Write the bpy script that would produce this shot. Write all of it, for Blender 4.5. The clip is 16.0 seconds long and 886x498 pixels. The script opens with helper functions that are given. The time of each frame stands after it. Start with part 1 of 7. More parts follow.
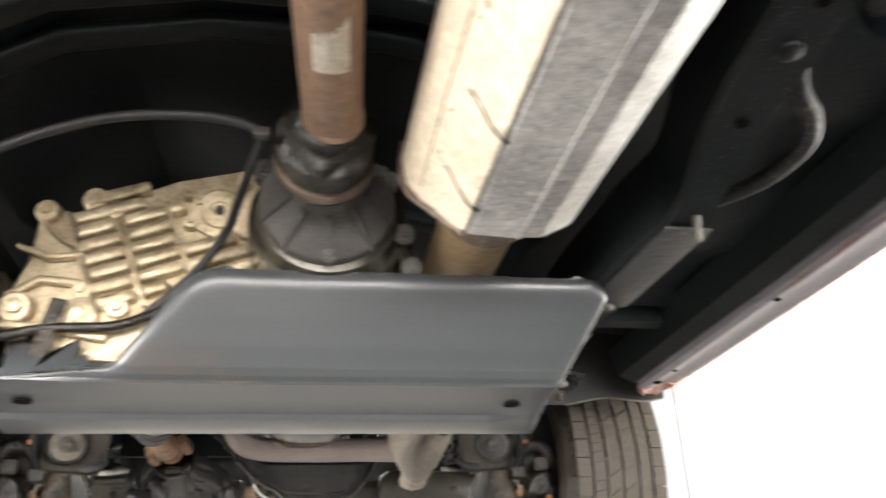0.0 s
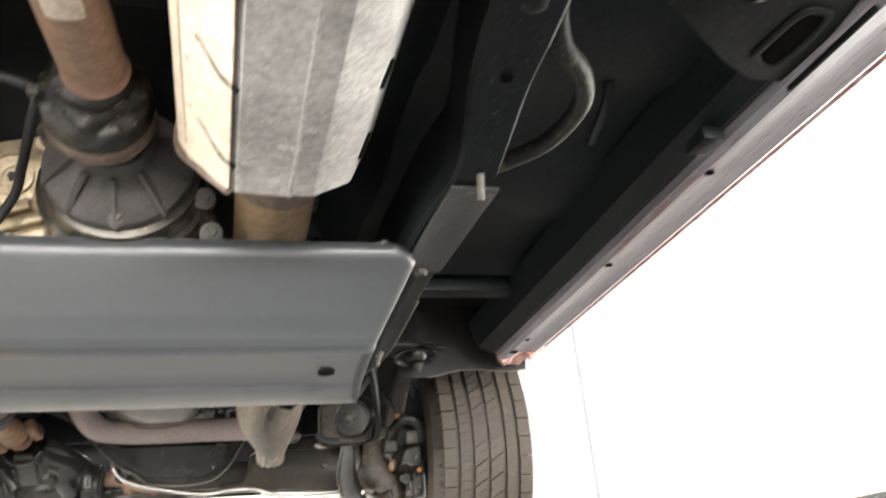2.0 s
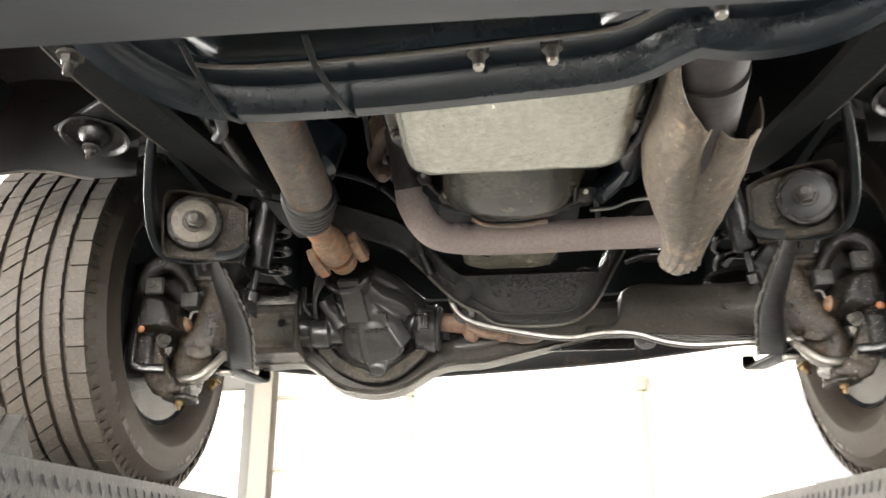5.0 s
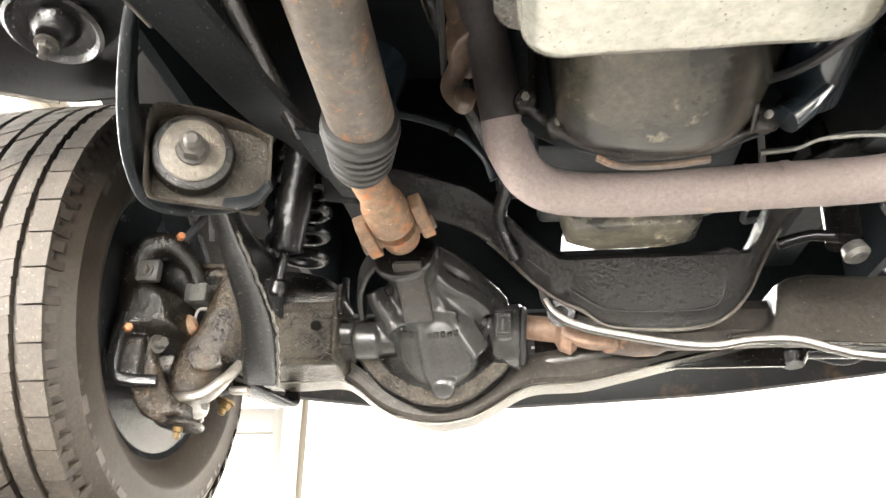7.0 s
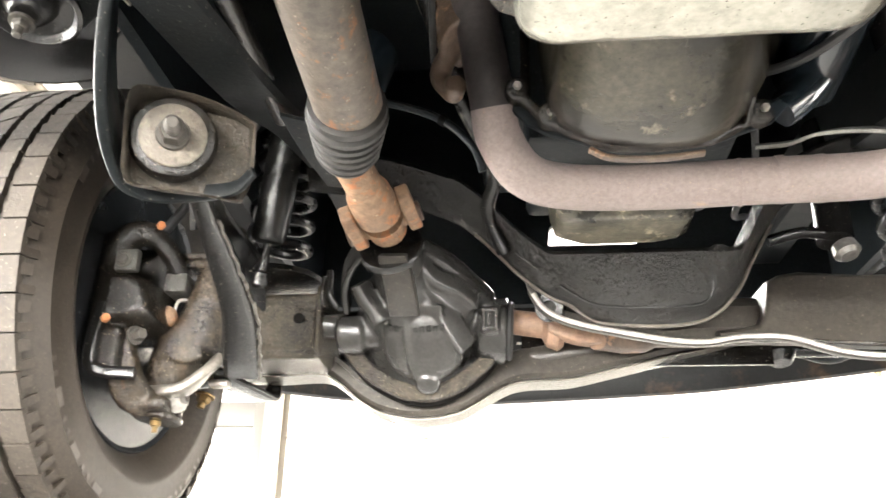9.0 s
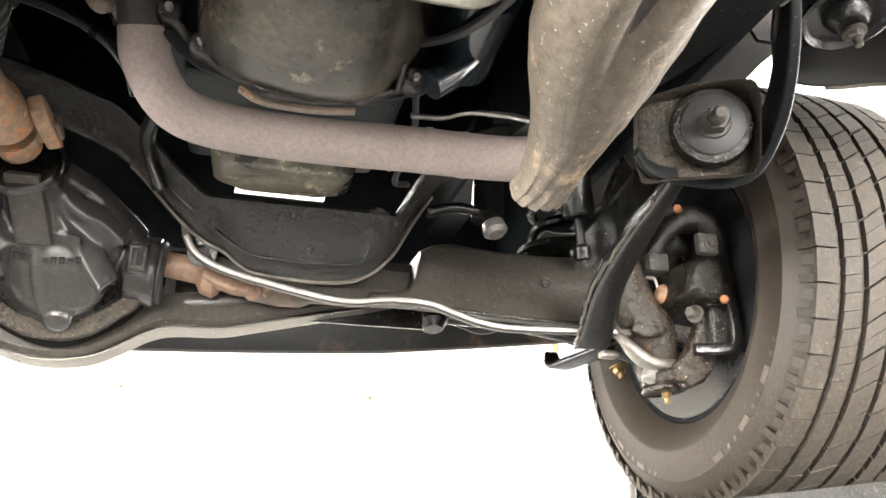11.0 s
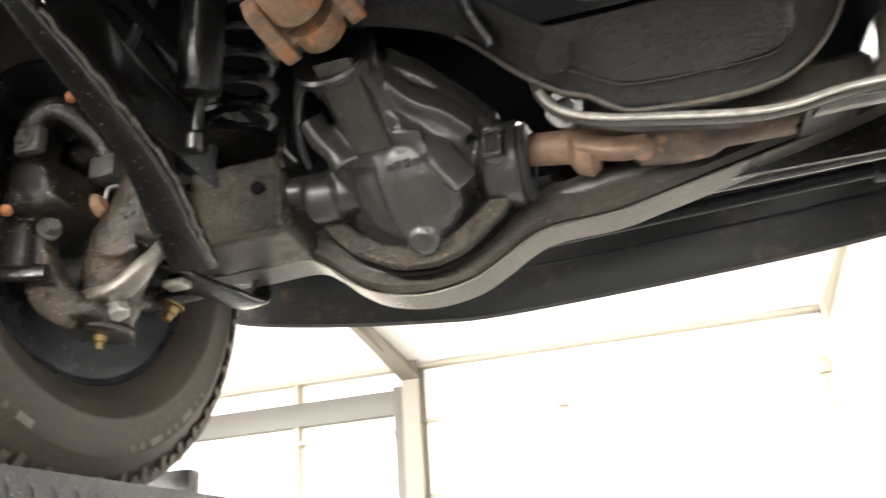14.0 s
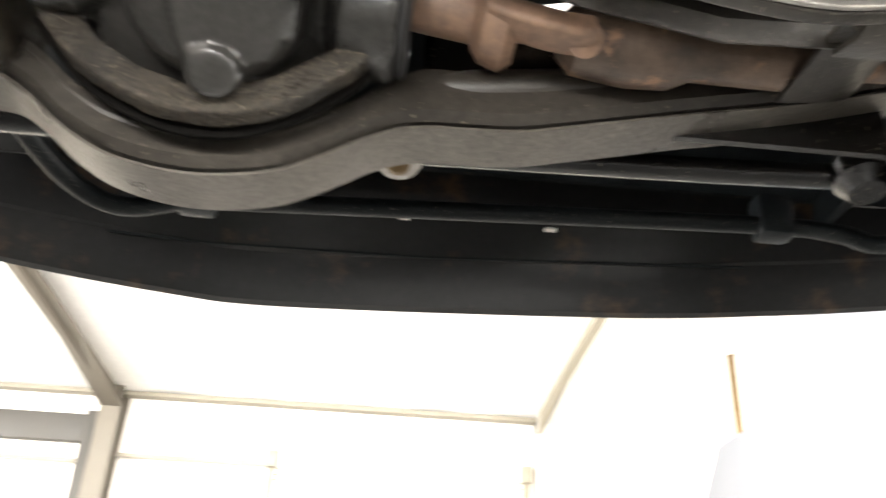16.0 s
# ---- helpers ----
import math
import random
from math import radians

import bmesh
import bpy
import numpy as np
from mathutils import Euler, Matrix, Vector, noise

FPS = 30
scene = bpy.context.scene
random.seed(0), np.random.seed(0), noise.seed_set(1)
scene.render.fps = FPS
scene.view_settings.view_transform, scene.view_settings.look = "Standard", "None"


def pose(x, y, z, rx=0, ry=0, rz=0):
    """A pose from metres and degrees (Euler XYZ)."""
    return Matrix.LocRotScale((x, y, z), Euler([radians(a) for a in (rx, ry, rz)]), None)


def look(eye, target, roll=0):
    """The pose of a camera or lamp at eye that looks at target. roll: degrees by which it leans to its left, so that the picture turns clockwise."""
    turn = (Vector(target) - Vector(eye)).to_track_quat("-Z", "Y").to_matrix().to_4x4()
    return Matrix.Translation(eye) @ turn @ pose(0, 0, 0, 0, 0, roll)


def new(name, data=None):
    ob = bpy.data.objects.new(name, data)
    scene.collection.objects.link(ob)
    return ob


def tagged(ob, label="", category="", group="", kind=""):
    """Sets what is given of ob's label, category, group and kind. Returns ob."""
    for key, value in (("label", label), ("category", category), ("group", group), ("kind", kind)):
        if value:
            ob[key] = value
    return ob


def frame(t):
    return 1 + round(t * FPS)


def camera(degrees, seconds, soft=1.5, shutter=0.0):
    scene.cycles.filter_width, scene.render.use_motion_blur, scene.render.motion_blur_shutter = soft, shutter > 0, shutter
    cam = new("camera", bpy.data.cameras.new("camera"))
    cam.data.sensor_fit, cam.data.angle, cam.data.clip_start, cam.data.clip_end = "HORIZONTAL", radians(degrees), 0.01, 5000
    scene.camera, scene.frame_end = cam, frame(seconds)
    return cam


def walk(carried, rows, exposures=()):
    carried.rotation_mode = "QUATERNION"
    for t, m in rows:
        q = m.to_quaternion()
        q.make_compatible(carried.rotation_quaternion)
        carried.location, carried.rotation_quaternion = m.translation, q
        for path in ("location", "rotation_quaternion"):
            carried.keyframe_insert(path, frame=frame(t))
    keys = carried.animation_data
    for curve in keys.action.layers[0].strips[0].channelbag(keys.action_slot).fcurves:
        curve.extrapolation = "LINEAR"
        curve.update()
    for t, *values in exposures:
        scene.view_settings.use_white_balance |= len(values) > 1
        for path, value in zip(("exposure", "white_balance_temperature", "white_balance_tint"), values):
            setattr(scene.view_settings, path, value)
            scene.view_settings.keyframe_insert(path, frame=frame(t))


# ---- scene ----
cam = camera(57.6, 16.0, shutter=0.5)
PATH = [
    (0, (0.012, 0.112, 1.481), (0.353, 1.887, 2.337), -2.4),
    (0.5, (0.111, 0.078, 1.477), (0.616, 1.818, 2.325), -5.0),
    (1, (0.153, 0.065, 1.481), (0.714, 1.784, 2.335), -6.3),
    (1.5, (0.166, 0.077, 1.478), (0.749, 1.787, 2.335), -6.7),
    (2, (0.15, 0.108, 1.46), (0.677, 1.861, 2.266), -5.5),
    (2.5, (0.098, 0.21, 1.43), (0.522, 2.023, 2.159), -3.2),
    (3, (0.024, 0.342, 1.412), (0.357, 2.182, 2.122), -2.8),
    (3.5, (-0.041, 0.439, 1.401), (0.171, 2.299, 2.105), -2.5),
    (4, (-0.069, 0.515, 1.39), (0.027, 2.39, 2.08), -1.6),
    (4.5, (-0.035, 0.635, 1.384), (-0.068, 2.514, 2.068), -1.2),
    (5, (0.015, 0.743, 1.391), (-0.136, 2.607, 2.099), -0.6),
    (5.2, (0.021, 0.773, 1.398), (-0.17, 2.633, 2.108), -0.3),
    (7.3, (-0.105, 1.144, 1.439), (-0.325, 2.955, 2.26), 0.7),
    (7.5, (-0.105, 1.148, 1.441), (-0.317, 2.96, 2.261), 0.6),
    (8, (-0.108, 1.146, 1.439), (-0.321, 2.959, 2.257), 0.3),
    (8.5, (-0.108, 1.142, 1.44), (-0.323, 2.955, 2.255), 0.3),
    (9, (-0.104, 1.139, 1.44), (-0.285, 2.961, 2.245), 0.9),
    (9.5, (-0.081, 1.141, 1.436), (-0.064, 2.981, 2.219), 1.4),
    (10, (-0.03, 1.153, 1.438), (0.326, 2.972, 2.19), 1.0),
    (10.2, (-0.013, 1.158, 1.438), (0.442, 2.957, 2.183), 0.7),
    (12.3, (-0.021, 1.144, 1.439), (0.432, 2.971, 2.117), -1.3),
    (12.5, (-0.056, 1.178, 1.397), (0.327, 2.996, 2.139), -1.9),
    (13, (-0.06, 1.249, 1.354), (0.088, 3.083, 2.136), -2.3),
    (13.5, (-0.031, 1.385, 1.36), (-0.179, 3.221, 2.14), -3.5),
    (14, (-0.01, 1.478, 1.382), (-0.491, 3.259, 2.154), -4.3),
    (14.5, (-0.045, 1.544, 1.397), (-0.711, 3.264, 2.171), -2.8),
    (15, (-0.129, 1.661, 1.404), (-0.718, 3.384, 2.23), 0.1),
    (15.5, (-0.142, 1.764, 1.402), (-0.404, 3.543, 2.277), 2.4),
    (16, (-0.111, 1.819, 1.403), (0.01, 3.595, 2.315), 2.8),
]
walk(cam, [(t, look(eye, target, roll)) for t, eye, target, roll in PATH], [(0, 1.45), (1, 1.35), (2, 1.55), (3.5, 1.55), (5, 1.75), (7.5, 2.93), (9, 2.88), (10, 2.46), (12.5, 2.25), (13.5, 1.85), (14.5, 1.80), (15.3, 1.70), (16, 1.52)])


# ---- light ----
world = bpy.data.worlds.new("sky")
scene.world = world
world.use_nodes = True
wn = world.node_tree.nodes
sky = wn.new("ShaderNodeTexSky")
sky.sky_type = "NISHITA"
sky.sun_disc = False
sky.sun_elevation, sky.sun_rotation = radians(48), radians(200)
world.node_tree.links.new(sky.outputs[0], wn["Background"].inputs[0])
wn["Background"].inputs[1].default_value = 0.12

sun_data = bpy.data.lights.new("sun", "SUN")
sun_data.energy, sun_data.angle, sun_data.color = 3.0, radians(0.5), (1.0, 0.96, 0.9)
new("sun", sun_data).matrix_world = look((10, -16, 20), (0, 0, 0))


def fill_lamp(eye, target, wide, high, watts):
    """One added area lamp in place of sky light; no opening is seen."""
    data = bpy.data.lights.new("opening_light", "AREA")
    data.shape, data.size, data.size_y, data.energy = "RECTANGLE", wide, high, watts
    data.color = (1.0, 0.968, 0.918)
    new("opening_light", data).matrix_world = look(eye, target)


fill_lamp((9.85, 1.5, 2.3), (0, 1.5, 2.3), 13.0, 4.0, 850)
fill_lamp((-11.85, 1.5, 2.3), (0, 1.5, 2.3), 13.0, 4.0, 2300)
fill_lamp((-1, -11.85, 2.3), (-1, 0, 2.3), 14.0, 4.0, 3000)
# these two hang under the closed roof lining, added to brighten the hall
fill_lamp((-0.8, 8.2, 5.25), (-0.8, 8.2, 0), 5.0, 6.0, 1500)
fill_lamp((-7.5, 3.0, 5.6), (-7.5, 3.0, 0), 1.5, 16.0, 700)


# ---- materials ----
def material(name, base, dark=None, rough=0.5, metal=0.0, big=4.0, fine=90.0, bump=0.15, spread=0.5, stain=None, stain_at=0.62, rough_var=0.15, grain_mix=0.55, chips=None, spec=0.5, relief=0.0022, stretch=None):
    """A surface with variation at two scales, stains with edges of their own and a fine relief."""
    m = bpy.data.materials.new(name)
    m.use_nodes = True
    nt = m.node_tree
    n, l = nt.nodes, nt.links
    b = n["Principled BSDF"]
    co = n.new("ShaderNodeTexCoord")
    info = n.new("ShaderNodeObjectInfo")
    add = n.new("ShaderNodeVectorMath")
    add.operation = "ADD"
    l.new(co.outputs["Object"], add.inputs[0])
    l.new(info.outputs["Random"], add.inputs[1])
    if stretch:
        pull = n.new("ShaderNodeVectorMath")
        pull.operation = "MULTIPLY"
        pull.inputs[1].default_value = stretch
        l.new(add.outputs[0], pull.inputs[0])
        add = pull

    def noise_tex(scale, detail, rough_n=0.6):
        t = n.new("ShaderNodeTexNoise")
        t.inputs["Scale"].default_value, t.inputs["Detail"].default_value, t.inputs["Roughness"].default_value = scale, detail, rough_n
        l.new(add.outputs[0], t.inputs["Vector"])
        return t

    t1, t2 = noise_tex(big, 6), noise_tex(fine, 4, 0.7)
    ramp = n.new("ShaderNodeMapRange")
    ramp.inputs[1].default_value, ramp.inputs[2].default_value = 0.5 - spread / 2, 0.5 + spread / 2
    l.new(t1.outputs[0], ramp.inputs[0])
    mix = n.new("ShaderNodeMix")
    mix.data_type = "RGBA"
    dark = dark or tuple(c * 0.6 for c in base)
    mix.inputs[6].default_value, mix.inputs[7].default_value = (*dark, 1), (*base, 1)
    l.new(ramp.outputs[0], mix.inputs[0])
    grain = n.new("ShaderNodeMix")
    grain.data_type, grain.blend_type = "RGBA", "MULTIPLY"
    grain.inputs[0].default_value = grain_mix
    gr = n.new("ShaderNodeMapRange")
    gr.inputs[1].default_value, gr.inputs[2].default_value, gr.inputs[3].default_value, gr.inputs[4].default_value = 0.3, 0.7, 0.35, 1.45
    l.new(t2.outputs[0], gr.inputs[0])
    l.new(mix.outputs[2], grain.inputs[6])
    l.new(gr.outputs[0], grain.inputs[7])
    out = grain.outputs[2]
    if stain:
        t3 = noise_tex(big * 2.7, 8, 0.7)
        sr = n.new("ShaderNodeMapRange")
        sr.inputs[1].default_value, sr.inputs[2].default_value = stain_at - 0.04, stain_at + 0.06
        l.new(t3.outputs[0], sr.inputs[0])
        sm = n.new("ShaderNodeMix")
        sm.data_type = "RGBA"
        sm.inputs[7].default_value = (*stain, 1)
        l.new(sr.outputs[0], sm.inputs[0])
        l.new(out, sm.inputs[6])
        out = sm.outputs[2]
    if chips:
        t4 = noise_tex(fine * 2.3, 2, 0.5)
        cr = n.new("ShaderNodeMapRange")
        cr.inputs[1].default_value, cr.inputs[2].default_value = 0.68, 0.72
        l.new(t4.outputs[0], cr.inputs[0])
        cm = n.new("ShaderNodeMix")
        cm.data_type = "RGBA"
        cm.inputs[7].default_value = (*chips, 1)
        l.new(cr.outputs[0], cm.inputs[0])
        l.new(out, cm.inputs[6])
        out = cm.outputs[2]
    l.new(out, b.inputs["Base Color"])
    rr = n.new("ShaderNodeMapRange")
    rr.inputs[3].default_value, rr.inputs[4].default_value = max(0.05, rough - rough_var), min(1, rough + rough_var)
    l.new(t1.outputs[0], rr.inputs[0])
    l.new(rr.outputs[0], b.inputs["Roughness"])
    b.inputs["Metallic"].default_value = metal
    b.inputs["Specular IOR Level"].default_value = spec
    if bump:
        bp = n.new("ShaderNodeBump")
        bp.inputs["Strength"].default_value, bp.inputs["Distance"].default_value = bump, relief
        l.new(t2.outputs[0], bp.inputs["Height"])
        l.new(bp.outputs[0], b.inputs["Normal"])
    return m


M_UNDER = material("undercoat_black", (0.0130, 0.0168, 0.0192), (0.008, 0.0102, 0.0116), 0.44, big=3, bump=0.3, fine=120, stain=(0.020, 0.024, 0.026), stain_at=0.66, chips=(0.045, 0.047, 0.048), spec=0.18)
M_FRAME = material("frame_black_paint", (0.0110, 0.0132, 0.0142), (0.006, 0.0074, 0.0082), 0.42, big=9, bump=0.25, fine=160, stain=(0.030, 0.030, 0.028), stain_at=0.70, chips=(0.12, 0.112, 0.095), spec=0.17)
M_BLACK = material("black_steel", (0.0125, 0.0118, 0.011), (0.0045, 0.0045, 0.0045), 0.22, big=14, bump=0.5, fine=110, stain=(0.036, 0.030, 0.024), stain_at=0.69, rough_var=0.1, chips=(0.09, 0.08, 0.065), spec=0.5)
M_GRIME = material("oily_grime", (0.018, 0.0145, 0.0108), (0.0055, 0.0048, 0.0040), 0.19, big=24, bump=0.9, fine=140, spread=0.45, chips=(0.15, 0.125, 0.092), rough_var=0.1, spec=0.45, relief=0.0030)
M_CROSS = material("crossmember_paint", (0.013, 0.0195, 0.0250), (0.007, 0.0110, 0.0145), 0.15, big=5, bump=0.06, fine=180, spec=0.55, grain_mix=0.15)
M_SKID = material("skid_plate_paint", (0.058, 0.062, 0.067), (0.044, 0.047, 0.051), 0.34, big=2.2, bump=0.06, fine=300, spread=0.8, rough_var=0.08, grain_mix=0.12, stain=(0.070, 0.060, 0.052), stain_at=0.60, stretch=(0.35, 1.0, 1.0))
M_GALV = material("galvanised_shield", (0.50, 0.49, 0.47), (0.30, 0.29, 0.28), 0.42, metal=0.4, big=16, fine=150, bump=0.35, spread=0.3, stain=(0.56, 0.55, 0.52), stain_at=0.63, chips=(0.80, 0.80, 0.78))
M_CREAM = material("weathered_shield_side", (0.66, 0.58, 0.46), (0.48, 0.39, 0.29), 0.5, metal=0.15, big=10, bump=0.15, stain=(0.24, 0.11, 0.08), stain_at=0.69)
M_ALU = material("cast_aluminium", (0.68, 0.57, 0.40), (0.30, 0.23, 0.14), 0.34, metal=0.55, big=24, bump=0.6, fine=180, spread=0.4, stain=(0.10, 0.07, 0.042), stain_at=0.65)
M_ALU_DARK = material("dull_aluminium", (0.085, 0.077, 0.061), (0.024, 0.021, 0.017), 0.2, metal=0.4, big=7, bump=0.4, fine=140, spread=0.6, chips=(0.22, 0.18, 0.12), rough_var=0.1)
M_PAN = material("bare_steel_pan", (0.46, 0.45, 0.39), (0.32, 0.31, 0.265), 0.24, metal=0.65, big=7, bump=0.2, fine=120, stain=(0.24, 0.225, 0.18), stain_at=0.72, chips=(0.10, 0.092, 0.072), grain_mix=0.35)
M_SUMP = material("dirty_sump", (0.22, 0.20, 0.15), (0.030, 0.028, 0.023), 0.30, metal=0.3, big=13, bump=0.5, fine=110, spread=0.22, stain=(0.58, 0.50, 0.36), stain_at=0.63)
M_SHAFT = material("brown_shaft_paint", (0.30, 0.185, 0.12), (0.20, 0.125, 0.085), 0.55, big=9, bump=0.15, stain=(0.14, 0.085, 0.06), stain_at=0.70)
M_FSHAFT = material("rusted_shaft", (0.17, 0.142, 0.115), (0.085, 0.072, 0.06), 0.5, big=13, bump=0.35, stain=(0.30, 0.14, 0.065), stain_at=0.60, chips=(0.26, 0.22, 0.17))
M_RUST = material("rusty_yoke", (0.34, 0.22, 0.135), (0.19, 0.12, 0.075), 0.6, big=18, bump=0.45, stain=(0.42, 0.16, 0.06), stain_at=0.57, chips=(0.46, 0.34, 0.22))
M_RUSTDARK = material("dark_rusty_yoke", (0.17, 0.115, 0.08), (0.045, 0.034, 0.027), 0.45, big=16, bump=0.6, stain=(0.30, 0.17, 0.10), stain_at=0.60)
M_EXH = material("exhaust_pipe", (0.30, 0.245, 0.230), (0.235, 0.190, 0.178), 0.62, big=7, bump=0.3, fine=200, stain=(0.40, 0.275, 0.185), stain_at=0.69, grain_mix=0.3, chips=(0.36, 0.28, 0.22))
M_EXHDARK = material("exhaust_pipe_rear", (0.33, 0.235, 0.13), (0.20, 0.13, 0.075), 0.45, metal=0.3, big=8, bump=0.15, stain=(0.14, 0.045, 0.04), stain_at=0.66)
M_CAT = material("catalyst_shield", (0.175, 0.145, 0.113), (0.064, 0.054, 0.044), 0.40, metal=0.15, big=6, bump=0.7, fine=90, spread=0.45, stain=(0.33, 0.240, 0.160), stain_at=0.62, chips=(0.32, 0.285, 0.23), spec=0.3)
M_CAST = material("knuckle_casting", (0.050, 0.037, 0.025), (0.009, 0.0074, 0.006), 0.20, metal=0.0, big=20, bump=1.0, fine=150, spread=0.4, stain=(0.095, 0.052, 0.028), stain_at=0.66, chips=(0.18, 0.152, 0.112), rough_var=0.1, spec=0.45, relief=0.0034)
M_RUBBER = material("black_rubber", (0.030, 0.030, 0.031), (0.018, 0.018, 0.018), 0.55, big=10, bump=0.1)
M_BOOT = material("dusty_rubber", (0.050, 0.047, 0.045), (0.022, 0.021, 0.020), 0.5, big=14, bump=0.2)
M_TYRE = material("tyre_rubber", (0.044, 0.0345, 0.0258), (0.022, 0.0173, 0.0130), 0.55, big=4, bump=0.3, fine=160, stain=(0.070, 0.055, 0.041), stain_at=0.66, chips=(0.085, 0.070, 0.054), spec=0.33)
M_TREAD = material("tread_rubber", (0.053, 0.0420, 0.0310), (0.029, 0.0232, 0.0175), 0.75, big=9, bump=0.6, fine=140, stain=(0.085, 0.069, 0.052), stain_at=0.66, chips=(0.14, 0.122, 0.10))
M_RIM = material("rim_grey", (0.034, 0.036, 0.039), (0.013, 0.014, 0.015), 0.24, metal=0.3, big=10, bump=0.2, stain=(0.008, 0.0075, 0.007), stain_at=0.62)
M_ROTOR = material("brake_disc", (0.25, 0.24, 0.23), (0.13, 0.12, 0.11), 0.4, metal=0.7, big=14, bump=0.2)
M_BOLT = material("zinc_bolt", (0.48, 0.46, 0.42), (0.24, 0.22, 0.19), 0.35, metal=0.7, big=30, bump=0.2)
M_BOLTDARK = material("greasy_bolt", (0.11, 0.10, 0.087), (0.028, 0.025, 0.022), 0.5, metal=0.2, big=30, bump=0.6)
M_BRASS = material("brass_fitting", (0.22, 0.145, 0.055), (0.10, 0.065, 0.028), 0.4, metal=0.6, big=30, bump=0.3)
M_COPPER = material("orange_rust_bolt", (0.50, 0.20, 0.08), (0.30, 0.11, 0.045), 0.6, big=30, bump=0.3)
M_STRIP = material("bright_steel", (0.46, 0.44, 0.41), (0.24, 0.23, 0.21), 0.35, metal=0.6, big=14, bump=0.2)
M_SILL = material("primed_sill", (0.46, 0.43, 0.46), (0.23, 0.225, 0.255), 0.38, big=14, bump=0.2, fine=160, spread=0.4, stain=(0.24, 0.115, 0.105), stain_at=0.60, chips=(0.12, 0.08, 0.08), grain_mix=0.3, stretch=(1.0, 0.09, 1.0))
M_RED = material("red_body_paint", (0.60, 0.24, 0.21), (0.48, 0.13, 0.11), 0.35, big=8, bump=0.05, stain=(0.70, 0.50, 0.47), stain_at=0.52)
M_PRIMER = material("chipped_primer", (0.66, 0.50, 0.45), (0.50, 0.24, 0.20), 0.5, big=22, bump=0.2, spread=0.3)
M_VALANCE = material("bumper_plastic", (0.0115, 0.0115, 0.0118), (0.006, 0.006, 0.0062), 0.34, big=4, bump=0.3, stain=(0.055, 0.034, 0.021), stain_at=0.60, spec=0.34)
M_PLATE = material("runway_paint", (0.042, 0.043, 0.044), (0.018, 0.019, 0.020), 0.36, big=12, bump=0.6, fine=150, spread=0.4, stain=(0.13, 0.125, 0.115), stain_at=0.66, chips=(0.22, 0.21, 0.19))
M_CHOCK = material("chock_steel", (0.16, 0.145, 0.13), (0.09, 0.08, 0.07), 0.5, metal=0.2, big=12, bump=0.3, stain=(0.05, 0.045, 0.04), stain_at=0.66)
M_TAIL = material("grey_casting", (0.108, 0.100, 0.096), (0.055, 0.050, 0.048), 0.45, metal=0.1, big=14, bump=0.45, fine=250, stain=(0.17, 0.13, 0.09), stain_at=0.68, chips=(0.18, 0.16, 0.13))
M_WASHER = material("greasy_washer", (0.20, 0.175, 0.14), (0.055, 0.046, 0.037), 0.4, metal=0.15, big=26, bump=0.8, fine=200, spread=0.4, stain=(0.34, 0.13, 0.055), stain_at=0.64)
M_SPRING = material("black_spring", (0.006, 0.006, 0.0063), (0.003, 0.003, 0.003), 0.28, big=20, bump=0.3, spec=0.3)
M_MARK = material("sidewall_lettering", (0.070, 0.057, 0.045), (0.045, 0.036, 0.028), 0.45, big=20, bump=0.2)
# pale tone for thin edge lines; on the gearbox cross member a glint
M_EDGELINE = material("pale_edge_line", (0.15, 0.13, 0.108), (0.06, 0.053, 0.045), 0.4, metal=0.2, big=18, bump=0.4, fine=120, spread=0.4)
M_BEAM = material("satin_beam_paint", (0.060, 0.0535, 0.0455), (0.022, 0.0195, 0.0165), 0.33, big=7, bump=0.4, fine=120, spread=0.5, chips=(0.15, 0.13, 0.10), rough_var=0.1, spec=0.38)
M_BELL = material("clutch_housing_alloy", (0.070, 0.063, 0.047), (0.012, 0.0115, 0.010), 0.19, metal=0.45, big=6, bump=0.3, fine=140, spread=0.24, stain=(0.24, 0.21, 0.155), stain_at=0.64, chips=(0.02, 0.018, 0.015), rough_var=0.06)
M_CARRIER = material("carrier_casting", (0.040, 0.0385, 0.0360), (0.014, 0.0136, 0.0128), 0.22, big=5, bump=0.3, fine=200, spread=0.6, rough_var=0.06, spec=0.65, relief=0.0018, grain_mix=0.3)
M_HOSE = material("dusty_hose_rubber", (0.016, 0.016, 0.015), (0.008, 0.008, 0.008), 0.5, big=20, bump=0.6, fine=130, stain=(0.11, 0.095, 0.05), stain_at=0.60, chips=(0.22, 0.19, 0.10), spec=0.3)
M_DUST = material("dusty_bare_steel", (0.078, 0.074, 0.065), (0.028, 0.027, 0.024), 0.45, big=20, bump=1.0, fine=130, spread=0.4, chips=(0.24, 0.22, 0.18), relief=0.004)
M_BAND = material("worn_beam_steel", (0.160, 0.146, 0.126), (0.080, 0.072, 0.062), 0.30, metal=0.35, big=9, bump=0.25, fine=220, spread=0.5, stain=(0.28, 0.255, 0.22), stain_at=0.67, relief=0.003)
M_PEEL = material("oily_peel_paint", (0.020, 0.0178, 0.0152), (0.009, 0.0080, 0.0069), 0.17, big=18, bump=1.0, fine=170, spread=0.5, rough_var=0.05, spec=0.45, relief=0.006)
M_ROUGH = material("rough_oily_casting", (0.058, 0.0470, 0.0340), (0.016, 0.0134, 0.0103), 0.22, big=14, bump=1.0, fine=240, spread=0.4, chips=(0.20, 0.170, 0.125), rough_var=0.1, spec=0.45, relief=0.0034)
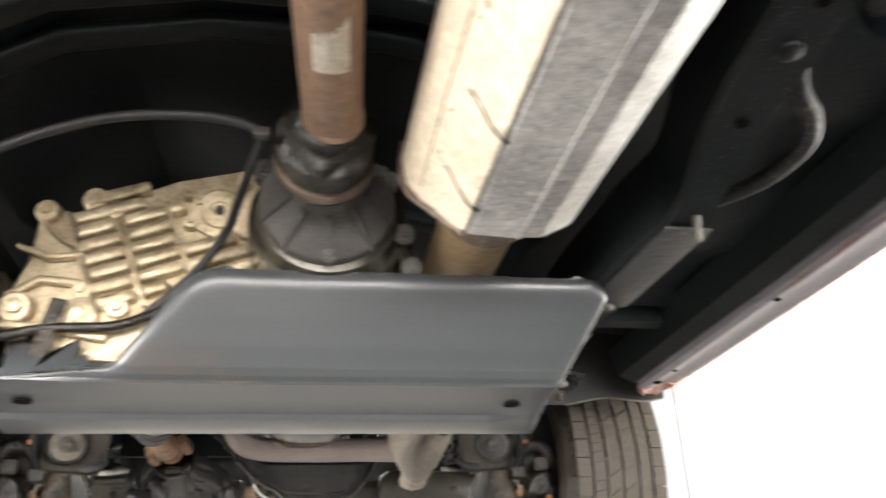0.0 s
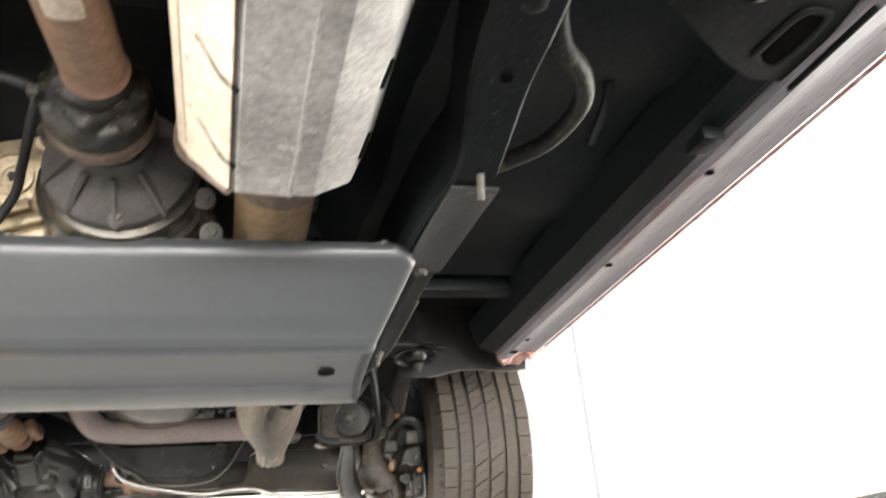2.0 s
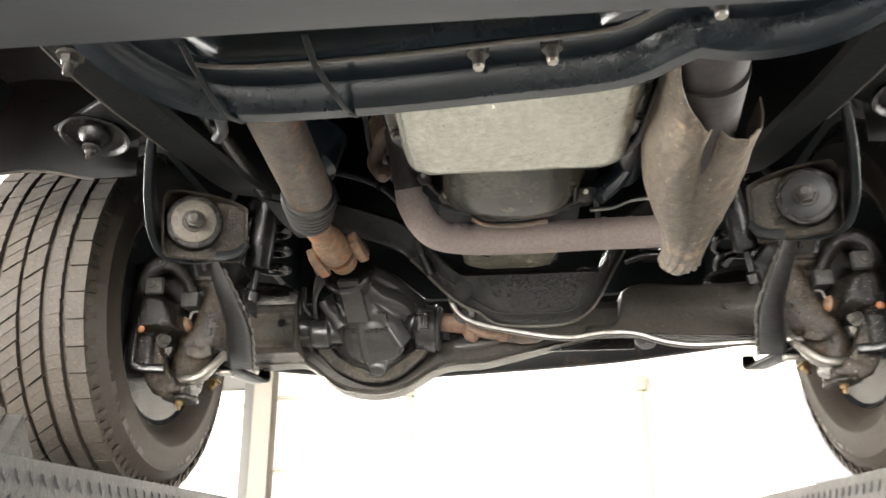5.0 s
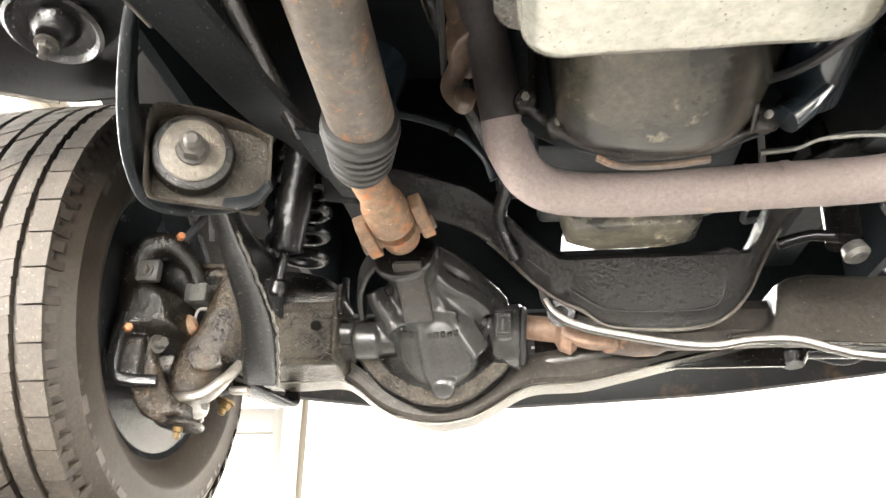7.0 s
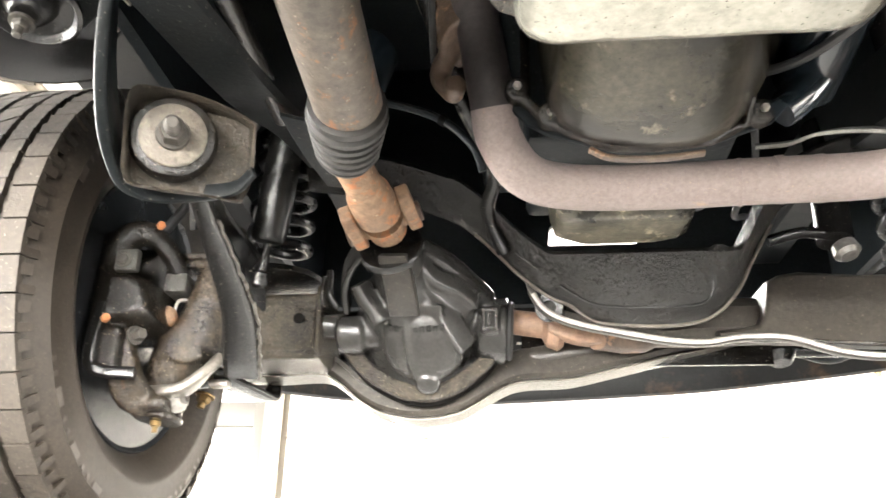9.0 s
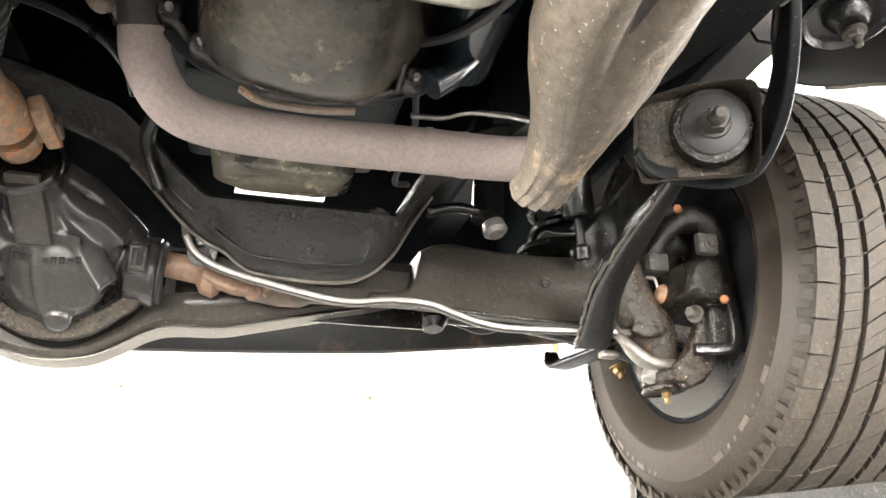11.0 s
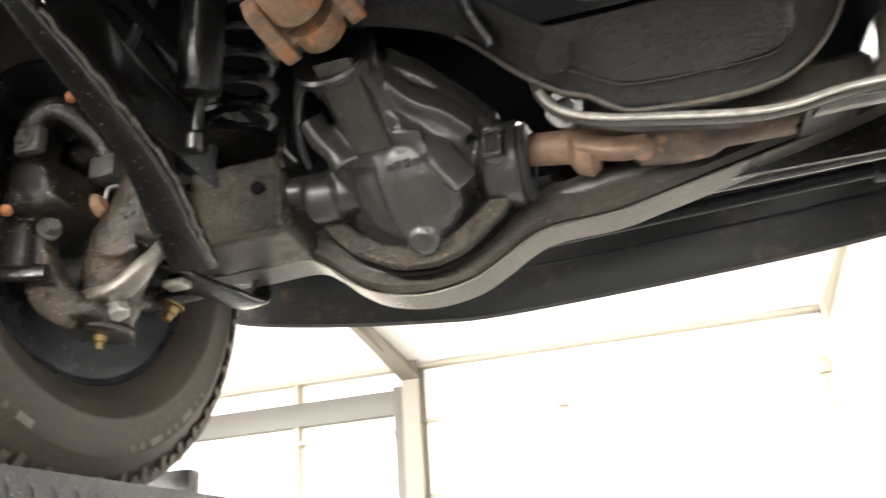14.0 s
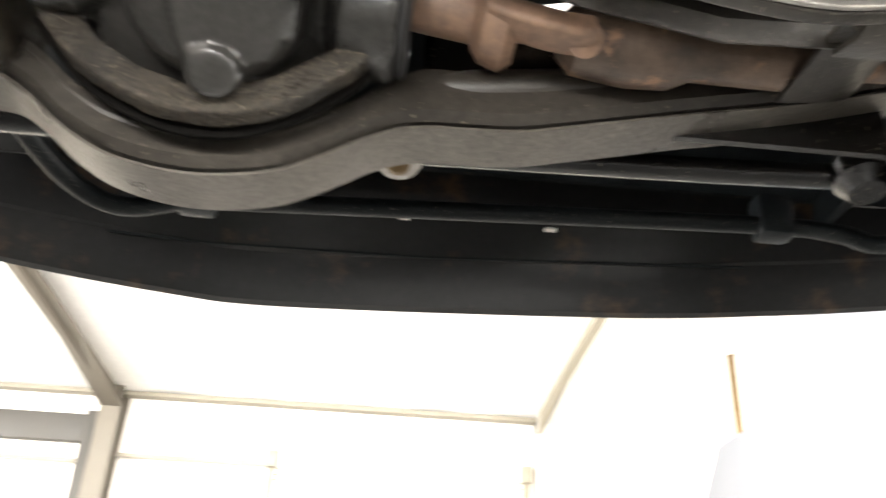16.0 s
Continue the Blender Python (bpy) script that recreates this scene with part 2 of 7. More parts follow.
M_FLAP = material("splash_flap_rubber", (0.0075, 0.0075, 0.0075), (0.004, 0.004, 0.004), 0.5, big=5, bump=0.3, fine=120, stain=(0.020, 0.0165, 0.0135), stain_at=0.66, spec=0.25)
# dark pipe tone; on the upper crossover pipe it stands for shade
M_DARKPIPE = material("dark_pipe", (0.060, 0.050, 0.048), (0.030, 0.026, 0.026), 0.6, big=9, bump=0.3)
M_PAPER = material("paper_label", (0.62, 0.56, 0.47), (0.50, 0.44, 0.36), 0.7, big=30, bump=0.05)
M_YELLOW = material("yellow_paint_mark", (0.80, 0.46, 0.06), (0.70, 0.38, 0.05), 0.6, big=40, bump=0.05)
# flat near-black pieces on holes and slits carry their inner shade as colour
M_DARK = material("dark_slot", (0.006, 0.0055, 0.005), rough=0.9, big=20, bump=0, spec=0.05)
M_CONC = material("concrete_floor", (0.115, 0.112, 0.107), (0.070, 0.068, 0.065), 0.45, big=0.7, fine=30, bump=0.15, stain=(0.05, 0.048, 0.046), stain_at=0.64)
M_WALL = material("white_wall_lining", (0.80, 0.76, 0.69), (0.66, 0.62, 0.56), 0.6, big=0.5, fine=12, bump=0.1, grain_mix=0.08)
M_ROOF = material("white_roof_lining", (0.86, 0.85, 0.83), (0.81, 0.80, 0.78), 0.6, big=0.8, fine=12, bump=0.1, grain_mix=0.08)
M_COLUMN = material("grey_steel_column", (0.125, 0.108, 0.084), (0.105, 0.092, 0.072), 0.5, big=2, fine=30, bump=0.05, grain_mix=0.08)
M_HEADER = material("grey_header", (0.058, 0.054, 0.047), (0.048, 0.045, 0.04), 0.55, big=2, fine=30, bump=0.05, grain_mix=0.08)
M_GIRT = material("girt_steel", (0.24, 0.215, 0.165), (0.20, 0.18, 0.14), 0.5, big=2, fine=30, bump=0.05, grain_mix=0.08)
M_BLUE = material("pale_blue_panel", (0.102, 0.108, 0.120), (0.096, 0.101, 0.112), 0.5, big=1, fine=20, bump=0.05, grain_mix=0.08)
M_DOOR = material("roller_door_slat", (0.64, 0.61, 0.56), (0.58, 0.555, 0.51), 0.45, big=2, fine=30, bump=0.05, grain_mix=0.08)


# ---- builders ----
def rig(name, base, label, category, group="", kind=""):
    ob = new(name)
    ob.location = base
    ob.empty_display_size = 0.1
    ob["base"] = list(base)
    return tagged(ob, label, category, group, kind)


def part(name, bm, mat, parent=None, label="", angle=35):
    """Links a bmesh, built at its place in the world, as one mesh object under its thing."""
    me = bpy.data.meshes.new(name)
    bmesh.ops.recalc_face_normals(bm, faces=bm.faces)
    bm.to_mesh(me)
    bm.free()
    for m in (mat if isinstance(mat, (list, tuple)) else [mat]):
        me.materials.append(m)
    me.shade_smooth()
    me.set_sharp_from_angle(angle=radians(angle))
    ob = new(name, me)
    if parent is not None:
        ob.parent = parent
        if parent.type == "EMPTY":
            ob.matrix_parent_inverse = Matrix.Translation(parent.location).inverted()
    return tagged(ob, label)


def box(x0, x1, y0, y1, z0, z1, bevel=0.0, bm=None, m=None):
    bm = bm or bmesh.new()
    vs = [bm.verts.new((x, y, z)) for x in (x0, x1) for y in (y0, y1) for z in (z0, z1)]
    fs = [bm.faces.new([vs[i] for i in q]) for q in ((0, 1, 3, 2), (4, 6, 7, 5), (0, 4, 5, 1), (2, 3, 7, 6), (0, 2, 6, 4), (1, 5, 7, 3))]
    if bevel:
        bmesh.ops.bevel(bm, geom=list({e for f in fs for e in f.edges}), offset=bevel, segments=2, affect="EDGES", profile=0.5)
    if m is not None:
        bmesh.ops.transform(bm, matrix=m, verts=[v for v in bm.verts])
    return bm


def join(*bms):
    """Several shells of one part in one bmesh."""
    out = bms[0]
    for b in bms[1:]:
        me = bpy.data.meshes.new("tmp")
        b.to_mesh(me)
        b.free()
        out.from_mesh(me)
        bpy.data.meshes.remove(me)
    return out


def curve_pts(pts, n=8):
    """Catmull-Rom points through pts."""
    p = [Vector(q) for q in pts]
    if len(p) < 3 or n < 2:
        return p
    ext = [p[0] * 2 - p[1]] + p + [p[-1] * 2 - p[-2]]
    out = []
    for i in range(1, len(ext) - 2):
        a, b, c, d = ext[i - 1:i + 3]
        for k in range(n):
            t = k / n
            out.append(0.5 * ((2 * b) + (c - a) * t + (2 * a - 5 * b + 4 * c - d) * t * t + (3 * b - a - 3 * c + d) * t ** 3))
    out.append(p[-1])
    return out


def sweep(path, section, up=(0, 0, 1), caps=True, scales=None):
    """Carries a closed 2D section (side, up) along a path."""
    bm = bmesh.new()
    p = [Vector(q) for q in path]
    rings = []
    for i, q in enumerate(p):
        t = (p[min(i + 1, len(p) - 1)] - p[max(i - 1, 0)]).normalized()
        side = t.cross(Vector(up))
        side = side.normalized() if side.length > 1e-4 else Vector((1, 0, 0))
        u = side.cross(t)
        s = scales[i] if scales else 1.0
        sx, sy = s if isinstance(s, tuple) else (s, s)
        rings.append([bm.verts.new(q + side * a * sx + u * b * sy) for a, b in section])
    n = len(section)
    for r0, r1 in zip(rings, rings[1:]):
        for j in range(n):
            bm.faces.new((r0[j], r0[(j + 1) % n], r1[(j + 1) % n], r1[j]))
    if caps:
        bm.faces.new(rings[0]), bm.faces.new(rings[-1][::-1])
    return bm


def circle(r, n=20):
    return [(r * math.cos(2 * math.pi * k / n), r * math.sin(2 * math.pi * k / n)) for k in range(n)]


def rect(w, h, r=0.0, n=3):
    """A rectangle of full width w and height h with rounded corners."""
    if r <= 0:
        return [(-w / 2, -h / 2), (w / 2, -h / 2), (w / 2, h / 2), (-w / 2, h / 2)]
    out = []
    for cx, cy, a0 in ((w / 2 - r, h / 2 - r, 0), (-w / 2 + r, h / 2 - r, 90), (-w / 2 + r, -h / 2 + r, 180), (w / 2 - r, -h / 2 + r, 270)):
        out += [(cx + r * math.cos(radians(a0 + 90 * k / n)), cy + r * math.sin(radians(a0 + 90 * k / n))) for k in range(n + 1)]
    return out


def tube(pts, r, n=16, smooth=8, radii=None):
    path = curve_pts(pts, smooth)
    sc = None
    if radii:
        m = len(path)
        sc = [float(np.interp(i / (m - 1) * (len(radii) - 1), range(len(radii)), radii)) / r for i in range(m)]
    up = (0, 0, 1)
    d = (path[-1] - path[0]).normalized()
    if abs(d.z) > 0.8:
        up = (0, 1, 0)
    return sweep(path, circle(r, n), up, True, sc)


def lathe(profile, origin, axis, n=32, closed=False):
    """Turns (along, radius) pairs round an axis."""
    bm = bmesh.new()
    q = Vector(axis).normalized().to_track_quat("Z", "Y")
    rings = []
    for a, r in profile:
        rings.append([bm.verts.new(Vector(origin) + q @ Vector((r * math.cos(2 * math.pi * k / n), r * math.sin(2 * math.pi * k / n), a))) for k in range(n)])
    pairs = list(zip(rings, rings[1:])) + ([(rings[-1], rings[0])] if closed else [])
    for r0, r1 in pairs:
        for k in range(n):
            bm.faces.new((r0[k], r0[(k + 1) % n], r1[(k + 1) % n], r1[k]))
    if not closed:
        for r, i in ((rings[0], 0), (rings[-1], -1)):
            if profile[i][1] > 1e-5:
                bm.faces.new(r if i else r[::-1])
    bmesh.ops.remove_doubles(bm, verts=bm.verts, dist=1e-6)
    return bm


def slab(outline, axis, lo, hi, bevel=0.0, holes=()):
    """A plate with a 2D outline, across the given axis from lo to hi."""
    bm = bmesh.new()

    def at(a, b, c):
        return {"x": (c, a, b), "y": (a, c, b), "z": (a, b, c)}[axis]

    v0 = [bm.verts.new(at(a, b, lo)) for a, b in outline]
    v1 = [bm.verts.new(at(a, b, hi)) for a, b in outline]
    n = len(outline)
    bm.faces.new(v0[::-1]), bm.faces.new(v1)
    for i in range(n):
        bm.faces.new((v0[i], v0[(i + 1) % n], v1[(i + 1) % n], v1[i]))
    if bevel:
        es = [e for e in bm.edges if (e.verts[0] in v0) == (e.verts[1] in v0)]
        bmesh.ops.bevel(bm, geom=es, offset=bevel, segments=2, affect="EDGES", profile=0.5)
    return bm


def loft(rings, caps=True):
    bm = bmesh.new()
    vr = [[bm.verts.new(p) for p in r] for r in rings]
    n = len(rings[0])
    for a, b in zip(vr, vr[1:]):
        for j in range(n):
            bm.faces.new((a[j], a[(j + 1) % n], b[(j + 1) % n], b[j]))
    if caps:
        bm.faces.new(vr[0]), bm.faces.new(vr[-1][::-1])
    return bm


def solid(bm, thick):
    """Gives an open sheet its thickness."""
    bmesh.ops.recalc_face_normals(bm, faces=bm.faces)
    bmesh.ops.solidify(bm, geom=list(bm.faces), thickness=thick)
    return bm


def sheet(rows):
    """An open sheet through rows of points."""
    bm = bmesh.new()
    vr = [[bm.verts.new(p) for p in r] for r in rows]
    for a, b in zip(vr, vr[1:]):
        for j in range(len(a) - 1):
            bm.faces.new((a[j], a[j + 1], b[j + 1], b[j]))
    return bm


def hex_bolt(at, axis, r=0.009, h=0.008, washer=True, stud=0.0):
    """A hexagon head with its washer and, where it has one, the threaded end."""
    axis = Vector(axis).normalized()
    head = lathe([(0, r), (h * 0.8, r), (h, r * 0.8)], at, axis, 6)
    shells = [head]
    if washer:
        shells.append(lathe([(-0.001, r * 1.45), (0.002, r * 1.45)], at, axis, 18))
    if stud:
        shells.append(lathe([(h, r * 0.55), (h + stud * 0.9, r * 0.55), (h + stud, r * 0.4)], at, axis, 12))
    return join(*shells)


def mirror(bm, s):
    """Takes a part built for +x to the side s."""
    if s < 0:
        for v in bm.verts:
            v.co.x = -v.co.x
        bmesh.ops.reverse_faces(bm, faces=bm.faces)
    return bm


NOISE = bpy.data.textures.new("casting_noise", "CLOUDS")
NOISE.noise_scale, NOISE.noise_depth = 0.022, 3
WAVES = bpy.data.textures.new("dent_noise", "CLOUDS")
WAVES.noise_scale, WAVES.noise_depth = 0.07, 1


def cast(name, bm, mat, parent=None, label="", voxel=0.003, soft=5, rough=0.0, dents=0.0):
    """One casting: its solid shells are fused, their joints rounded, the skin left uneven."""
    ob = part(name, bm, mat, parent, label, 180)
    fuse = ob.modifiers.new("fuse", "REMESH")
    fuse.mode, fuse.voxel_size, fuse.use_smooth_shade = "VOXEL", voxel, True
    soften = ob.modifiers.new("soften", "SMOOTH")
    soften.iterations, soften.factor = soft, 0.5
    for tex, high in ((NOISE, rough), (WAVES, dents)):
        if high:
            skin = ob.modifiers.new("skin", "DISPLACE")
            skin.texture, skin.strength, skin.mid_level, skin.texture_coords = tex, high, 0.5, "LOCAL"
    return ob


# ---- the hall ----
def hall():
    tagged(part("floor", slab([(-14, -13), (12, -13), (12, 16), (-14, 16)], "z", -0.2, 0.0), M_CONC), "smooth grey concrete workshop floor", "floor", kind="structure")
    y = 14.0
    tagged(part("wall_front", box(-12.2, 10.2, y + 0.22, y + 0.42, 0, 5.0), M_WALL), "white lined front wall of the steel hall", "wall", kind="structure")
    # side and rear walls close the hall; their door gaps are added for light
    for name, x in (("wall_left", -12.2), ("wall_right", 10.0)):
        bm = join(box(x, x + 0.2, -12, y + 0.22, 4.4, 6.6), box(x, x + 0.2, -12, -5.2, 0, 4.4), box(x, x + 0.2, 8.2, y + 0.22, 0, 4.4), box(x, x + 0.2, -5.2, 8.2, 0, 0.25))
        tagged(part(name, bm, M_WALL), "white lined side wall with a gap added for light", "wall", kind="structure")
    bm = join(box(-12.2, 10.2, -12.2, -12, 4.4, 7.0), box(-12.2, -8.2, -12.2, -12, 0, 4.4), box(6.2, 10.2, -12.2, -12, 0, 4.4))
    tagged(part("wall_rear", bm, M_WALL), "unseen white lined rear wall with a gap added for light", "wall", kind="structure")
    # the lining sags a little between the frames
    rows = []
    for i in range(41):
        yy = y + 0.3 - i * (y + 12.5) / 40
        z = 4.98 + 0.075 * (y - yy)
        rows.append([(-12.2 + k * 0.56, yy, z - 0.05 * abs(math.sin(k * 1.37)) * (1 if i == 0 else 0.4)) for k in range(41)])
    tagged(part("ceiling", solid(sheet(rows), 0.1), M_ROOF), "white quilted roof lining of the hall", "ceiling", kind="structure")
    # rigid frames: column and rafter of I section
    for x in (-4.08, 2.32):
        f = rig("steel_frame", (x, y, 0), "grey painted steel portal frame of the hall", "frame", "portal frames", "structure")
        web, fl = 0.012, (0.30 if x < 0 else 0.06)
        # the right-hand frame is paler, the bright wall's glare put into its colours
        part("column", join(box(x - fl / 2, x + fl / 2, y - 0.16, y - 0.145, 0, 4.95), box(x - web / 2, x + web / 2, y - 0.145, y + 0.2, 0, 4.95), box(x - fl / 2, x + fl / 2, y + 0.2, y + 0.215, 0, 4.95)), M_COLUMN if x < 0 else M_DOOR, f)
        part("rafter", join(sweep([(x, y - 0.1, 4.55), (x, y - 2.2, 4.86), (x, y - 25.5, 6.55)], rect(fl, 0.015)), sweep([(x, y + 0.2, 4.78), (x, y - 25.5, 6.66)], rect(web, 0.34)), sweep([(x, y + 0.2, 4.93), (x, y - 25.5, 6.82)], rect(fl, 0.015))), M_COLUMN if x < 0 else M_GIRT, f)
    # darker box for the column's side face, its shade put into the colour
    tagged(part("bay_post", box(-4.44, -4.24, y - 0.02, y + 0.2, 0, 4.5, 0.004), M_HEADER), "side face of the hall column, darkened for shade", "post", kind="structure")
    # girts, the header of the side bay and its post
    def girt(x0, x1, z, h=0.05):
        g = tagged(part("girt", join(box(x0, x1, y + 0.06, y + 0.2, z, z + 0.006), box(x0, x1, y + 0.06, y + 0.066, z - h, z)), M_GIRT), "pale steel wall girt on the hall wall", "girt", "wall girts", "structure")
    for x0, x1, zs in ((-10.7, -4.45, (3.8, 2.6)), (-3.9, -1.72, (3.92, 2.74, 1.5))):
        for z in zs:
            girt(x0, x1, z)
    tagged(part("header", box(-10.7, -4.445, y + 0.02, y + 0.2, 4.05, 4.45, 0.006), M_HEADER), "grey steel header beam over the side bay", "beam", kind="structure")
    tagged(part("post", box(-6.25, -6.17, y + 0.03, y + 0.2, 0, 4.9, 0.004), M_GIRT), "pale steel wall post", "post", kind="structure")
    tagged(part("eave_strut", box(-12, 2.3, y + 0.0, y + 0.2, 4.78, 4.84), M_GIRT), "steel eave strut under the roof lining", "beam", kind="structure")
    # roller door
    d = rig("roller_door", (0.25, y, 0), "white closed roller shutter door in the hall wall", "roller door", kind="structure")
    x0, x1, top = -1.66, 2.16, 3.98
    for x in (x0, x1):
        part("guide_rail", join(box(x - 0.05, x + 0.05, y + 0.1, y + 0.2, 0, top + 0.1, 0.004), box(x - 0.08, x + 0.08, y + 0.02, y + 0.2, top - 0.12, top + 0.12, 0.006)), M_GIRT, d)
    me = None
    for i in range(48):
        z = i * 0.082
        if me is None:
            ob = part("slat", sweep([(x0 + 0.05, y + 0.16, z), (x1 - 0.05, y + 0.16, z)], [(-0.02, 0.0), (0.012, 0.012), (0.02, 0.04), (0.012, 0.068), (-0.02, 0.08)]), M_DOOR, d)
            me = ob.data
        else:
            ob = new("slat", me)
            ob.parent = d
            ob.matrix_parent_inverse = Matrix.Translation(d.location).inverted()
            ob.location = (0, 0, z)
    # pale blue partition by the side bay
    tagged(part("partition", slab([(6.5, 0), (9.9, 0), (9.9, 2.97), (9.46, 3.39), (7.46, 3.44), (7.43, 5.2), (6.5, 5.2)], "x", 3.2, 3.23), M_BLUE), "pale blue partition wall with a stepped top", "partition", kind="structure")
    tagged(part("pipe", tube([(4.3, 11.3, 0), (4.3, 11.3, 3), (4.3, 11.3, 5.2)], 0.04), M_BRASS), "yellow gas pipe on the wall", "pipe", kind="structure")


hall()

# ---- the lift ----
RUN_TOP = 1.5


def lift():
    lift_rig = rig("car_lift", (0, 2.0, 0), "dark grey steel scissor lift with two runways", "car lift")
    for s in (1, -1):
        x0, x1, y0, y1 = 0.545, 1.05, -2.6, 3.05
        sec = slab([(x0, RUN_TOP - 0.17), (x0 + 0.006, RUN_TOP - 0.17), (x0 + 0.006, RUN_TOP - 0.008), (x1 - 0.006, RUN_TOP - 0.008), (x1 - 0.006, RUN_TOP - 0.17), (x1, RUN_TOP - 0.17), (x1, RUN_TOP), (x0, RUN_TOP)], "y", y0, y1)
        run = part("runway", mirror(sec, s), M_PLATE, lift_rig, "checker plate runway, scuffed grey")
        # raised lozenges on the bent side and the top
        bm = bmesh.new()
        k = 0
        for i in range(100):
            yy = 0.3 + i * 0.028
            for j in range(3):
                z = RUN_TOP - 0.022 - j * 0.028
                a = radians(52 if j % 2 else 128)
                c, w = Vector((0, yy + (0.014 if j % 2 else 0), z)), Vector((0, math.cos(a), math.sin(a)))
                q = Vector((0, -w.z, w.y))
                pts = [c - w * 0.012, c + q * 0.0032, c + w * 0.012, c - q * 0.0032]
                lo = [bm.verts.new((x0 - 0.0002, p.y, p.z)) for p in pts]
                hi = [bm.verts.new((x0 - 0.0022, (p.y + c.y) / 2, (p.z + c.z) / 2)) for p in pts]
                bm.faces.new(hi)
                for e in range(4):
                    bm.faces.new((lo[e], lo[(e + 1) % 4], hi[(e + 1) % 4], hi[e]))
        tagged(part("raised_tread", mirror(bm, s), M_PLATE, run), kind="stuff")
        part("end_stop", mirror(box(0.775, x1 - 0.03, 2.645, 2.68, RUN_TOP, RUN_TOP + 0.088, 0.006), s), M_BLACK, lift_rig, "black wheel stop at the runway's end")
        for a, b in (((-1.6), (2.0)), ((2.0), (-1.6))):
            part("scissor_arm", mirror(sweep([(0.80, a, 0.08), (0.80, b, RUN_TOP - 0.20)], rect(0.05, 0.10, 0.008)), s), M_BLACK, lift_rig)
        part("base_frame", mirror(box(0.62, 0.98, -1.9, 2.3, 0.0, 0.06, 0.006), s), M_PLATE, lift_rig)
        part("slide_beam", mirror(box(0.70, 0.90, -1.9, 2.3, RUN_TOP - 0.172, RUN_TOP - 0.12, 0.004), s), M_PLATE, lift_rig)
    chock = rig("wheel_chock", (-0.80, 1.78, RUN_TOP), "folded steel wheel chock behind the tyre", "wheel chock")
    part("plate", slab([(1.735, RUN_TOP), (1.86, RUN_TOP), (1.85, RUN_TOP + 0.012), (1.80, RUN_TOP + 0.085), (1.79, RUN_TOP + 0.085), (1.74, RUN_TOP + 0.012)], "x", -0.82, -0.675, 0.003), M_CHOCK, chock)
    part("web", slab([(1.75, RUN_TOP + 0.002), (1.85, RUN_TOP + 0.002), (1.795, RUN_TOP + 0.075)], "x", -0.672, -0.645), M_BLACK, chock)


lift()

# ---- the vehicle ----
CAR = rig("sport_utility_vehicle", (0, 2.0, RUN_TOP), "red four-wheel-drive vehicle raised on a lift, seen from beneath", "car")
AX_Y, AX_Z, TYRE_R = 2.232, 1.828, 0.332


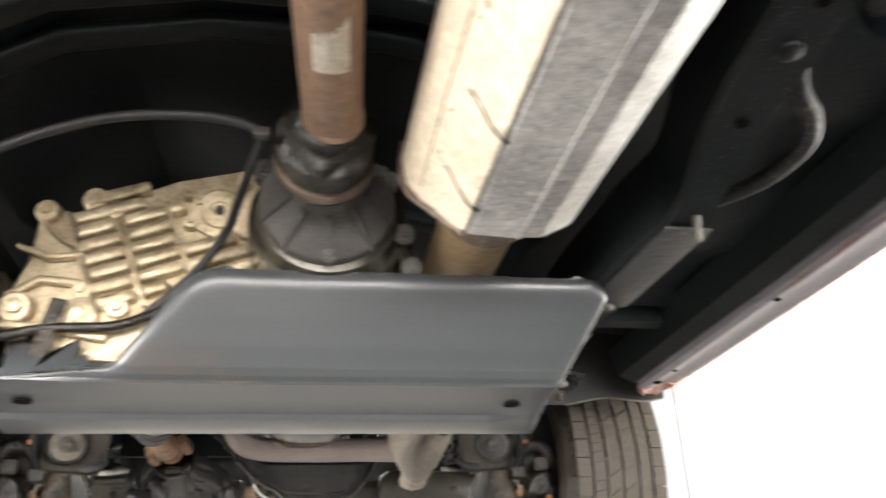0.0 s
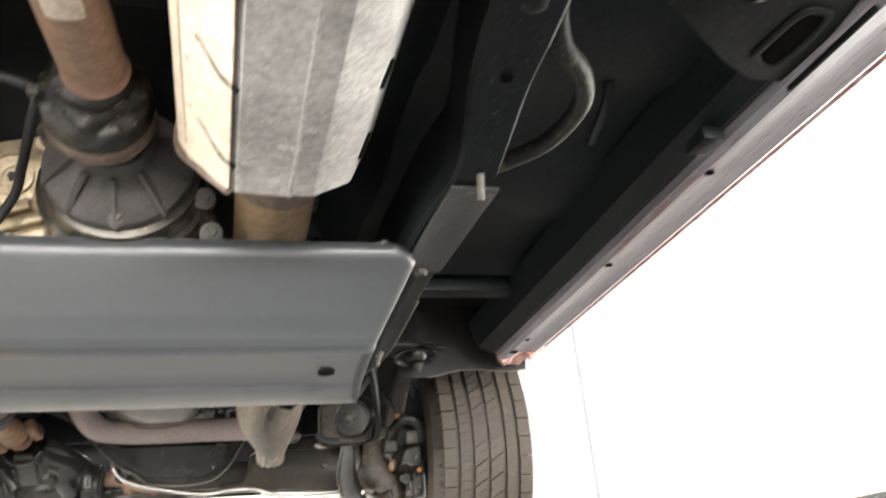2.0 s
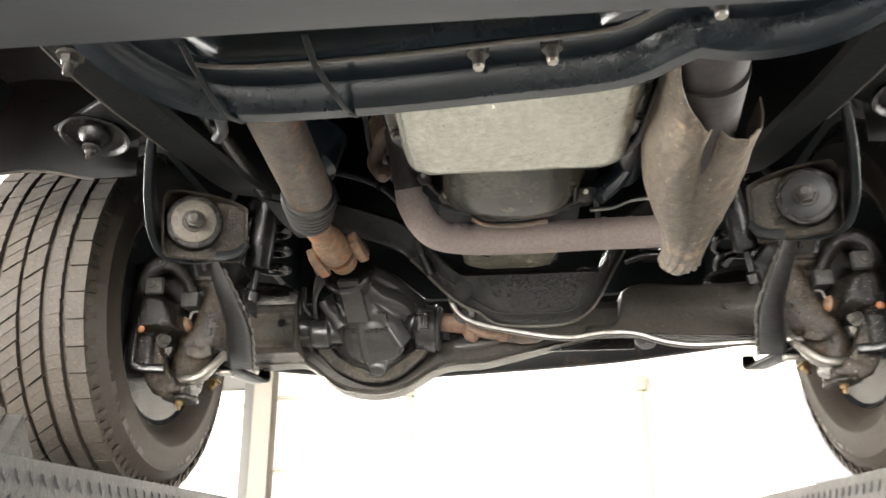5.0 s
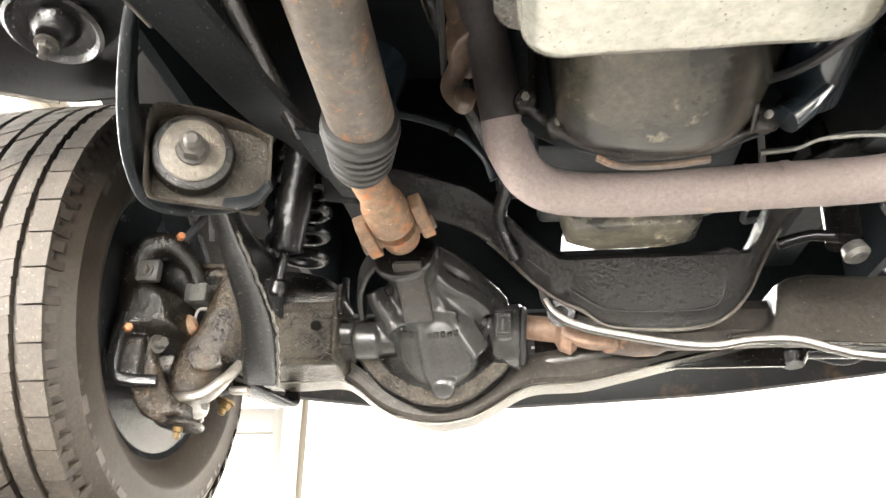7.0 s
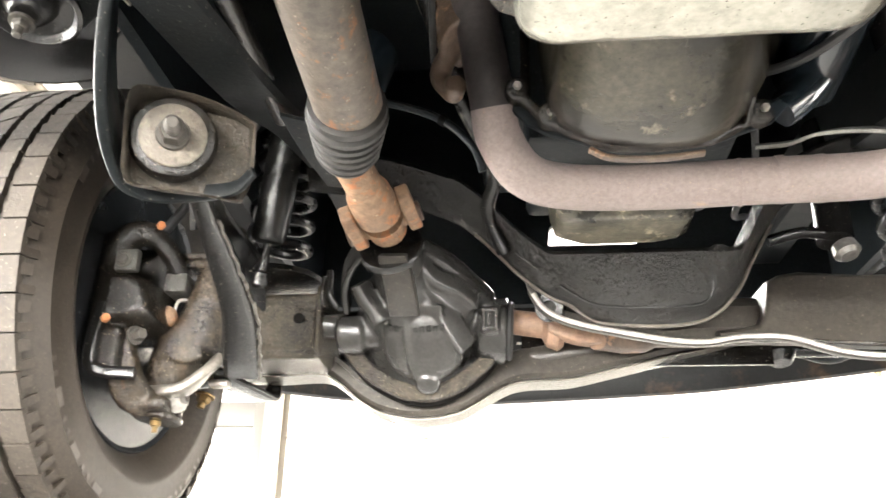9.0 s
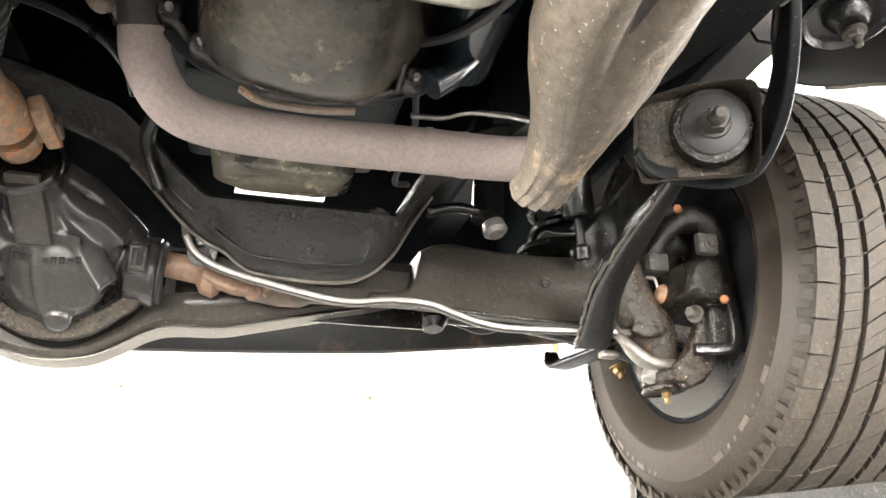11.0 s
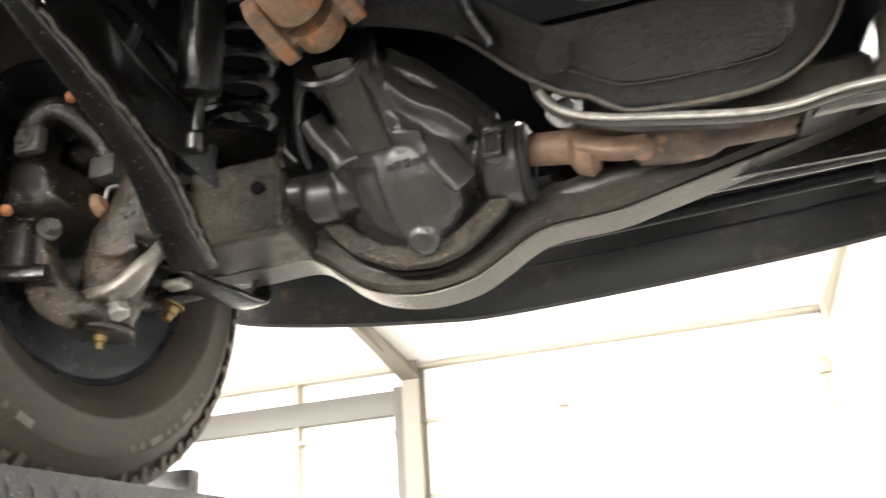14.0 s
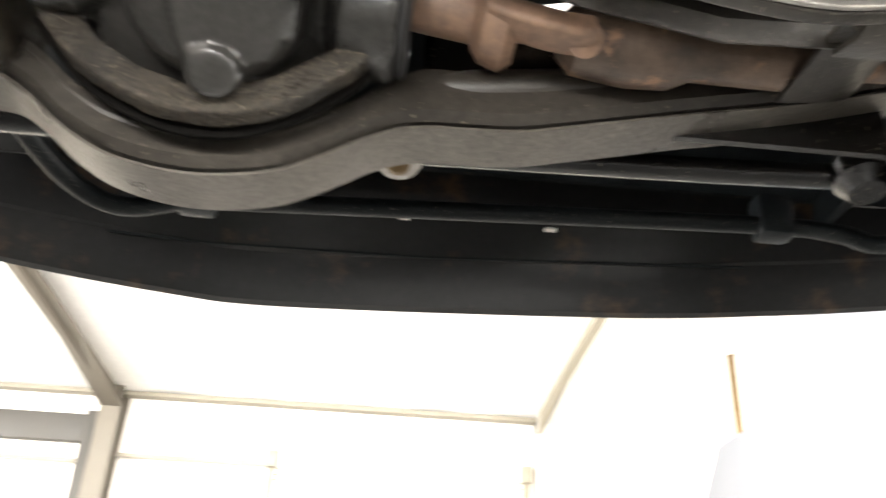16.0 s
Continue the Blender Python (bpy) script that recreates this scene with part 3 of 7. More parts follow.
def wheel(s):
    xi, xo = 0.628, 0.880
    xc = (xi + xo) / 2
    c = (s * xc, AX_Y, AX_Z)
    R = TYRE_R - 0.009
    w = (xo - xi) / 2
    prof = [(-0.086, 0.196), (-0.100, 0.206), (-0.116, 0.226), (-0.1225, 0.240), (-0.1240, 0.243), (-0.1240, 0.246), (-0.1232, 0.249), (-0.1235, 0.258), (-0.1205, 0.284), (-0.1220, 0.287), (-0.1205, 0.290), (-0.113, 0.302), (-0.1105, 0.306), (-0.104, R - 0.010), (-0.097, R - 0.001), (-0.05, R + 0.001), (0.05, R + 0.001), (0.097, R - 0.001), (0.104, R - 0.010), (0.1235, 0.255), (0.116, 0.226), (0.100, 0.206), (0.086, 0.196)]
    tyre = part("tyre", lathe(prof, c, (s, 0, 0), 72, closed=True), M_TYRE, CAR, "dusty all-terrain tyre with block tread", 50)
    # tread: notched shoulder blocks, siped ribs and slanted centre blocks, each of its own height
    rng = random.Random(3)
    bm = bmesh.new()
    n = 48

    def at(a, th, r):
        return Vector((s * (xc + a), AX_Y + r * math.sin(th), AX_Z + r * math.cos(th)))

    def block(corners, top, drop=0.0):
        lo = [bm.verts.new(at(a, th, TYRE_R - 0.012 - drop)) for a, th in corners]
        hi = [bm.verts.new(at(a * 0.997, th, top - drop)) for a, th in corners]
        bm.faces.new(hi)
        m = len(corners)
        for e in range(m):
            bm.faces.new((lo[e], lo[(e + 1) % m], hi[(e + 1) % m], hi[e]))

    step = 2 * math.pi / n
    for k in range(n):
        for side in (-1, 1):
            # shoulder block, its inner edge stepped
            t0 = step * k + (0.5 * step if side > 0 else 0)
            h = TYRE_R + rng.uniform(-0.0010, 0.0005)
            gap = 0.028 * step
            cs = [(side * 0.107, t0 + gap), (side * 0.0775, t0 + gap), (side * 0.0745, t0 + 0.45 * step), (side * 0.0785, t0 + 0.5 * step), (side * 0.0755, t0 + step - gap), (side * 0.107, t0 + step - gap)]
            block(cs if side < 0 else cs[::-1], h - 0.0015)
            # long rib cut by short sipes
            for q in range(2):
                u0 = t0 + step * (0.25 + 0.5 * q)
                lean = 0.10 * step * s
                cs = [(side * 0.0690, u0 + 0.008 * step), (side * 0.0450, u0 + 0.008 * step - side * lean), (side * 0.0430, u0 + 0.492 * step - side * lean), (side * 0.0675, u0 + 0.492 * step)]
                block(cs if side < 0 else cs[::-1], TYRE_R + rng.uniform(-0.0006, 0.0004))
            # slanted centre blocks, all leaning one way
            u0 = step * k + (0.32 * step if side > 0 else 0)
            lean = 0.46 * step * s
            a0, a1 = (-0.0345, -0.0038) if side < 0 else (0.0038, 0.0345)
            f0 = rng.uniform(0.90, 0.94)
            for g0, g1 in ((0.0, 0.47), (0.485, f0)):
                block([(a0, u0 + g0 * step), (a1, u0 + g0 * step + lean), (a1, u0 + g1 * step + lean), (a0, u0 + g1 * step)], TYRE_R + rng.uniform(-0.0010, 0.0006))
    tagged(part("tread", bm, M_TREAD, tyre, "worn dusty grey tread blocks", 20), kind="stuff")
    # stepped lugs down the shoulder
    bm = bmesh.new()
    for k in range(2 * n):
        t0, dt = math.pi * k / n, math.pi / n * (0.62 if k % 2 else 0.5)
        low = 0.313 if k % 2 else 0.306
        for side in (-1, 1):
            def at2(a, th, r):
                return Vector((s * (xc + a * side), AX_Y + r * math.sin(th), AX_Z + r * math.cos(th)))
            lo = [at2(0.103, t0, R - 0.004), at2(0.103, t0 + dt, R - 0.004), at2(0.1105, t0 + dt, low), at2(0.1105, t0, low)]
            hi = [at2(0.1075, t0, R + 0.003), at2(0.1075, t0 + dt, R + 0.003), at2(0.1140, t0 + dt, low), at2(0.1140, t0, low)]
            lv, hv = [bm.verts.new(p) for p in lo], [bm.verts.new(p) for p in hi]
            bm.faces.new(hv)
            for e in range(4):
                bm.faces.new((lv[e], lv[(e + 1) % 4], hv[(e + 1) % 4], hv[e]))
    tagged(part("shoulder_lug", bm, M_TYRE, tyre), kind="stuff")
    for word, (start, count) in enumerate(((2.25, 5), (3.45, 6), (0.3, 5), (5.0, 6))):
        bm = bmesh.new()
        for k in range(count):
            t0 = start + k * 0.135
            for u0, u1, r0, r1 in ((0, 0.022, 0.238, 0.284), (0.064, 0.086, 0.238, 0.284), (0.0, 0.086, 0.276 if (k + word) % 2 else 0.238, 0.285 if (k + word) % 2 else 0.247)):
                def at3(th, r, d):
                    a = -float(np.interp(r, (0.226, 0.255, 0.285), (0.116, 0.1235, 0.120))) - d
                    return Vector((s * (xc + a), AX_Y + r * math.sin(th), AX_Z + r * math.cos(th)))
                lv = [bm.verts.new(at3(t0 + u, r, -0.001)) for u, r in ((u0, r0), (u1, r0), (u1, r1), (u0, r1))]
                hv = [bm.verts.new(at3(t0 + u, r, 0.0014)) for u, r in ((u0, r0), (u1, r0), (u1, r1), (u0, r1))]
                bm.faces.new(hv)
                for e in range(4):
                    bm.faces.new((lv[e], lv[(e + 1) % 4], hv[(e + 1) % 4], hv[e]))
        tagged(part("sidewall_mark", bm, M_MARK, tyre), kind="stuff")
    rim = part("rim", lathe([(-0.092, 0.204), (-0.097, 0.200), (-0.090, 0.190), (-0.075, 0.186), (-0.02, 0.176), (0.03, 0.172), (0.045, 0.165), (0.05, 0.07), (0.06, 0.04), (0.064, 0.0)], c, (s, 0, 0), 48), M_RIM, CAR, "grey painted wheel rim, dirty inside")
    for k in range(8):
        a = 2 * math.pi * k / 8
        d = Vector((0, math.sin(a), math.cos(a)))
        part("rim_rib", sweep([Vector(c) + d * 0.08 + Vector((s * 0.047, 0, 0)), Vector(c) + d * 0.168 + Vector((s * 0.024, 0, 0))], rect(0.014, 0.012), (1, 0, 0)), M_RIM, rim)
    # brake: splash shield, disc and caliper
    disc = part("brake_disc", lathe([(-0.012, 0.05), (-0.012, 0.135), (0.012, 0.135), (0.012, 0.05)], (s * 0.690, AX_Y, AX_Z), (s, 0, 0), 48, closed=True), M_ROTOR, CAR)
    bm = sheet([[(s * (0.668 if r > 0.06 else 0.66), AX_Y + r * math.sin(a), AX_Z + r * math.cos(a)) for r in (0.04, 0.10, 0.152)] for a in [radians(-130 + 12 * k) for k in range(22)]])
    part("splash_shield", solid(bm, 0.003), M_BLACK, disc)
    cal_bm = join(
        loft([[(0.607 + (x - 0.607) * k, y, 1.802 + (z - 1.802) * k) for x, z in ((0.650, 1.838), (0.618, 1.842), (0.588, 1.826), (0.577, 1.800), (0.573, 1.772), (0.600, 1.764), (0.650, 1.760))] for y, k in ((2.074, 0.62), (2.082, 0.86), (2.100, 1.0), (2.150, 1.06), (2.190, 1.0))]),
        tube([(0.665, 2.13, 1.80), (0.655, 2.11, 1.855), (0.632, 2.10, 1.892), (0.602, 2.105, 1.898), (0.580, 2.13, 1.875), (0.570, 2.15, 1.845)], 0.017, 16, 5, [0.020, 0.021, 0.020, 0.017, 0.014, 0.012]),
        box(0.628, 0.664, 2.086, 2.140, 1.745, 1.90, 0.008), box(0.585, 0.660, 2.150, 2.185, 1.76, 1.90, 0.008),
        box(0.610, 0.640, 2.080, 2.12, 1.700, 1.760, 0.006))
    cal = cast("brake_caliper", mirror(cal_bm, s), M_GRIME, CAR, "black cast brake caliper, oily", 0.003, 4, 0.0015)
    part("caliper_frame", mirror(sweep(curve_pts([(0.640, 2.080, 1.790), (0.642, 2.076, 1.740), (0.640, 2.078, 1.708), (0.622, 2.082, 1.700), (0.586, 2.090, 1.699)], 4), rect(0.016, 0.014, 0.004), (0, 1, 0)), s), M_BLACK, cal)
    for yy, zz, xx in ((2.070, 1.766, 0.628), (2.092, 1.905, 0.586)):
        part("caliper_bolt", hex_bolt((s * xx, yy, zz), (-s * 0.6, -0.8, 0), 0.006, 0.008, False), M_COPPER, cal)
    br2 = part("bracket", mirror(box(0.597, 0.628, 2.066, 2.080, 1.831, 1.862, 0.004), s), M_DUST, cal, "bare steel bracket")
    part("bracket_bolt", hex_bolt((s * 0.615, 2.066, 1.846), (0, -1, 0), 0.0075, 0.007), M_BOLTDARK, br2)
    hose = tube([(s * 0.60, 2.12, 1.90), (s * 0.56, 2.13, 1.97), (s * 0.50, 2.10, 2.02), (s * 0.44, 2.05, 2.06)], 0.007)
    part("brake_hose", hose, M_RUBBER, CAR)


for s in (1, -1):
    wheel(s)


def knuckle(s):
    """Steering knuckle: a broad casting with its ball joint, clamp, boot and lower arm."""
    col = [(0.527, 2.180, 1.912), (0.527, 2.172, 1.885), (0.527, 2.168, 1.859), (0.531, 2.166, 1.812), (0.540, 2.168, 1.776), (0.562, 2.172, 1.748), (0.578, 2.178, 1.718), (0.588, 2.184, 1.695)]
    body_bm = join(
        tube(col, 0.03, 20, 6, [0.020, 0.024, 0.026, 0.033, 0.038, 0.040, 0.035, 0.030]),
        tube([(0.50, 2.205, 1.795), (0.53, 2.20, 1.785), (0.57, 2.215, 1.78)], 0.045, 18, 4, [0.040, 0.046, 0.040]),
        box(0.532, 0.590, 2.146, 2.190, 1.868, 1.879, 0.003), box(0.516, 0.600, 2.150, 2.200, 1.884, 1.892, 0.003),
        sweep([(0.516, 2.150, 1.868), (0.508, 2.152, 1.82), (0.512, 2.158, 1.77)], rect(0.016, 0.012, 0.003), (0, 1, 0)),
        sweep(curve_pts([(0.566, 2.140, 1.745), (0.548, 2.140, 1.735), (0.525, 2.146, 1.742)], 4), rect(0.016, 0.020, 0.004)),
        tube([(0.588, 2.185, 1.71), (0.590, 2.185, 1.69), (0.592, 2.185, 1.676)], 0.036, 20, 2, [0.034, 0.037, 0.031]))
    kn = cast("steering_knuckle", mirror(body_bm, s), M_CAST, CAR, "greasy brown cast steering knuckle", 0.003, 4, 0.0025)
    part("upper_joint", lathe([(-0.03, 0.030), (-0.015, 0.032), (0.0, 0.026)], (s * 0.535, 2.195, 1.915), (0, 0, -1), 22), M_CAST, kn)
    part("knuckle_lug", mirror(box(0.556, 0.588, 2.132, 2.180, 1.825, 1.853, 0.004), s), M_DUST, kn, "bare square lug")
    part("clamp_cap", sweep(curve_pts([(s * 0.602, 2.168, 1.696), (s * 0.575, 2.152, 1.690), (s * 0.545, 2.150, 1.694), (s * 0.522, 2.155, 1.716), (s * 0.508, 2.165, 1.740)], 5), rect(0.030, 0.014, 0.004)), M_BAND, kn, "worn clamp edge")
    for z, r in ((1.690, 0.034), (1.678, 0.031), (1.667, 0.033)):
        part("ball_joint", lathe([(0, r - 0.003), (0.002, r), (0.007, r), (0.009, r - 0.003)], (s * 0.590, 2.185, z), (s * 0.1, -0.05, -1), 26), M_CAST, kn)
    part("castle_nut", lathe([(0, 0.012), (0.014, 0.012), (0.016, 0.009)], (s * 0.561, 2.166, 1.684), (-s * 0.5, -0.2, -1), 6), M_STRIP, kn)
    part("grease_fitting", lathe([(0, 0.007), (0.007, 0.007), (0.008, 0.004), (0.016, 0.004)], (s * 0.592, 2.183, 1.659), (0, 0, -1), 10), M_BRASS, kn)
    part("link_nut", hex_bolt((s * 0.560, 2.262, 1.712), (s * 0.2, -0.2, -1), 0.010, 0.012, True, 0.008), M_BRASS, kn)
    part("steering_arm", sweep(curve_pts([(s * 0.60, 2.215, 1.715), (s * 0.625, 2.28, 1.735), (s * 0.645, 2.345, 1.765)], 6), rect(0.036, 0.026, 0.008)), M_CAST, kn)
    part("axle_boot", lathe([(-0.024, 0.008), (-0.020, 0.013), (-0.008, 0.0165), (0.010, 0.016), (0.022, 0.010)], (s * 0.590, 2.140, 1.787), (s * 1, 0.1, -0.35), 22), M_RUST, kn, "brown dust boot")
    part("boot_clip", tube([(s * 0.573, 2.146, 1.800), (s * 0.569, 2.146, 1.816), (s * 0.560, 2.152, 1.820)], 0.0022, 8), M_STRIP, kn)
    arm_bm = join(
        sweep(curve_pts([(0.636, 2.112, 1.782), (0.622, 2.108, 1.752), (0.614, 2.112, 1.715), (0.606, 2.128, 1.686), (0.590, 2.150, 1.672)], 5), rect(0.036, 0.026, 0.006), (0, 1, 0), True, [(float(np.interp(i, (0, 8, 14, 20), (0.75, 1.0, 1.25, 1.1))), 1.0) for i in range(21)]),
        box(0.560, 0.626, 2.128, 2.180, 1.664, 1.682, 0.006), lathe([(-0.012, 0.016), (0.012, 0.016)], (0.634, 2.104, 1.782), (-0.5, -1, 0), 16))
    cast("lower_arm", mirror(arm_bm, s), M_CAST, kn, "", 0.003, 3, 0.002)
    part("arm_bolt", hex_bolt((s * 0.598, 2.098, 1.752), (-s, -0.6, 0), 0.0085, 0.016), M_BOLTDARK, kn)
    part("dust_cover", solid(sheet([[(s * (0.668 - 0.02 * (r < 0.1)), AX_Y + r * math.sin(a), AX_Z + r * math.cos(a)) for r in (0.05, 0.11, 0.150, 0.160)] for a in [radians(160 + 8 * k) for k in range(12)]]), 0.003), M_BLACK, kn)


for s in (1, -1):
    knuckle(s)
    # coil spring with its seat, and the damper beside it
    cx, cy = s * 0.460, 2.225
    path = [(cx + 0.043 * math.cos(a), cy + 0.043 * math.sin(a), 1.885 + a / (2 * math.pi) * 0.040) for a in [k * math.pi / 9 for k in range(126)]]
    part("coil_spring", sweep(path, circle(0.0085, 10)), M_SPRING, CAR)
    part("spring_seat", lathe([(0, 0.045), (0.006, 0.072), (0.014, 0.072), (0.02, 0.04)], (cx, cy, 1.86), (0, 0, 1), 28), M_BLACK, CAR)
    top = curve_pts([(s * 0.455, 1.90, 1.880), (s * 0.488, 2.00, 1.930), (s * 0.492, 2.06, 1.925), (s * 0.478, 2.12, 1.905), (s * 0.452, 2.175, 1.875)], 5)
    rows = [[p, p + Vector((s * 0.004, 0.008, -0.006)), p + Vector((s * 0.012, 0.012, -0.032)), p + Vector((s * 0.014, 0.030, -0.060))] for p in top]
    part("spring_arm", solid(sheet(rows), 0.006), M_BLACK, CAR, "black pressed arm beside the spring")
    damper = part("shock_absorber", join(tube([(s * 0.441, 2.116, 1.896), (s * 0.430, 2.10, 1.95), (s * 0.395, 2.05, 2.20)], 0.024, 22, 2), lathe([(0, 0.024), (0.006, 0.022), (0.010, 0.012)], (s * 0.441, 2.116, 1.896), (s * 0.2, 0.3, -1), 22)), M_BLACK, CAR)
    part("shock_rod", lathe([(0, 0.007), (0.040, 0.007), (0.044, 0.013), (0.060, 0.013), (0.064, 0.009)], (s * 0.442, 2.119, 1.890), (s * 0.2, 0.3, -1), 16), M_BLACK, damper)

# radius arms, their brackets and bushes
for s in (1, -1):
    arm = sweep(curve_pts([(s * 0.412, 1.81, 1.806), (s * 0.422, 1.87, 1.800), (s * 0.434, 1.95, 1.792), (s * 0.446, 2.05, 1.767), (s * 0.466, 2.13, 1.738), (s * 0.480, 2.185, 1.724)], 8), rect(0.027, 0.020, 0.005), (0, 0, 1), True,
                [(float(np.interp(i, (0, 8, 20, 30, 40), (0.65, 0.85, 1.35, 1.75, 1.85))), float(np.interp(i, (0, 10, 24, 40), (0.7, 0.9, 1.2, 0.9)))) for i in range(41)])
    ra = part("radius_arm", arm, M_BLACK, CAR, "black forged radius arm with a worn edge")
    edge = curve_pts([(s * 0.408, 1.86, 1.796), (s * 0.416, 1.95, 1.784), (s * 0.422, 2.05, 1.758), (s * 0.440, 2.13, 1.730), (s * 0.456, 2.185, 1.716)], 8)
    part("worn_edge", sweep([p + Vector((0.0012 * math.sin(i * 1.9), 0, 0.0012 * math.sin(i * 2.7))) for i, p in enumerate(edge)], rect(0.0035, 0.004, 0.001)), M_BAND, ra, "worn bare edge")
    tab = sweep(curve_pts([(s * 0.545, 2.19, 1.738), (s * 0.525, 2.225, 1.728), (s * 0.500, 2.28, 1.722), (s * 0.484, 2.325, 1.722), (s * 0.482, 2.34, 1.745)], 6), rect(0.042, 0.010, 0.004), (0, 0, 1), True, [(float(np.interp(i, (0, 6, 18, 24), (0.6, 1.1, 0.8, 0.5))), 1.0) for i in range(25)])
    part("tab", tab, M_BLACK, ra)
    part("clamp_bolt", box(*sorted((s * 0.509, s * 0.536)), 2.206, 2.226, 1.712, 1.722, 0.003), M_BOLT, ra)
    # pressed bracket: a cup facing rearwards, with its outer wall and lower lip
    n = Vector((-0.38, -0.90, -0.20)).normalized()
    right = Vector((0.92, -0.39, 0))
    upv = right.cross(n).normalized()
    if upv.z < 0:
        upv = -upv
    b = Vector((0.412, 1.742, 1.826))
    rng = random.Random(7)
    outl = [(-0.072, 0.028), (-0.075, -0.020), (-0.070, -0.044), (-0.058, -0.052), (0.020, -0.054), (0.036, -0.046), (0.040, -0.020), (0.042, 0.030), (0.02, 0.040), (-0.05, 0.036)]
    outl = [(p.x, p.y) for p in curve_pts([(a, c, 0) for a, c in outl + outl[:1]], 4)[:-1]]
    rings = []
    for k, depth in ((0.985, 0.0), (1.0, 0.003), (1.0, 0.010), (0.965, 0.008), (0.94, -0.012), (0.90, -0.020), (0.55, -0.021), (0.0, -0.021)):
        rings.append([b + right * (a * k - 0.016 * (1 - k)) + upv * c * k + n * depth for a, c in outl])
    bm = loft(rings, False)
    for v in bm.verts:
        rel = v.co - b
        low = max(0.0, min(1.0, (-0.030 - rel.x) / 0.03)) if rel.dot(n) > -0.012 else 0.0
        v.co -= n * 0.020 * low
        v.co += n * rng.uniform(-0.0008, 0.0008)
    bmesh.ops.remove_doubles(bm, verts=bm.verts, dist=1e-4)
    br = part("radius_arm_bracket", mirror(bm, s), M_ROUGH, CAR, "greasy black pressed radius arm bracket", 50)
    wall = [(s * 0.432, 1.630, 1.945), (s * 0.444, 1.655, 1.895), (s * 0.455, 1.690, 1.850), (s * 0.463, 1.730, 1.818), (s * 0.461, 1.765, 1.796), (s * 0.440, 1.782, 1.789), (s * 0.40, 1.784, 1.788), (s * 0.362, 1.778, 1.789), (s * 0.342, 1.768, 1.800)]
    path = curve_pts(wall, 6)
    m = len(path)
    part("bracket_wall", sweep(path, rect(0.011, 0.040, 0.003), (0, 0, 1), True, [(float(np.interp(i, (0, m * 0.5, m * 0.6, m - 1), (1.0, 1.0, 0.5, 0.4))), float(np.interp(i, (0, m * 0.3, m * 0.55, m - 1), (0.8, 1.0, 0.5, 0.3)))) for i in range(m)]), M_FRAME, br)
    b = b + n * -0.016
    b.x *= s
    n.x *= s
    part("bush", lathe([(-0.01, 0.039), (0.004, 0.040), (0.012, 0.037), (0.014, 0.031)], b, n, 32), M_GRIME, br, "black rubber bush")
    part("bush_washer", lathe([(0.012, 0.026), (0.0135, 0.030), (0.0165, 0.030), (0.0175, 0.0285), (0.0175, 0.010)], b, n, 36), M_RUBBER if s > 0 else M_WASHER, br, "" if s > 0 else "rust-stained steel washer")
    part("bush_nut", join(lathe([(0.0175, 0.0145), (0.0195, 0.0155), (0.0215, 0.0145)], b, n, 28), lathe([(0.020, 0.0125), (0.034, 0.0125), (0.036, 0.011)], b, n, 6), lathe([(0.036, 0.0075), (0.040, 0.0082), (0.042, 0.0068), (0.045, 0.0080), (0.047, 0.0068), (0.050, 0.0076), (0.053, 0.005)], b, n, 16)), M_BOLTDARK, br)


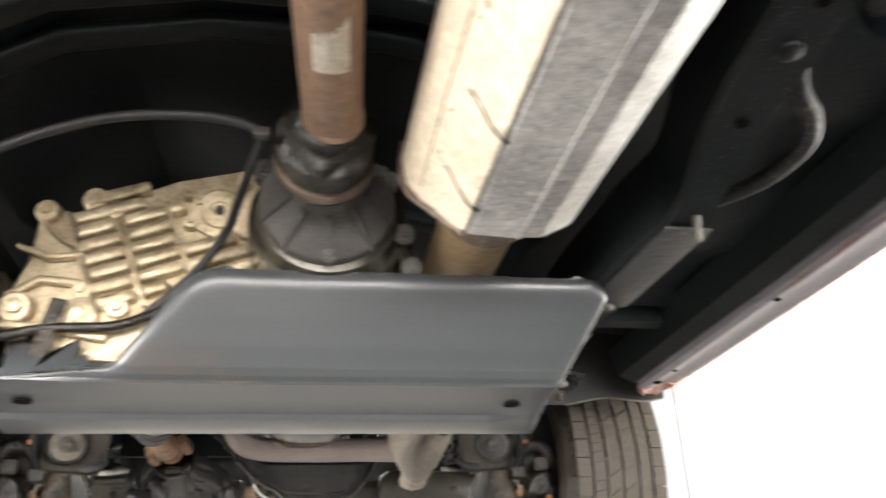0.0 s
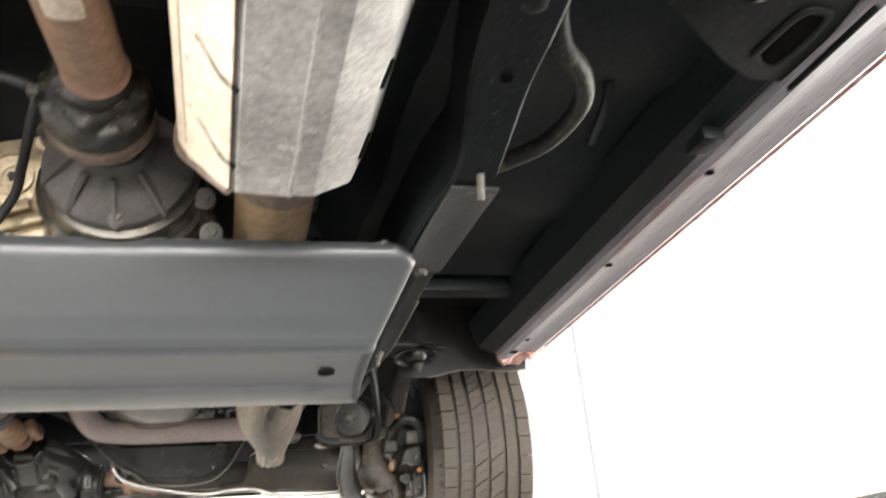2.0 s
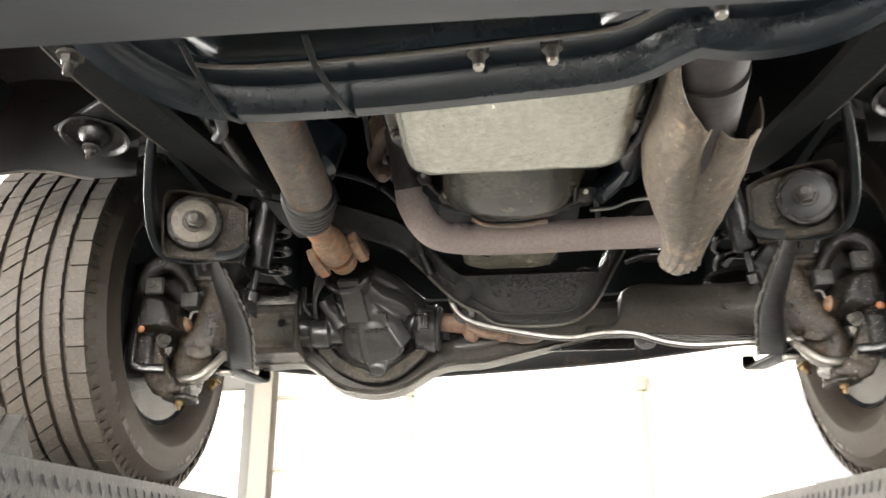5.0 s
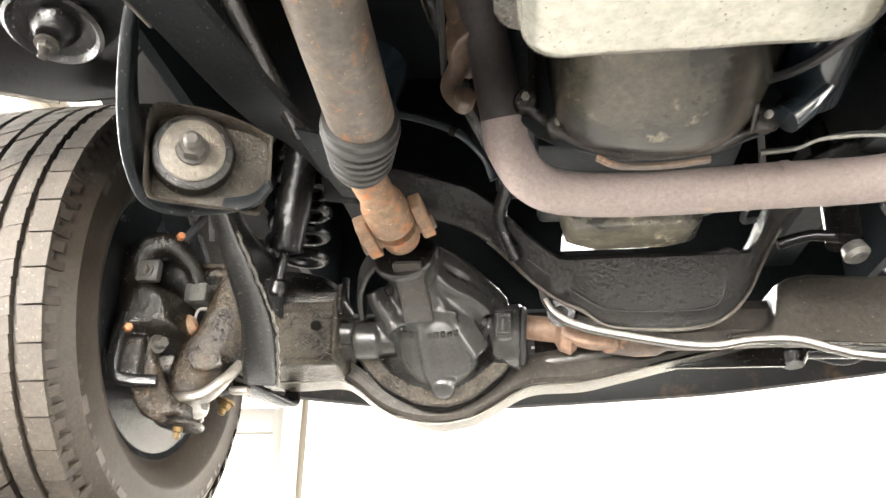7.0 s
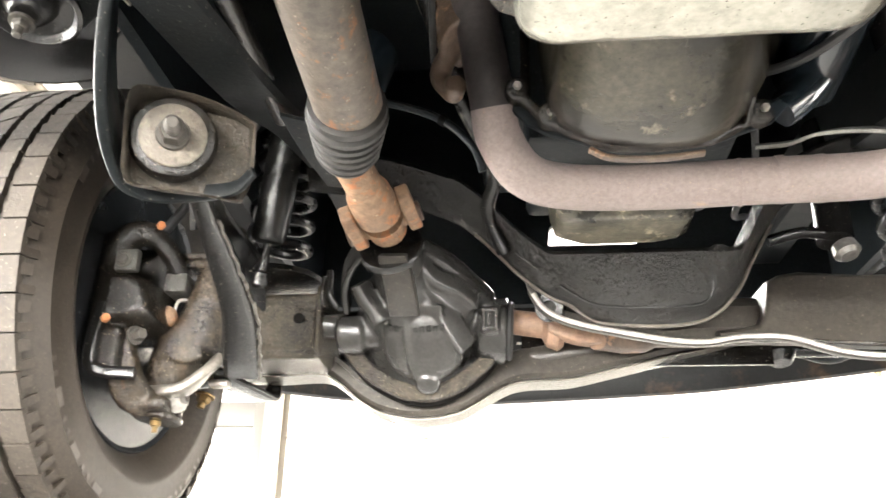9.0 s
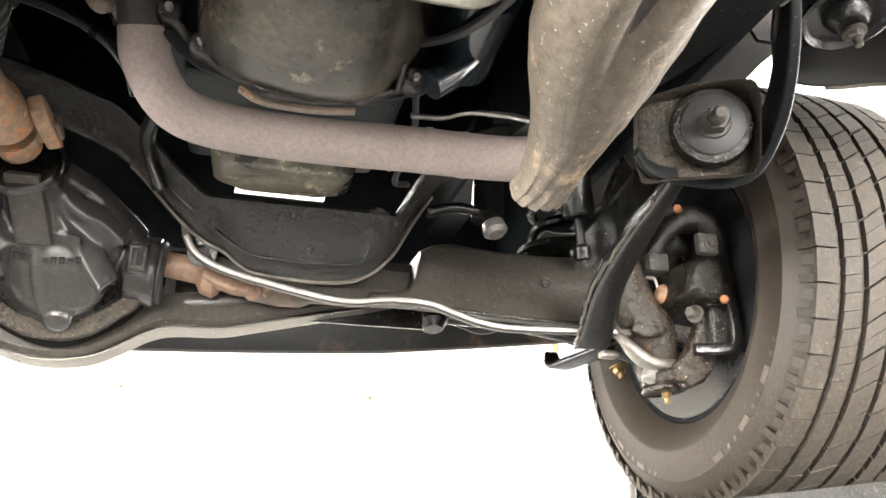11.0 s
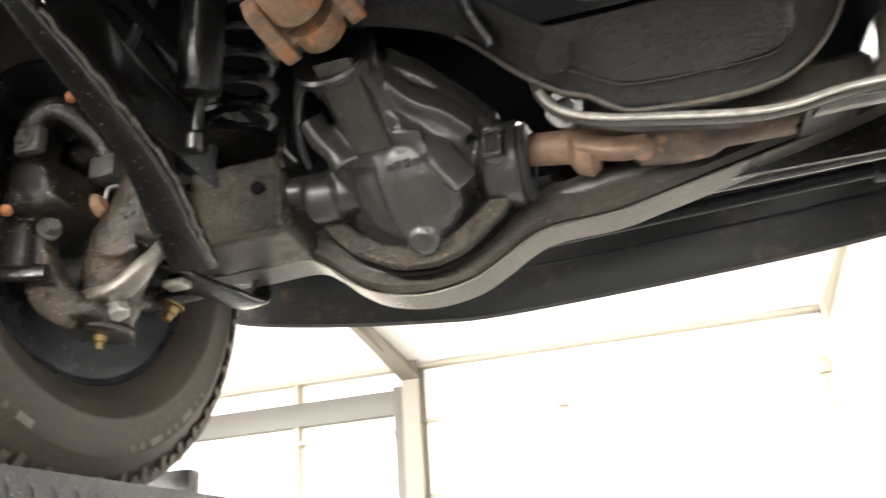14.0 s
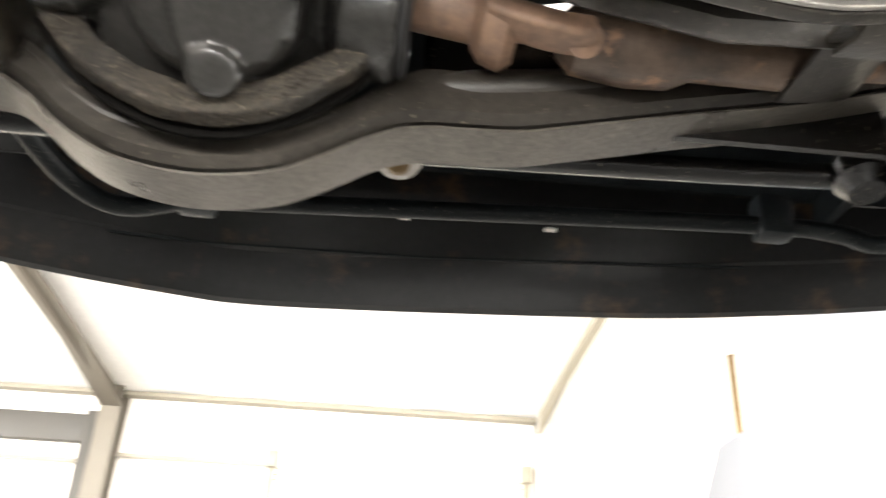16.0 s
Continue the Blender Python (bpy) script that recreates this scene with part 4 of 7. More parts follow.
# floor pan, tunnel and body
def body():
    def pan(y):
        """Height of the pan across the car: footwells with a tunnel between."""
        z = 2.005 if y < 1.38 else 2.005 + min(0.16, (y - 1.38) * 1.1)
        return [(-0.69, z - 0.005), (-0.66, z), (-0.36, z), (-0.33, z + 0.03), (-0.27, 2.10), (-0.20, 2.135), (0.20, 2.135), (0.30, 2.10), (0.335, z + 0.03), (0.36, z), (0.66, z), (0.69, z - 0.005)]
    rows = []
    for i in range(61):
        y = -2.0 + i * 3.55 / 60
        ribs = 0.008 * (1 if (i % 6) < 3 else -1)
        rows.append([(x, y, z + (ribs if abs(x) > 0.3 else ribs * 0.5)) for x, z in pan(y)])
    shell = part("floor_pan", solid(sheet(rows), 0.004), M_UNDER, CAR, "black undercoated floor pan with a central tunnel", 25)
    for y, h in ((0.80, 0.026), (0.87, 0.018), (1.30, 0.02)):
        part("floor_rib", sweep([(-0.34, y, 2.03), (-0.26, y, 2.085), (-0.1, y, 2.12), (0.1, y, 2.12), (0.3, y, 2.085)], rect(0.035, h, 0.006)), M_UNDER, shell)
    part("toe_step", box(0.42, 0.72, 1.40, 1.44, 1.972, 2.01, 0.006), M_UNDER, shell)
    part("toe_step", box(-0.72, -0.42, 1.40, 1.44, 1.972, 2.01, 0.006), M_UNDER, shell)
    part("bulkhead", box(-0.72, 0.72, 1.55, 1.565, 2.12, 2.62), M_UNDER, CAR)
    # unseen front panel, added to keep hall light out of the engine bay
    rim = [(-0.72, 1.98), (0.72, 1.98), (0.72, 2.56), (0.30, 2.56), (-0.10, 2.56), (-0.72, 2.56), (-0.72, 1.98)]
    gap = [(-0.040, 2.104), (0.135, 2.104), (0.180, 2.258), (0.12, 2.246), (0.03, 2.222), (-0.036, 2.143), (-0.040, 2.104)]
    bm = sheet([[(x, 2.66, z) for x, z in rim], [(x, 2.66, z) for x, z in gap]])
    bmesh.ops.remove_doubles(bm, verts=bm.verts, dist=1e-4)
    part("radiator_panel", solid(bm, 0.02), M_UNDER, CAR, "black panel added to keep light out, with an opening")
    # unseen top panel, added for the same darkness
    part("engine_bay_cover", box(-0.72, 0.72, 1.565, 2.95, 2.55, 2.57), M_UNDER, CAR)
    part("body_shell", join(
        box(-0.89, -0.872, -2.0, 1.72, 2.0, 2.6, 0.004), box(0.872, 0.89, -2.0, 1.72, 2.0, 2.6, 0.004),
        box(-0.89, -0.872, 2.70, 2.95, 2.0, 2.6, 0.004), box(0.872, 0.89, 2.70, 2.95, 2.0, 2.6, 0.004),
        box(-0.89, 0.89, 1.0, 2.98, 2.6, 2.63, 0.01), box(-0.89, 0.89, -2.02, -2.0, 1.95, 3.15),
        box(-0.85, 0.85, -2.0, 0.9, 3.12, 3.15, 0.01), box(-0.89, -0.87, -2.0, 1.0, 2.6, 3.15), box(0.87, 0.89, -2.0, 1.0, 2.6, 3.15)), M_RED, CAR, "red painted body, faded")
    for s in (1, -1):
        # wheel arch: a curved liner over the tyre, with the flap behind it
        rows = [[(s * x, AX_Y + 0.45 * math.cos(radians(a)), AX_Z + 0.02 + 0.45 * math.sin(radians(a))) for x in (0.53, 0.62, 0.75, 0.885)] for a in range(10, 168, 8)]
        part("wheel_arch_liner", solid(sheet(rows), 0.004), M_FLAP, CAR)
        rows = []
        for i in range(15):
            t = i / 14
            x = 0.525 + t * 0.29
            zl = 1.922 - 0.006 * math.sin(t * 9) + 0.012 * t
            rows.append([(s * x, 1.785 - 0.02 * t, zl), (s * x, 1.778 - 0.02 * t, zl + 0.05), (s * x, 1.745, zl + 0.14), (s * x, 1.66, zl + 0.19)])
        part("mud_flap", solid(sheet(rows), 0.004), M_FLAP, CAR, "torn black splash flap ahead of the sill")
        part("flap_edge", sweep([Vector(r[0]) - Vector((0, 0.001, 0.002)) for r in rows[3:]], rect(0.003, 0.003)), M_EDGELINE, CAR)
        part("inner_fender", box(*sorted((s * 0.50, s * 0.515)), 1.56, 2.9, 1.99, 2.55), M_UNDER, CAR)
        # sill: pressed box with a primed underside and a red outer edge
        sec = [(0.716, 2.02), (0.711, 1.955), (0.714, 1.926), (0.722, 1.919), (0.740, 1.922), (0.749, 1.932), (0.776, 1.936), (0.796, 1.934), (0.818, 1.948), (0.818, 2.02)]
        sill = part("sill", mirror(slab(sec, "y", -1.9, 1.655), s), M_SILL, CAR, "bare primed sill underside with red overspray", 25)
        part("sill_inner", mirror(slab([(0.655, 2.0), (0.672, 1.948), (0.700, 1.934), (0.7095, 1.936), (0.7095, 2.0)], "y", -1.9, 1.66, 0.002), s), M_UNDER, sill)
        part("sill_edge", mirror(slab([(0.819, 1.949), (0.826, 1.948), (0.836, 1.957), (0.846, 1.99), (0.846, 2.06), (0.819, 2.06)], "y", -1.9, 1.70, 0.003), s), M_RED, sill, "faded red painted rocker edge")
        # the sill's crumpled front end
        rng = random.Random(5)
        rings = []
        for i in range(7):
            y = 1.655 + i * 0.013
            k = 1 - i * 0.09
            rings.append([(s * (0.775 + (x - 0.775) * k + rng.uniform(-0.006, 0.006)), y + rng.uniform(-0.004, 0.004), 1.94 + (z - 1.94) * k + rng.uniform(-0.008, 0.006)) for x, z in sec])
        part("sill_end", loft(rings), M_PRIMER, sill, "crumpled pink primed end of the sill", 20)
        part("torn_edge", solid(sheet([[(s * (0.785 + 0.05 * t), 1.665 + 0.05 * t + 0.006 * math.sin(i * 2.2), 1.925 + 0.035 * t + 0.008 * math.sin(i * 1.7 + t)) for t in (0, 0.3, 0.6, 1.0)] for i in range(5)]), 0.002), M_RED, sill)
        for y, r in ((1.60, 0.009), (1.52, 0.005), (1.15, 0.006), (0.86, 0.006)):
            part("sill_hole", lathe([(0, r), (0.002, r)], (s * 0.728, y, 1.9195), (0, 0, -1), 14), M_DARK, sill)
        part("drain_tab", box(*sorted((s * 0.672, s * 0.70)), 0.78, 0.82, 1.916, 1.932, 0.003), M_UNDER, sill)

        # frame rail: pressed channel whose width and height change on its way
        pts = [(0.384, -0.6, 1.93), (0.380, 0.25, 1.905), (0.377, 0.45, 1.892), (0.378, 0.554, 1.880), (0.381, 0.65, 1.868), (0.387, 0.73, 1.846), (0.388, 0.775, 1.838), (0.386, 0.83, 1.838), (0.384, 0.95, 1.840), (0.384, 1.10, 1.846), (0.392, 1.30, 1.850), (0.392, 1.45, 1.856), (0.372, 1.65, 1.872), (0.360, 1.80, 1.895), (0.365, 2.0, 1.97), (0.375, 2.3, 2.04), (0.380, 2.8, 2.06)]
        path = [Vector((s * p.x, p.y, p.z)) for p in curve_pts(pts, 6)]
        ys = [p.y for p in path]
        wd = [(float(np.interp(y, (-0.6, 0.45, 0.6, 0.73, 0.78, 0.86, 1.0, 1.3, 2.8), (1.0, 1.0, 1.04, 0.72, 0.72, 0.95, 0.95, 0.95, 1.0))), 1.0) for y in ys]
        secr = [(-0.031, 0.09), (-0.031, 0.006), (-0.026, 0.0), (0.026, 0.0), (0.031, 0.006), (0.031, 0.09)]
        rail = part("frame_rail", sweep(path, secr, (0, 0, 1), True, wd), M_FRAME, CAR, "black painted frame rail with dirt and stone chips", 25)
        for x, y, z, r in ((0.378, 0.507, 1.8845, 0.006), (0.381, 0.639, 1.8675, 0.006), (0.372, 1.33, 1.8490, 0.006)):
            part("rail_hole", lathe([(0, r), (0.0015, r)], (s * x, y, z), (0, -0.1, -1), 14), M_DARK, rail)
        part("rail_edge", sweep([Vector((p.x + s * 0.0285, p.y, p.z + 0.002)) for p in path if 1.12 < p.y < 1.62], rect(0.003, 0.004, 0.001)), M_EDGELINE, rail)
        part("rivet", lathe([(0, 0.011), (0.003, 0.010), (0.005, 0.006)], (s * 0.378, 0.556, 1.878), (0, -0.1, -1), 16), M_FRAME, rail)
        part("stud", lathe([(0, 0.004), (0.026, 0.004), (0.027, 0.003)], (s * 0.389, 0.755, 1.838), (0, 0.2, -1), 10), M_BOLTDARK, rail)
        part("rail_bolt", hex_bolt((s * 0.400, 1.38, 1.850), (0, 0, -1), 0.009, 0.010, True, 0.012), M_BOLTDARK, rail)
        part("rail_plate", sweep([Vector((p.x + s * 0.002, p.y, p.z - 0.0035)) for p in path if 0.768 < p.y < 1.0], rect(0.050, 0.003, 0.001)), M_PLATE, rail, "dusty plate under the rail")
        # body mount with a bolt, beside the rail
        mount = part("body_mount", lathe([(0, 0.030), (0.010, 0.046), (0.016, 0.047), (0.018, 0.043), (0.012, 0.038), (0.010, 0.024), (0.020, 0.020), (0.026, 0.014)], (s * 0.545, 1.692, 1.952), (0, -0.15, -1), 28), M_BLACK, CAR)
        part("mount_bolt", hex_bolt((s * 0.548, 1.690, 1.920), (0, -0.15, -1), 0.008, 0.008, True, 0.010), M_BOLTDARK, mount)
        part("mount_arm", sweep(curve_pts([(s * 0.43, 1.60, 1.930), (s * 0.50, 1.665, 1.948), (s * 0.585, 1.735, 1.962)], 5), rect(0.09, 0.01, 0.004)), M_FRAME, mount)


body()

# rear spring hanger beside the rail, with its bush and gusset
hang = part("spring_hanger", join(
    loft([[(x, 0.482 + r * math.cos(a), 1.930 - 0.04 * max(0, (x - 0.40) / 0.025) + r * math.sin(a)) for a in [2 * math.pi * k / 20 for k in range(20)]] for x, r in ((0.27, 0.018), (0.32, 0.030), (0.36, 0.034), (0.40, 0.036), (0.425, 0.038))]),
    box(0.30, 0.43, 0.44, 0.56, 1.93, 1.99, 0.01)), M_GRIME, CAR, "black rear spring hanger with rubber bush")
part("bush_collar", lathe([(0, 0.040), (0.004, 0.043), (0.022, 0.041), (0.032, 0.034)], (0.418, 0.482, 1.886), (1, 0, 0), 32), M_CROSS, hang, "blue-grey collar")
part("bush_sleeve", lathe([(0, 0.032), (0.002, 0.035), (0.076, 0.035), (0.078, 0.038), (0.084, 0.038), (0.086, 0.032)], (0.452, 0.482, 1.884), (1, 0, 0), 36), M_BLACK, hang)
part("bush_bolt", join(lathe([(0, 0.013), (0.010, 0.013), (0.012, 0.009), (0.026, 0.009), (0.028, 0.007)], (0.536, 0.482, 1.880), (1, 0, 0), 14)), M_RUSTDARK, hang)
g = slab([(0.47, 0.545), (0.52, 0.590), (0.57, 0.624), (0.63, 0.668), (0.675, 0.690), (0.712, 0.690), (0.716, 0.62), (0.70, 0.54), (0.70, 0.42), (0.47, 0.42)], "z", 1.930, 1.936, 0.002)
part("gusset", g, M_FRAME, hang)
hole = curve_pts([(0.652, 0.650, 0), (0.668, 0.664, 0), (0.686, 0.662, 0), (0.692, 0.625, 0), (0.690, 0.588, 0), (0.674, 0.582, 0), (0.659, 0.592, 0), (0.652, 0.650, 0)], 4)
part("gusset_window", slab([(p.x, p.y) for p in hole[:-1]], "z", 1.9282, 1.9296), M_DARK, hang)
part("window_rim", sweep([Vector((p.x, p.y, 1.929)) for p in hole], rect(0.008, 0.005, 0.002)), M_FRAME, hang)
part("gusset_fold", box(0.7165, 0.722, 0.56, 0.69, 1.918, 1.950, 0.002), M_FRAME, hang)
part("vent_hose", tube([(0.412, 0.575, 1.93), (0.425, 0.615, 1.893), (0.455, 0.645, 1.886), (0.476, 0.690, 1.884), (0.470, 0.755, 1.884), (0.440, 0.800, 1.884), (0.405, 0.825, 1.882), (0.39, 0.84, 1.885)], 0.0095, 14), M_HOSE, CAR, "bent rubber hose caked with dust")
part("floor_loop", tube([(0.58, 0.80, 2.0), (0.585, 0.83, 1.985), (0.60, 0.90, 1.985), (0.615, 0.93, 2.0)], 0.006, 10), M_UNDER, CAR)

# skid plate under the transfer case
SK = [(1.170, 1.752), (1.190, 1.744), (1.196, 1.732), (1.190, 1.7225), (1.165, 1.7215), (1.130, 1.7235), (1.125, 1.7250), (1.120, 1.7310), (1.114, 1.7330), (1.075, 1.7370), (1.030, 1.7398), (1.0215, 1.7404), (1.0185, 1.7438), (1.0115, 1.7475), (1.004, 1.7550), (0.990, 1.775), (0.972, 1.806), (0.961, 1.8265), (0.949, 1.850)]


def skid():
    arc = [0.0]
    for p, q in zip(SK, SK[1:]):
        arc.append(arc[-1] + math.dist(p, q))
    top = arc[-1]
    sy, sz = [p[0] for p in SK], [p[1] for p in SK]
    foot, knee = arc[10] + 0.010, arc[14] + 0.004

    def right(a):
        z = float(np.interp(a, arc, sz))
        x = 0.331 + 0.037 * float(np.interp(z, (1.745, 1.83), (0, 1)))
        r = 0.030
        return x - (r - math.sqrt(max(0.0, r * r - (a - top + r) ** 2)) if a > top - r else 0.0)

    def left(a):
        if a < foot:
            return -0.345
        if a < knee:
            k = (a - foot) / (knee - foot)
            return -0.345 + 0.160 * (1 - (1 - k) ** 2.2)
        r = 0.026
        x = -0.185 + 0.080 * (a - knee) / (top - knee)
        return x + (r - math.sqrt(max(0.0, r * r - (a - top + r) ** 2)) if a > top - r else 0.0)

    rim = [(left(a), a) for a in np.linspace(0, top, 260)] + [(right(a), a) for a in np.linspace(0, top, 260)]
    rim += [(x, top) for x in np.linspace(left(top), right(top), 120)]
    rim = np.array(rim)
    steps = sorted(set([round(a, 5) for a in arc] + [round(a, 5) for a in np.linspace(foot, knee, 9)] + [round(a, 5) for a in np.linspace(knee, top - 0.03, 9)] + [round(top - 0.03 * (1 - math.sin(math.pi / 2 * k / 12)), 5) for k in range(13)]))
    ends = [0.0, 0.0025, 0.005, 0.008, 0.0115, 0.015, 0.02, 0.03, 0.045, 0.065]
    wide, deep = 0.020, 0.015
    rows = []
    for a in steps:
        x0, x1 = left(a), right(a)
        row = []
        for u in [x0 + e for e in ends] + list(np.linspace(x0 + 0.08, x1 - 0.08, 22)) + [x1 - e for e in reversed(ends)]:
            y, z = float(np.interp(a, arc, sy)), float(np.interp(a, arc, sz))
            if arc[4] < a < arc[9]:
                z += (float(np.interp(a, (arc[4], arc[9]), (sz[4], sz[9]))) - z) * float(np.interp(u, (0.272, 0.290), (0, 1)))
            d = float(np.min(np.hypot(rim[:, 0] - u, rim[:, 1] - a)))
            fall = deep * (1 - math.sqrt(1 - (1 - d / wide) ** 2)) if d < wide else 0.0
            fall *= float(np.interp(a, (arc[3], arc[5]), (0.0, 1.0)))
            ty, tz = float(np.interp(a + 0.004, arc, sy) - np.interp(a - 0.004, arc, sy)), float(np.interp(a + 0.004, arc, sz) - np.interp(a - 0.004, arc, sz))
            n = math.hypot(ty, tz)
            lean = max(0.0, u / 0.33) * float(np.interp(a, (knee, top), (0, 1)))
            row.append((u, y + fall * tz / n - 0.024 * lean, z - fall * ty / n - 0.009 * lean))
        rows.append(row)
    ob = part("skid_plate", solid(sheet(rows), 0.003), M_SKID, CAR, "dark blue-grey pressed steel skid plate with rolled edges", 30)
    for x, y, z in ((0.277, 1.080, 1.7362), (-0.296, 1.080, 1.7362)):
        part("drain_hole", lathe([(0, 0.0105), (0.0025, 0.0105)], (x, y, z), (0, -0.02, -1), 20), M_DARK, ob)
    part("plate_bolt", hex_bolt((0.384, 0.99, 1.838), (0, 0, -1), 0.008, 0.009), M_BOLTDARK, ob)
    part("plate_bolt", hex_bolt((0.376, 1.05, 1.842), (0, 0, -1), 0.006, 0.007), M_BOLTDARK, ob)
    part("side_flange", sweep(curve_pts([(0.368, 0.965, 1.846), (0.374, 1.02, 1.842), (0.352, 1.12, 1.80), (0.335, 1.17, 1.76)], 4), rect(0.024, 0.004, 0.001)), M_FRAME, ob)


skid()


# exhaust: shielded muffler, pipes and shielded catalyst
def exhaust():
    sec = [(0.118, 1.960), (0.110, 1.915), (0.112, 1.875), (0.122, 1.852), (0.134, 1.838), (0.148, 1.817), (0.157, 1.8085), (0.160, 1.8060), (0.205, 1.8030), (0.207, 1.8045), (0.227, 1.8055), (0.229, 1.8065), (0.260, 1.8260), (0.264, 1.8300), (0.294, 1.905), (0.296, 1.960)]
    rings = [[(x, y, z) for x, z in sec] for y in (-0.75, -0.3, 0.10, 0.45, 0.69)]
    rings.append([(x, 0.752 + 0.55 * (z - 1.805), z) for x, z in sec])
    bm = loft(rings, False)
    sh = part("muffler_shield", solid(bm, 0.002), M_GALV, CAR, "spotted galvanised muffler heat shield", 20)
    bm = sheet([[(x - 0.0022, y + (0.55 * (z - 1.805) if y > 0.7 else 0), z) for x, z in ((0.116, 1.95), (0.108, 1.915), (0.110, 1.875), (0.120, 1.851), (0.132, 1.8365), (0.146, 1.8155), (0.1555, 1.8068))] for y in (-0.75, 0.1, 0.5, 0.72, 0.746)])
    part("shield_side", solid(bm, 0.0016), M_CREAM, sh, "cream weathered side of the shield with rust", 50)
    part("shield_seam", sweep([(0.206, -0.7, 1.8022), (0.206, 0.3, 1.8022), (0.206, 0.75, 1.8022)], rect(0.003, 0.0015)), M_GALV, sh)
    part("rolled_edge", tube([(0.112, 0.83, 1.95), (0.106, 0.803, 1.90), (0.110, 0.786, 1.866), (0.128, 0.768, 1.838), (0.154, 0.752, 1.8075)], 0.004, 10), M_RUSTDARK, sh)
    for y in (0.30, 0.440, 0.598, 0.705):
        part("slit", sweep(curve_pts([(0.1285, y - 0.016, 1.8395), (0.136, y - 0.012, 1.8285), (0.146, y - 0.004, 1.8130), (0.158, y + 0.002, 1.8045)], 3), rect(0.0022, 0.0022)), M_DARK, sh)
        part("slit", sweep([(0.266, y + 0.02, 1.8305), (0.276, y + 0.014, 1.855)], rect(0.002, 0.003)), M_DARK, sh)
    for y, z, x, r in ((0.500, 1.8462, 0.1245, 0.0038), (0.514, 1.8475, 0.1235, 0.002), (0.62, 1.8480, 0.1230, 0.0028), (0.680, 1.8470, 0.1238, 0.0022)):
        rng = random.Random(int(y * 1000))
        o = [(y + r * rng.uniform(0.6, 1.7) * math.cos(a), r * rng.uniform(0.5, 1.1) * math.sin(a)) for a in [2 * math.pi * k / 9 for k in range(9)]]
        part("rust_hole", loft([[(x - 0.7 * (d + 0.0) - 0.7 * q, yy, z - 0.7 * d + 0.7 * q) for yy, q in o] for d in (0.0006, 0.0024)]), M_EXHDARK, sh)
    part("seam_streak", sweep(curve_pts([(0.1168, 0.20, 1.8545), (0.1172, 0.45, 1.8540), (0.1164, 0.60, 1.8550), (0.1172, 0.752, 1.8542)], 6), rect(0.0022, 0.0022)), M_EXHDARK, sh, "brown rusted seam")
    for x0, x1, y0, y1 in ((0.160, 0.181, 0.430, 0.440), (0.203, 0.213, 0.400, 0.423), (0.158, 0.168, 0.395, 0.404)):
        part("paint_mark", box(x0, x1, y0, y1, 1.8010, 1.8022), M_YELLOW, sh, "orange paint mark")
    part("muffler", lathe([(0, 0.04), (0.01, 0.075), (1.5, 0.075)], (0.205, 0.77, 1.925), (0, -1, 0), 32), M_EXHDARK, CAR)
    pipe = part("exhaust_pipe", tube([(0.205, 0.72, 1.900), (0.205, 0.90, 1.898), (0.207, 1.10, 1.895)], 0.044, 28), M_EXHDARK, CAR, "tan heat-stained exhaust pipe")
    part("front_section", tube([(0.207, 1.09, 1.895), (0.215, 1.30, 1.878), (0.230, 1.52, 1.850)], 0.0435, 28), M_DARKPIPE, pipe)
    part("flange_clamp", lathe([(0, 0.047), (0.002, 0.052), (0.030, 0.052), (0.032, 0.047)], (0.205, 0.835, 1.899), (0, 1, 0), 30), M_RUSTDARK, pipe)
    # catalyst shield: a dented tapering shell
    rings = []
    prof = ((1.405, 0.196, 0.014, 1.820, 0.03), (1.43, 0.205, 0.028, 1.812, 0.04), (1.46, 0.222, 0.048, 1.803, 0.05), (1.485, 0.236, 0.062, 1.797, 0.055), (1.51, 0.238, 0.066, 1.792, 0.06), (1.535, 0.236, 0.068, 1.788, 0.06), (1.56, 0.235, 0.069, 1.783, 0.06), (1.60, 0.235, 0.069, 1.774, 0.06), (1.64, 0.237, 0.065, 1.766, 0.06), (1.68, 0.241, 0.054, 1.757, 0.06), (1.71, 0.244, 0.042, 1.751, 0.055), (1.735, 0.246, 0.034, 1.747, 0.046), (1.76, 0.247, 0.030, 1.745, 0.034), (1.785, 0.248, 0.029, 1.745, 0.026), (1.805, 0.249, 0.032, 1.747, 0.022))
    ys = [q[0] for q in prof]
    for y0 in ys:
        ring = []
        for k in range(33):
            a = math.pi * k / 32
            # the outer half is cut off square, the inner half runs on as a horn
            u = max(0.0, min(1.0, (k - 5) / 11.0))
            y = y0 + max(0.0, 1.512 - y0) * 0.97 * u * u * (3 - 2 * u)
            cx, w, zb, h = (float(np.interp(y, ys, [q[j] for q in prof])) for j in (1, 2, 3, 4))
            lobe = math.exp(-((y - 1.53) / 0.07) ** 2)
            groove = 0.024 * math.exp(-((k - 16) / 1.6) ** 2) * lobe
            bulge = -0.012 * math.exp(-((k - 9) / 4.5) ** 2) * lobe - 0.005 * math.exp(-((k - 22) / 4.5) ** 2) * lobe
            dent = 0.006 * math.exp(-((k - 22) / 4.0) ** 2) * math.exp(-((y - 1.60) / 0.035) ** 2) + 0.0016 * math.sin(k * 1.3 + y * 55) + 0.001 * math.sin(k * 2.7 - y * 90)
            ring.append((cx + 0.004 - w * 0.84 * math.cos(a), y + 0.02 * (1 - math.sin(a)) * (1 if y < 1.6 else -0.2), zb + h * (1 - math.sin(a) ** 0.6) + groove + bulge + dent))
        rings.append(ring)
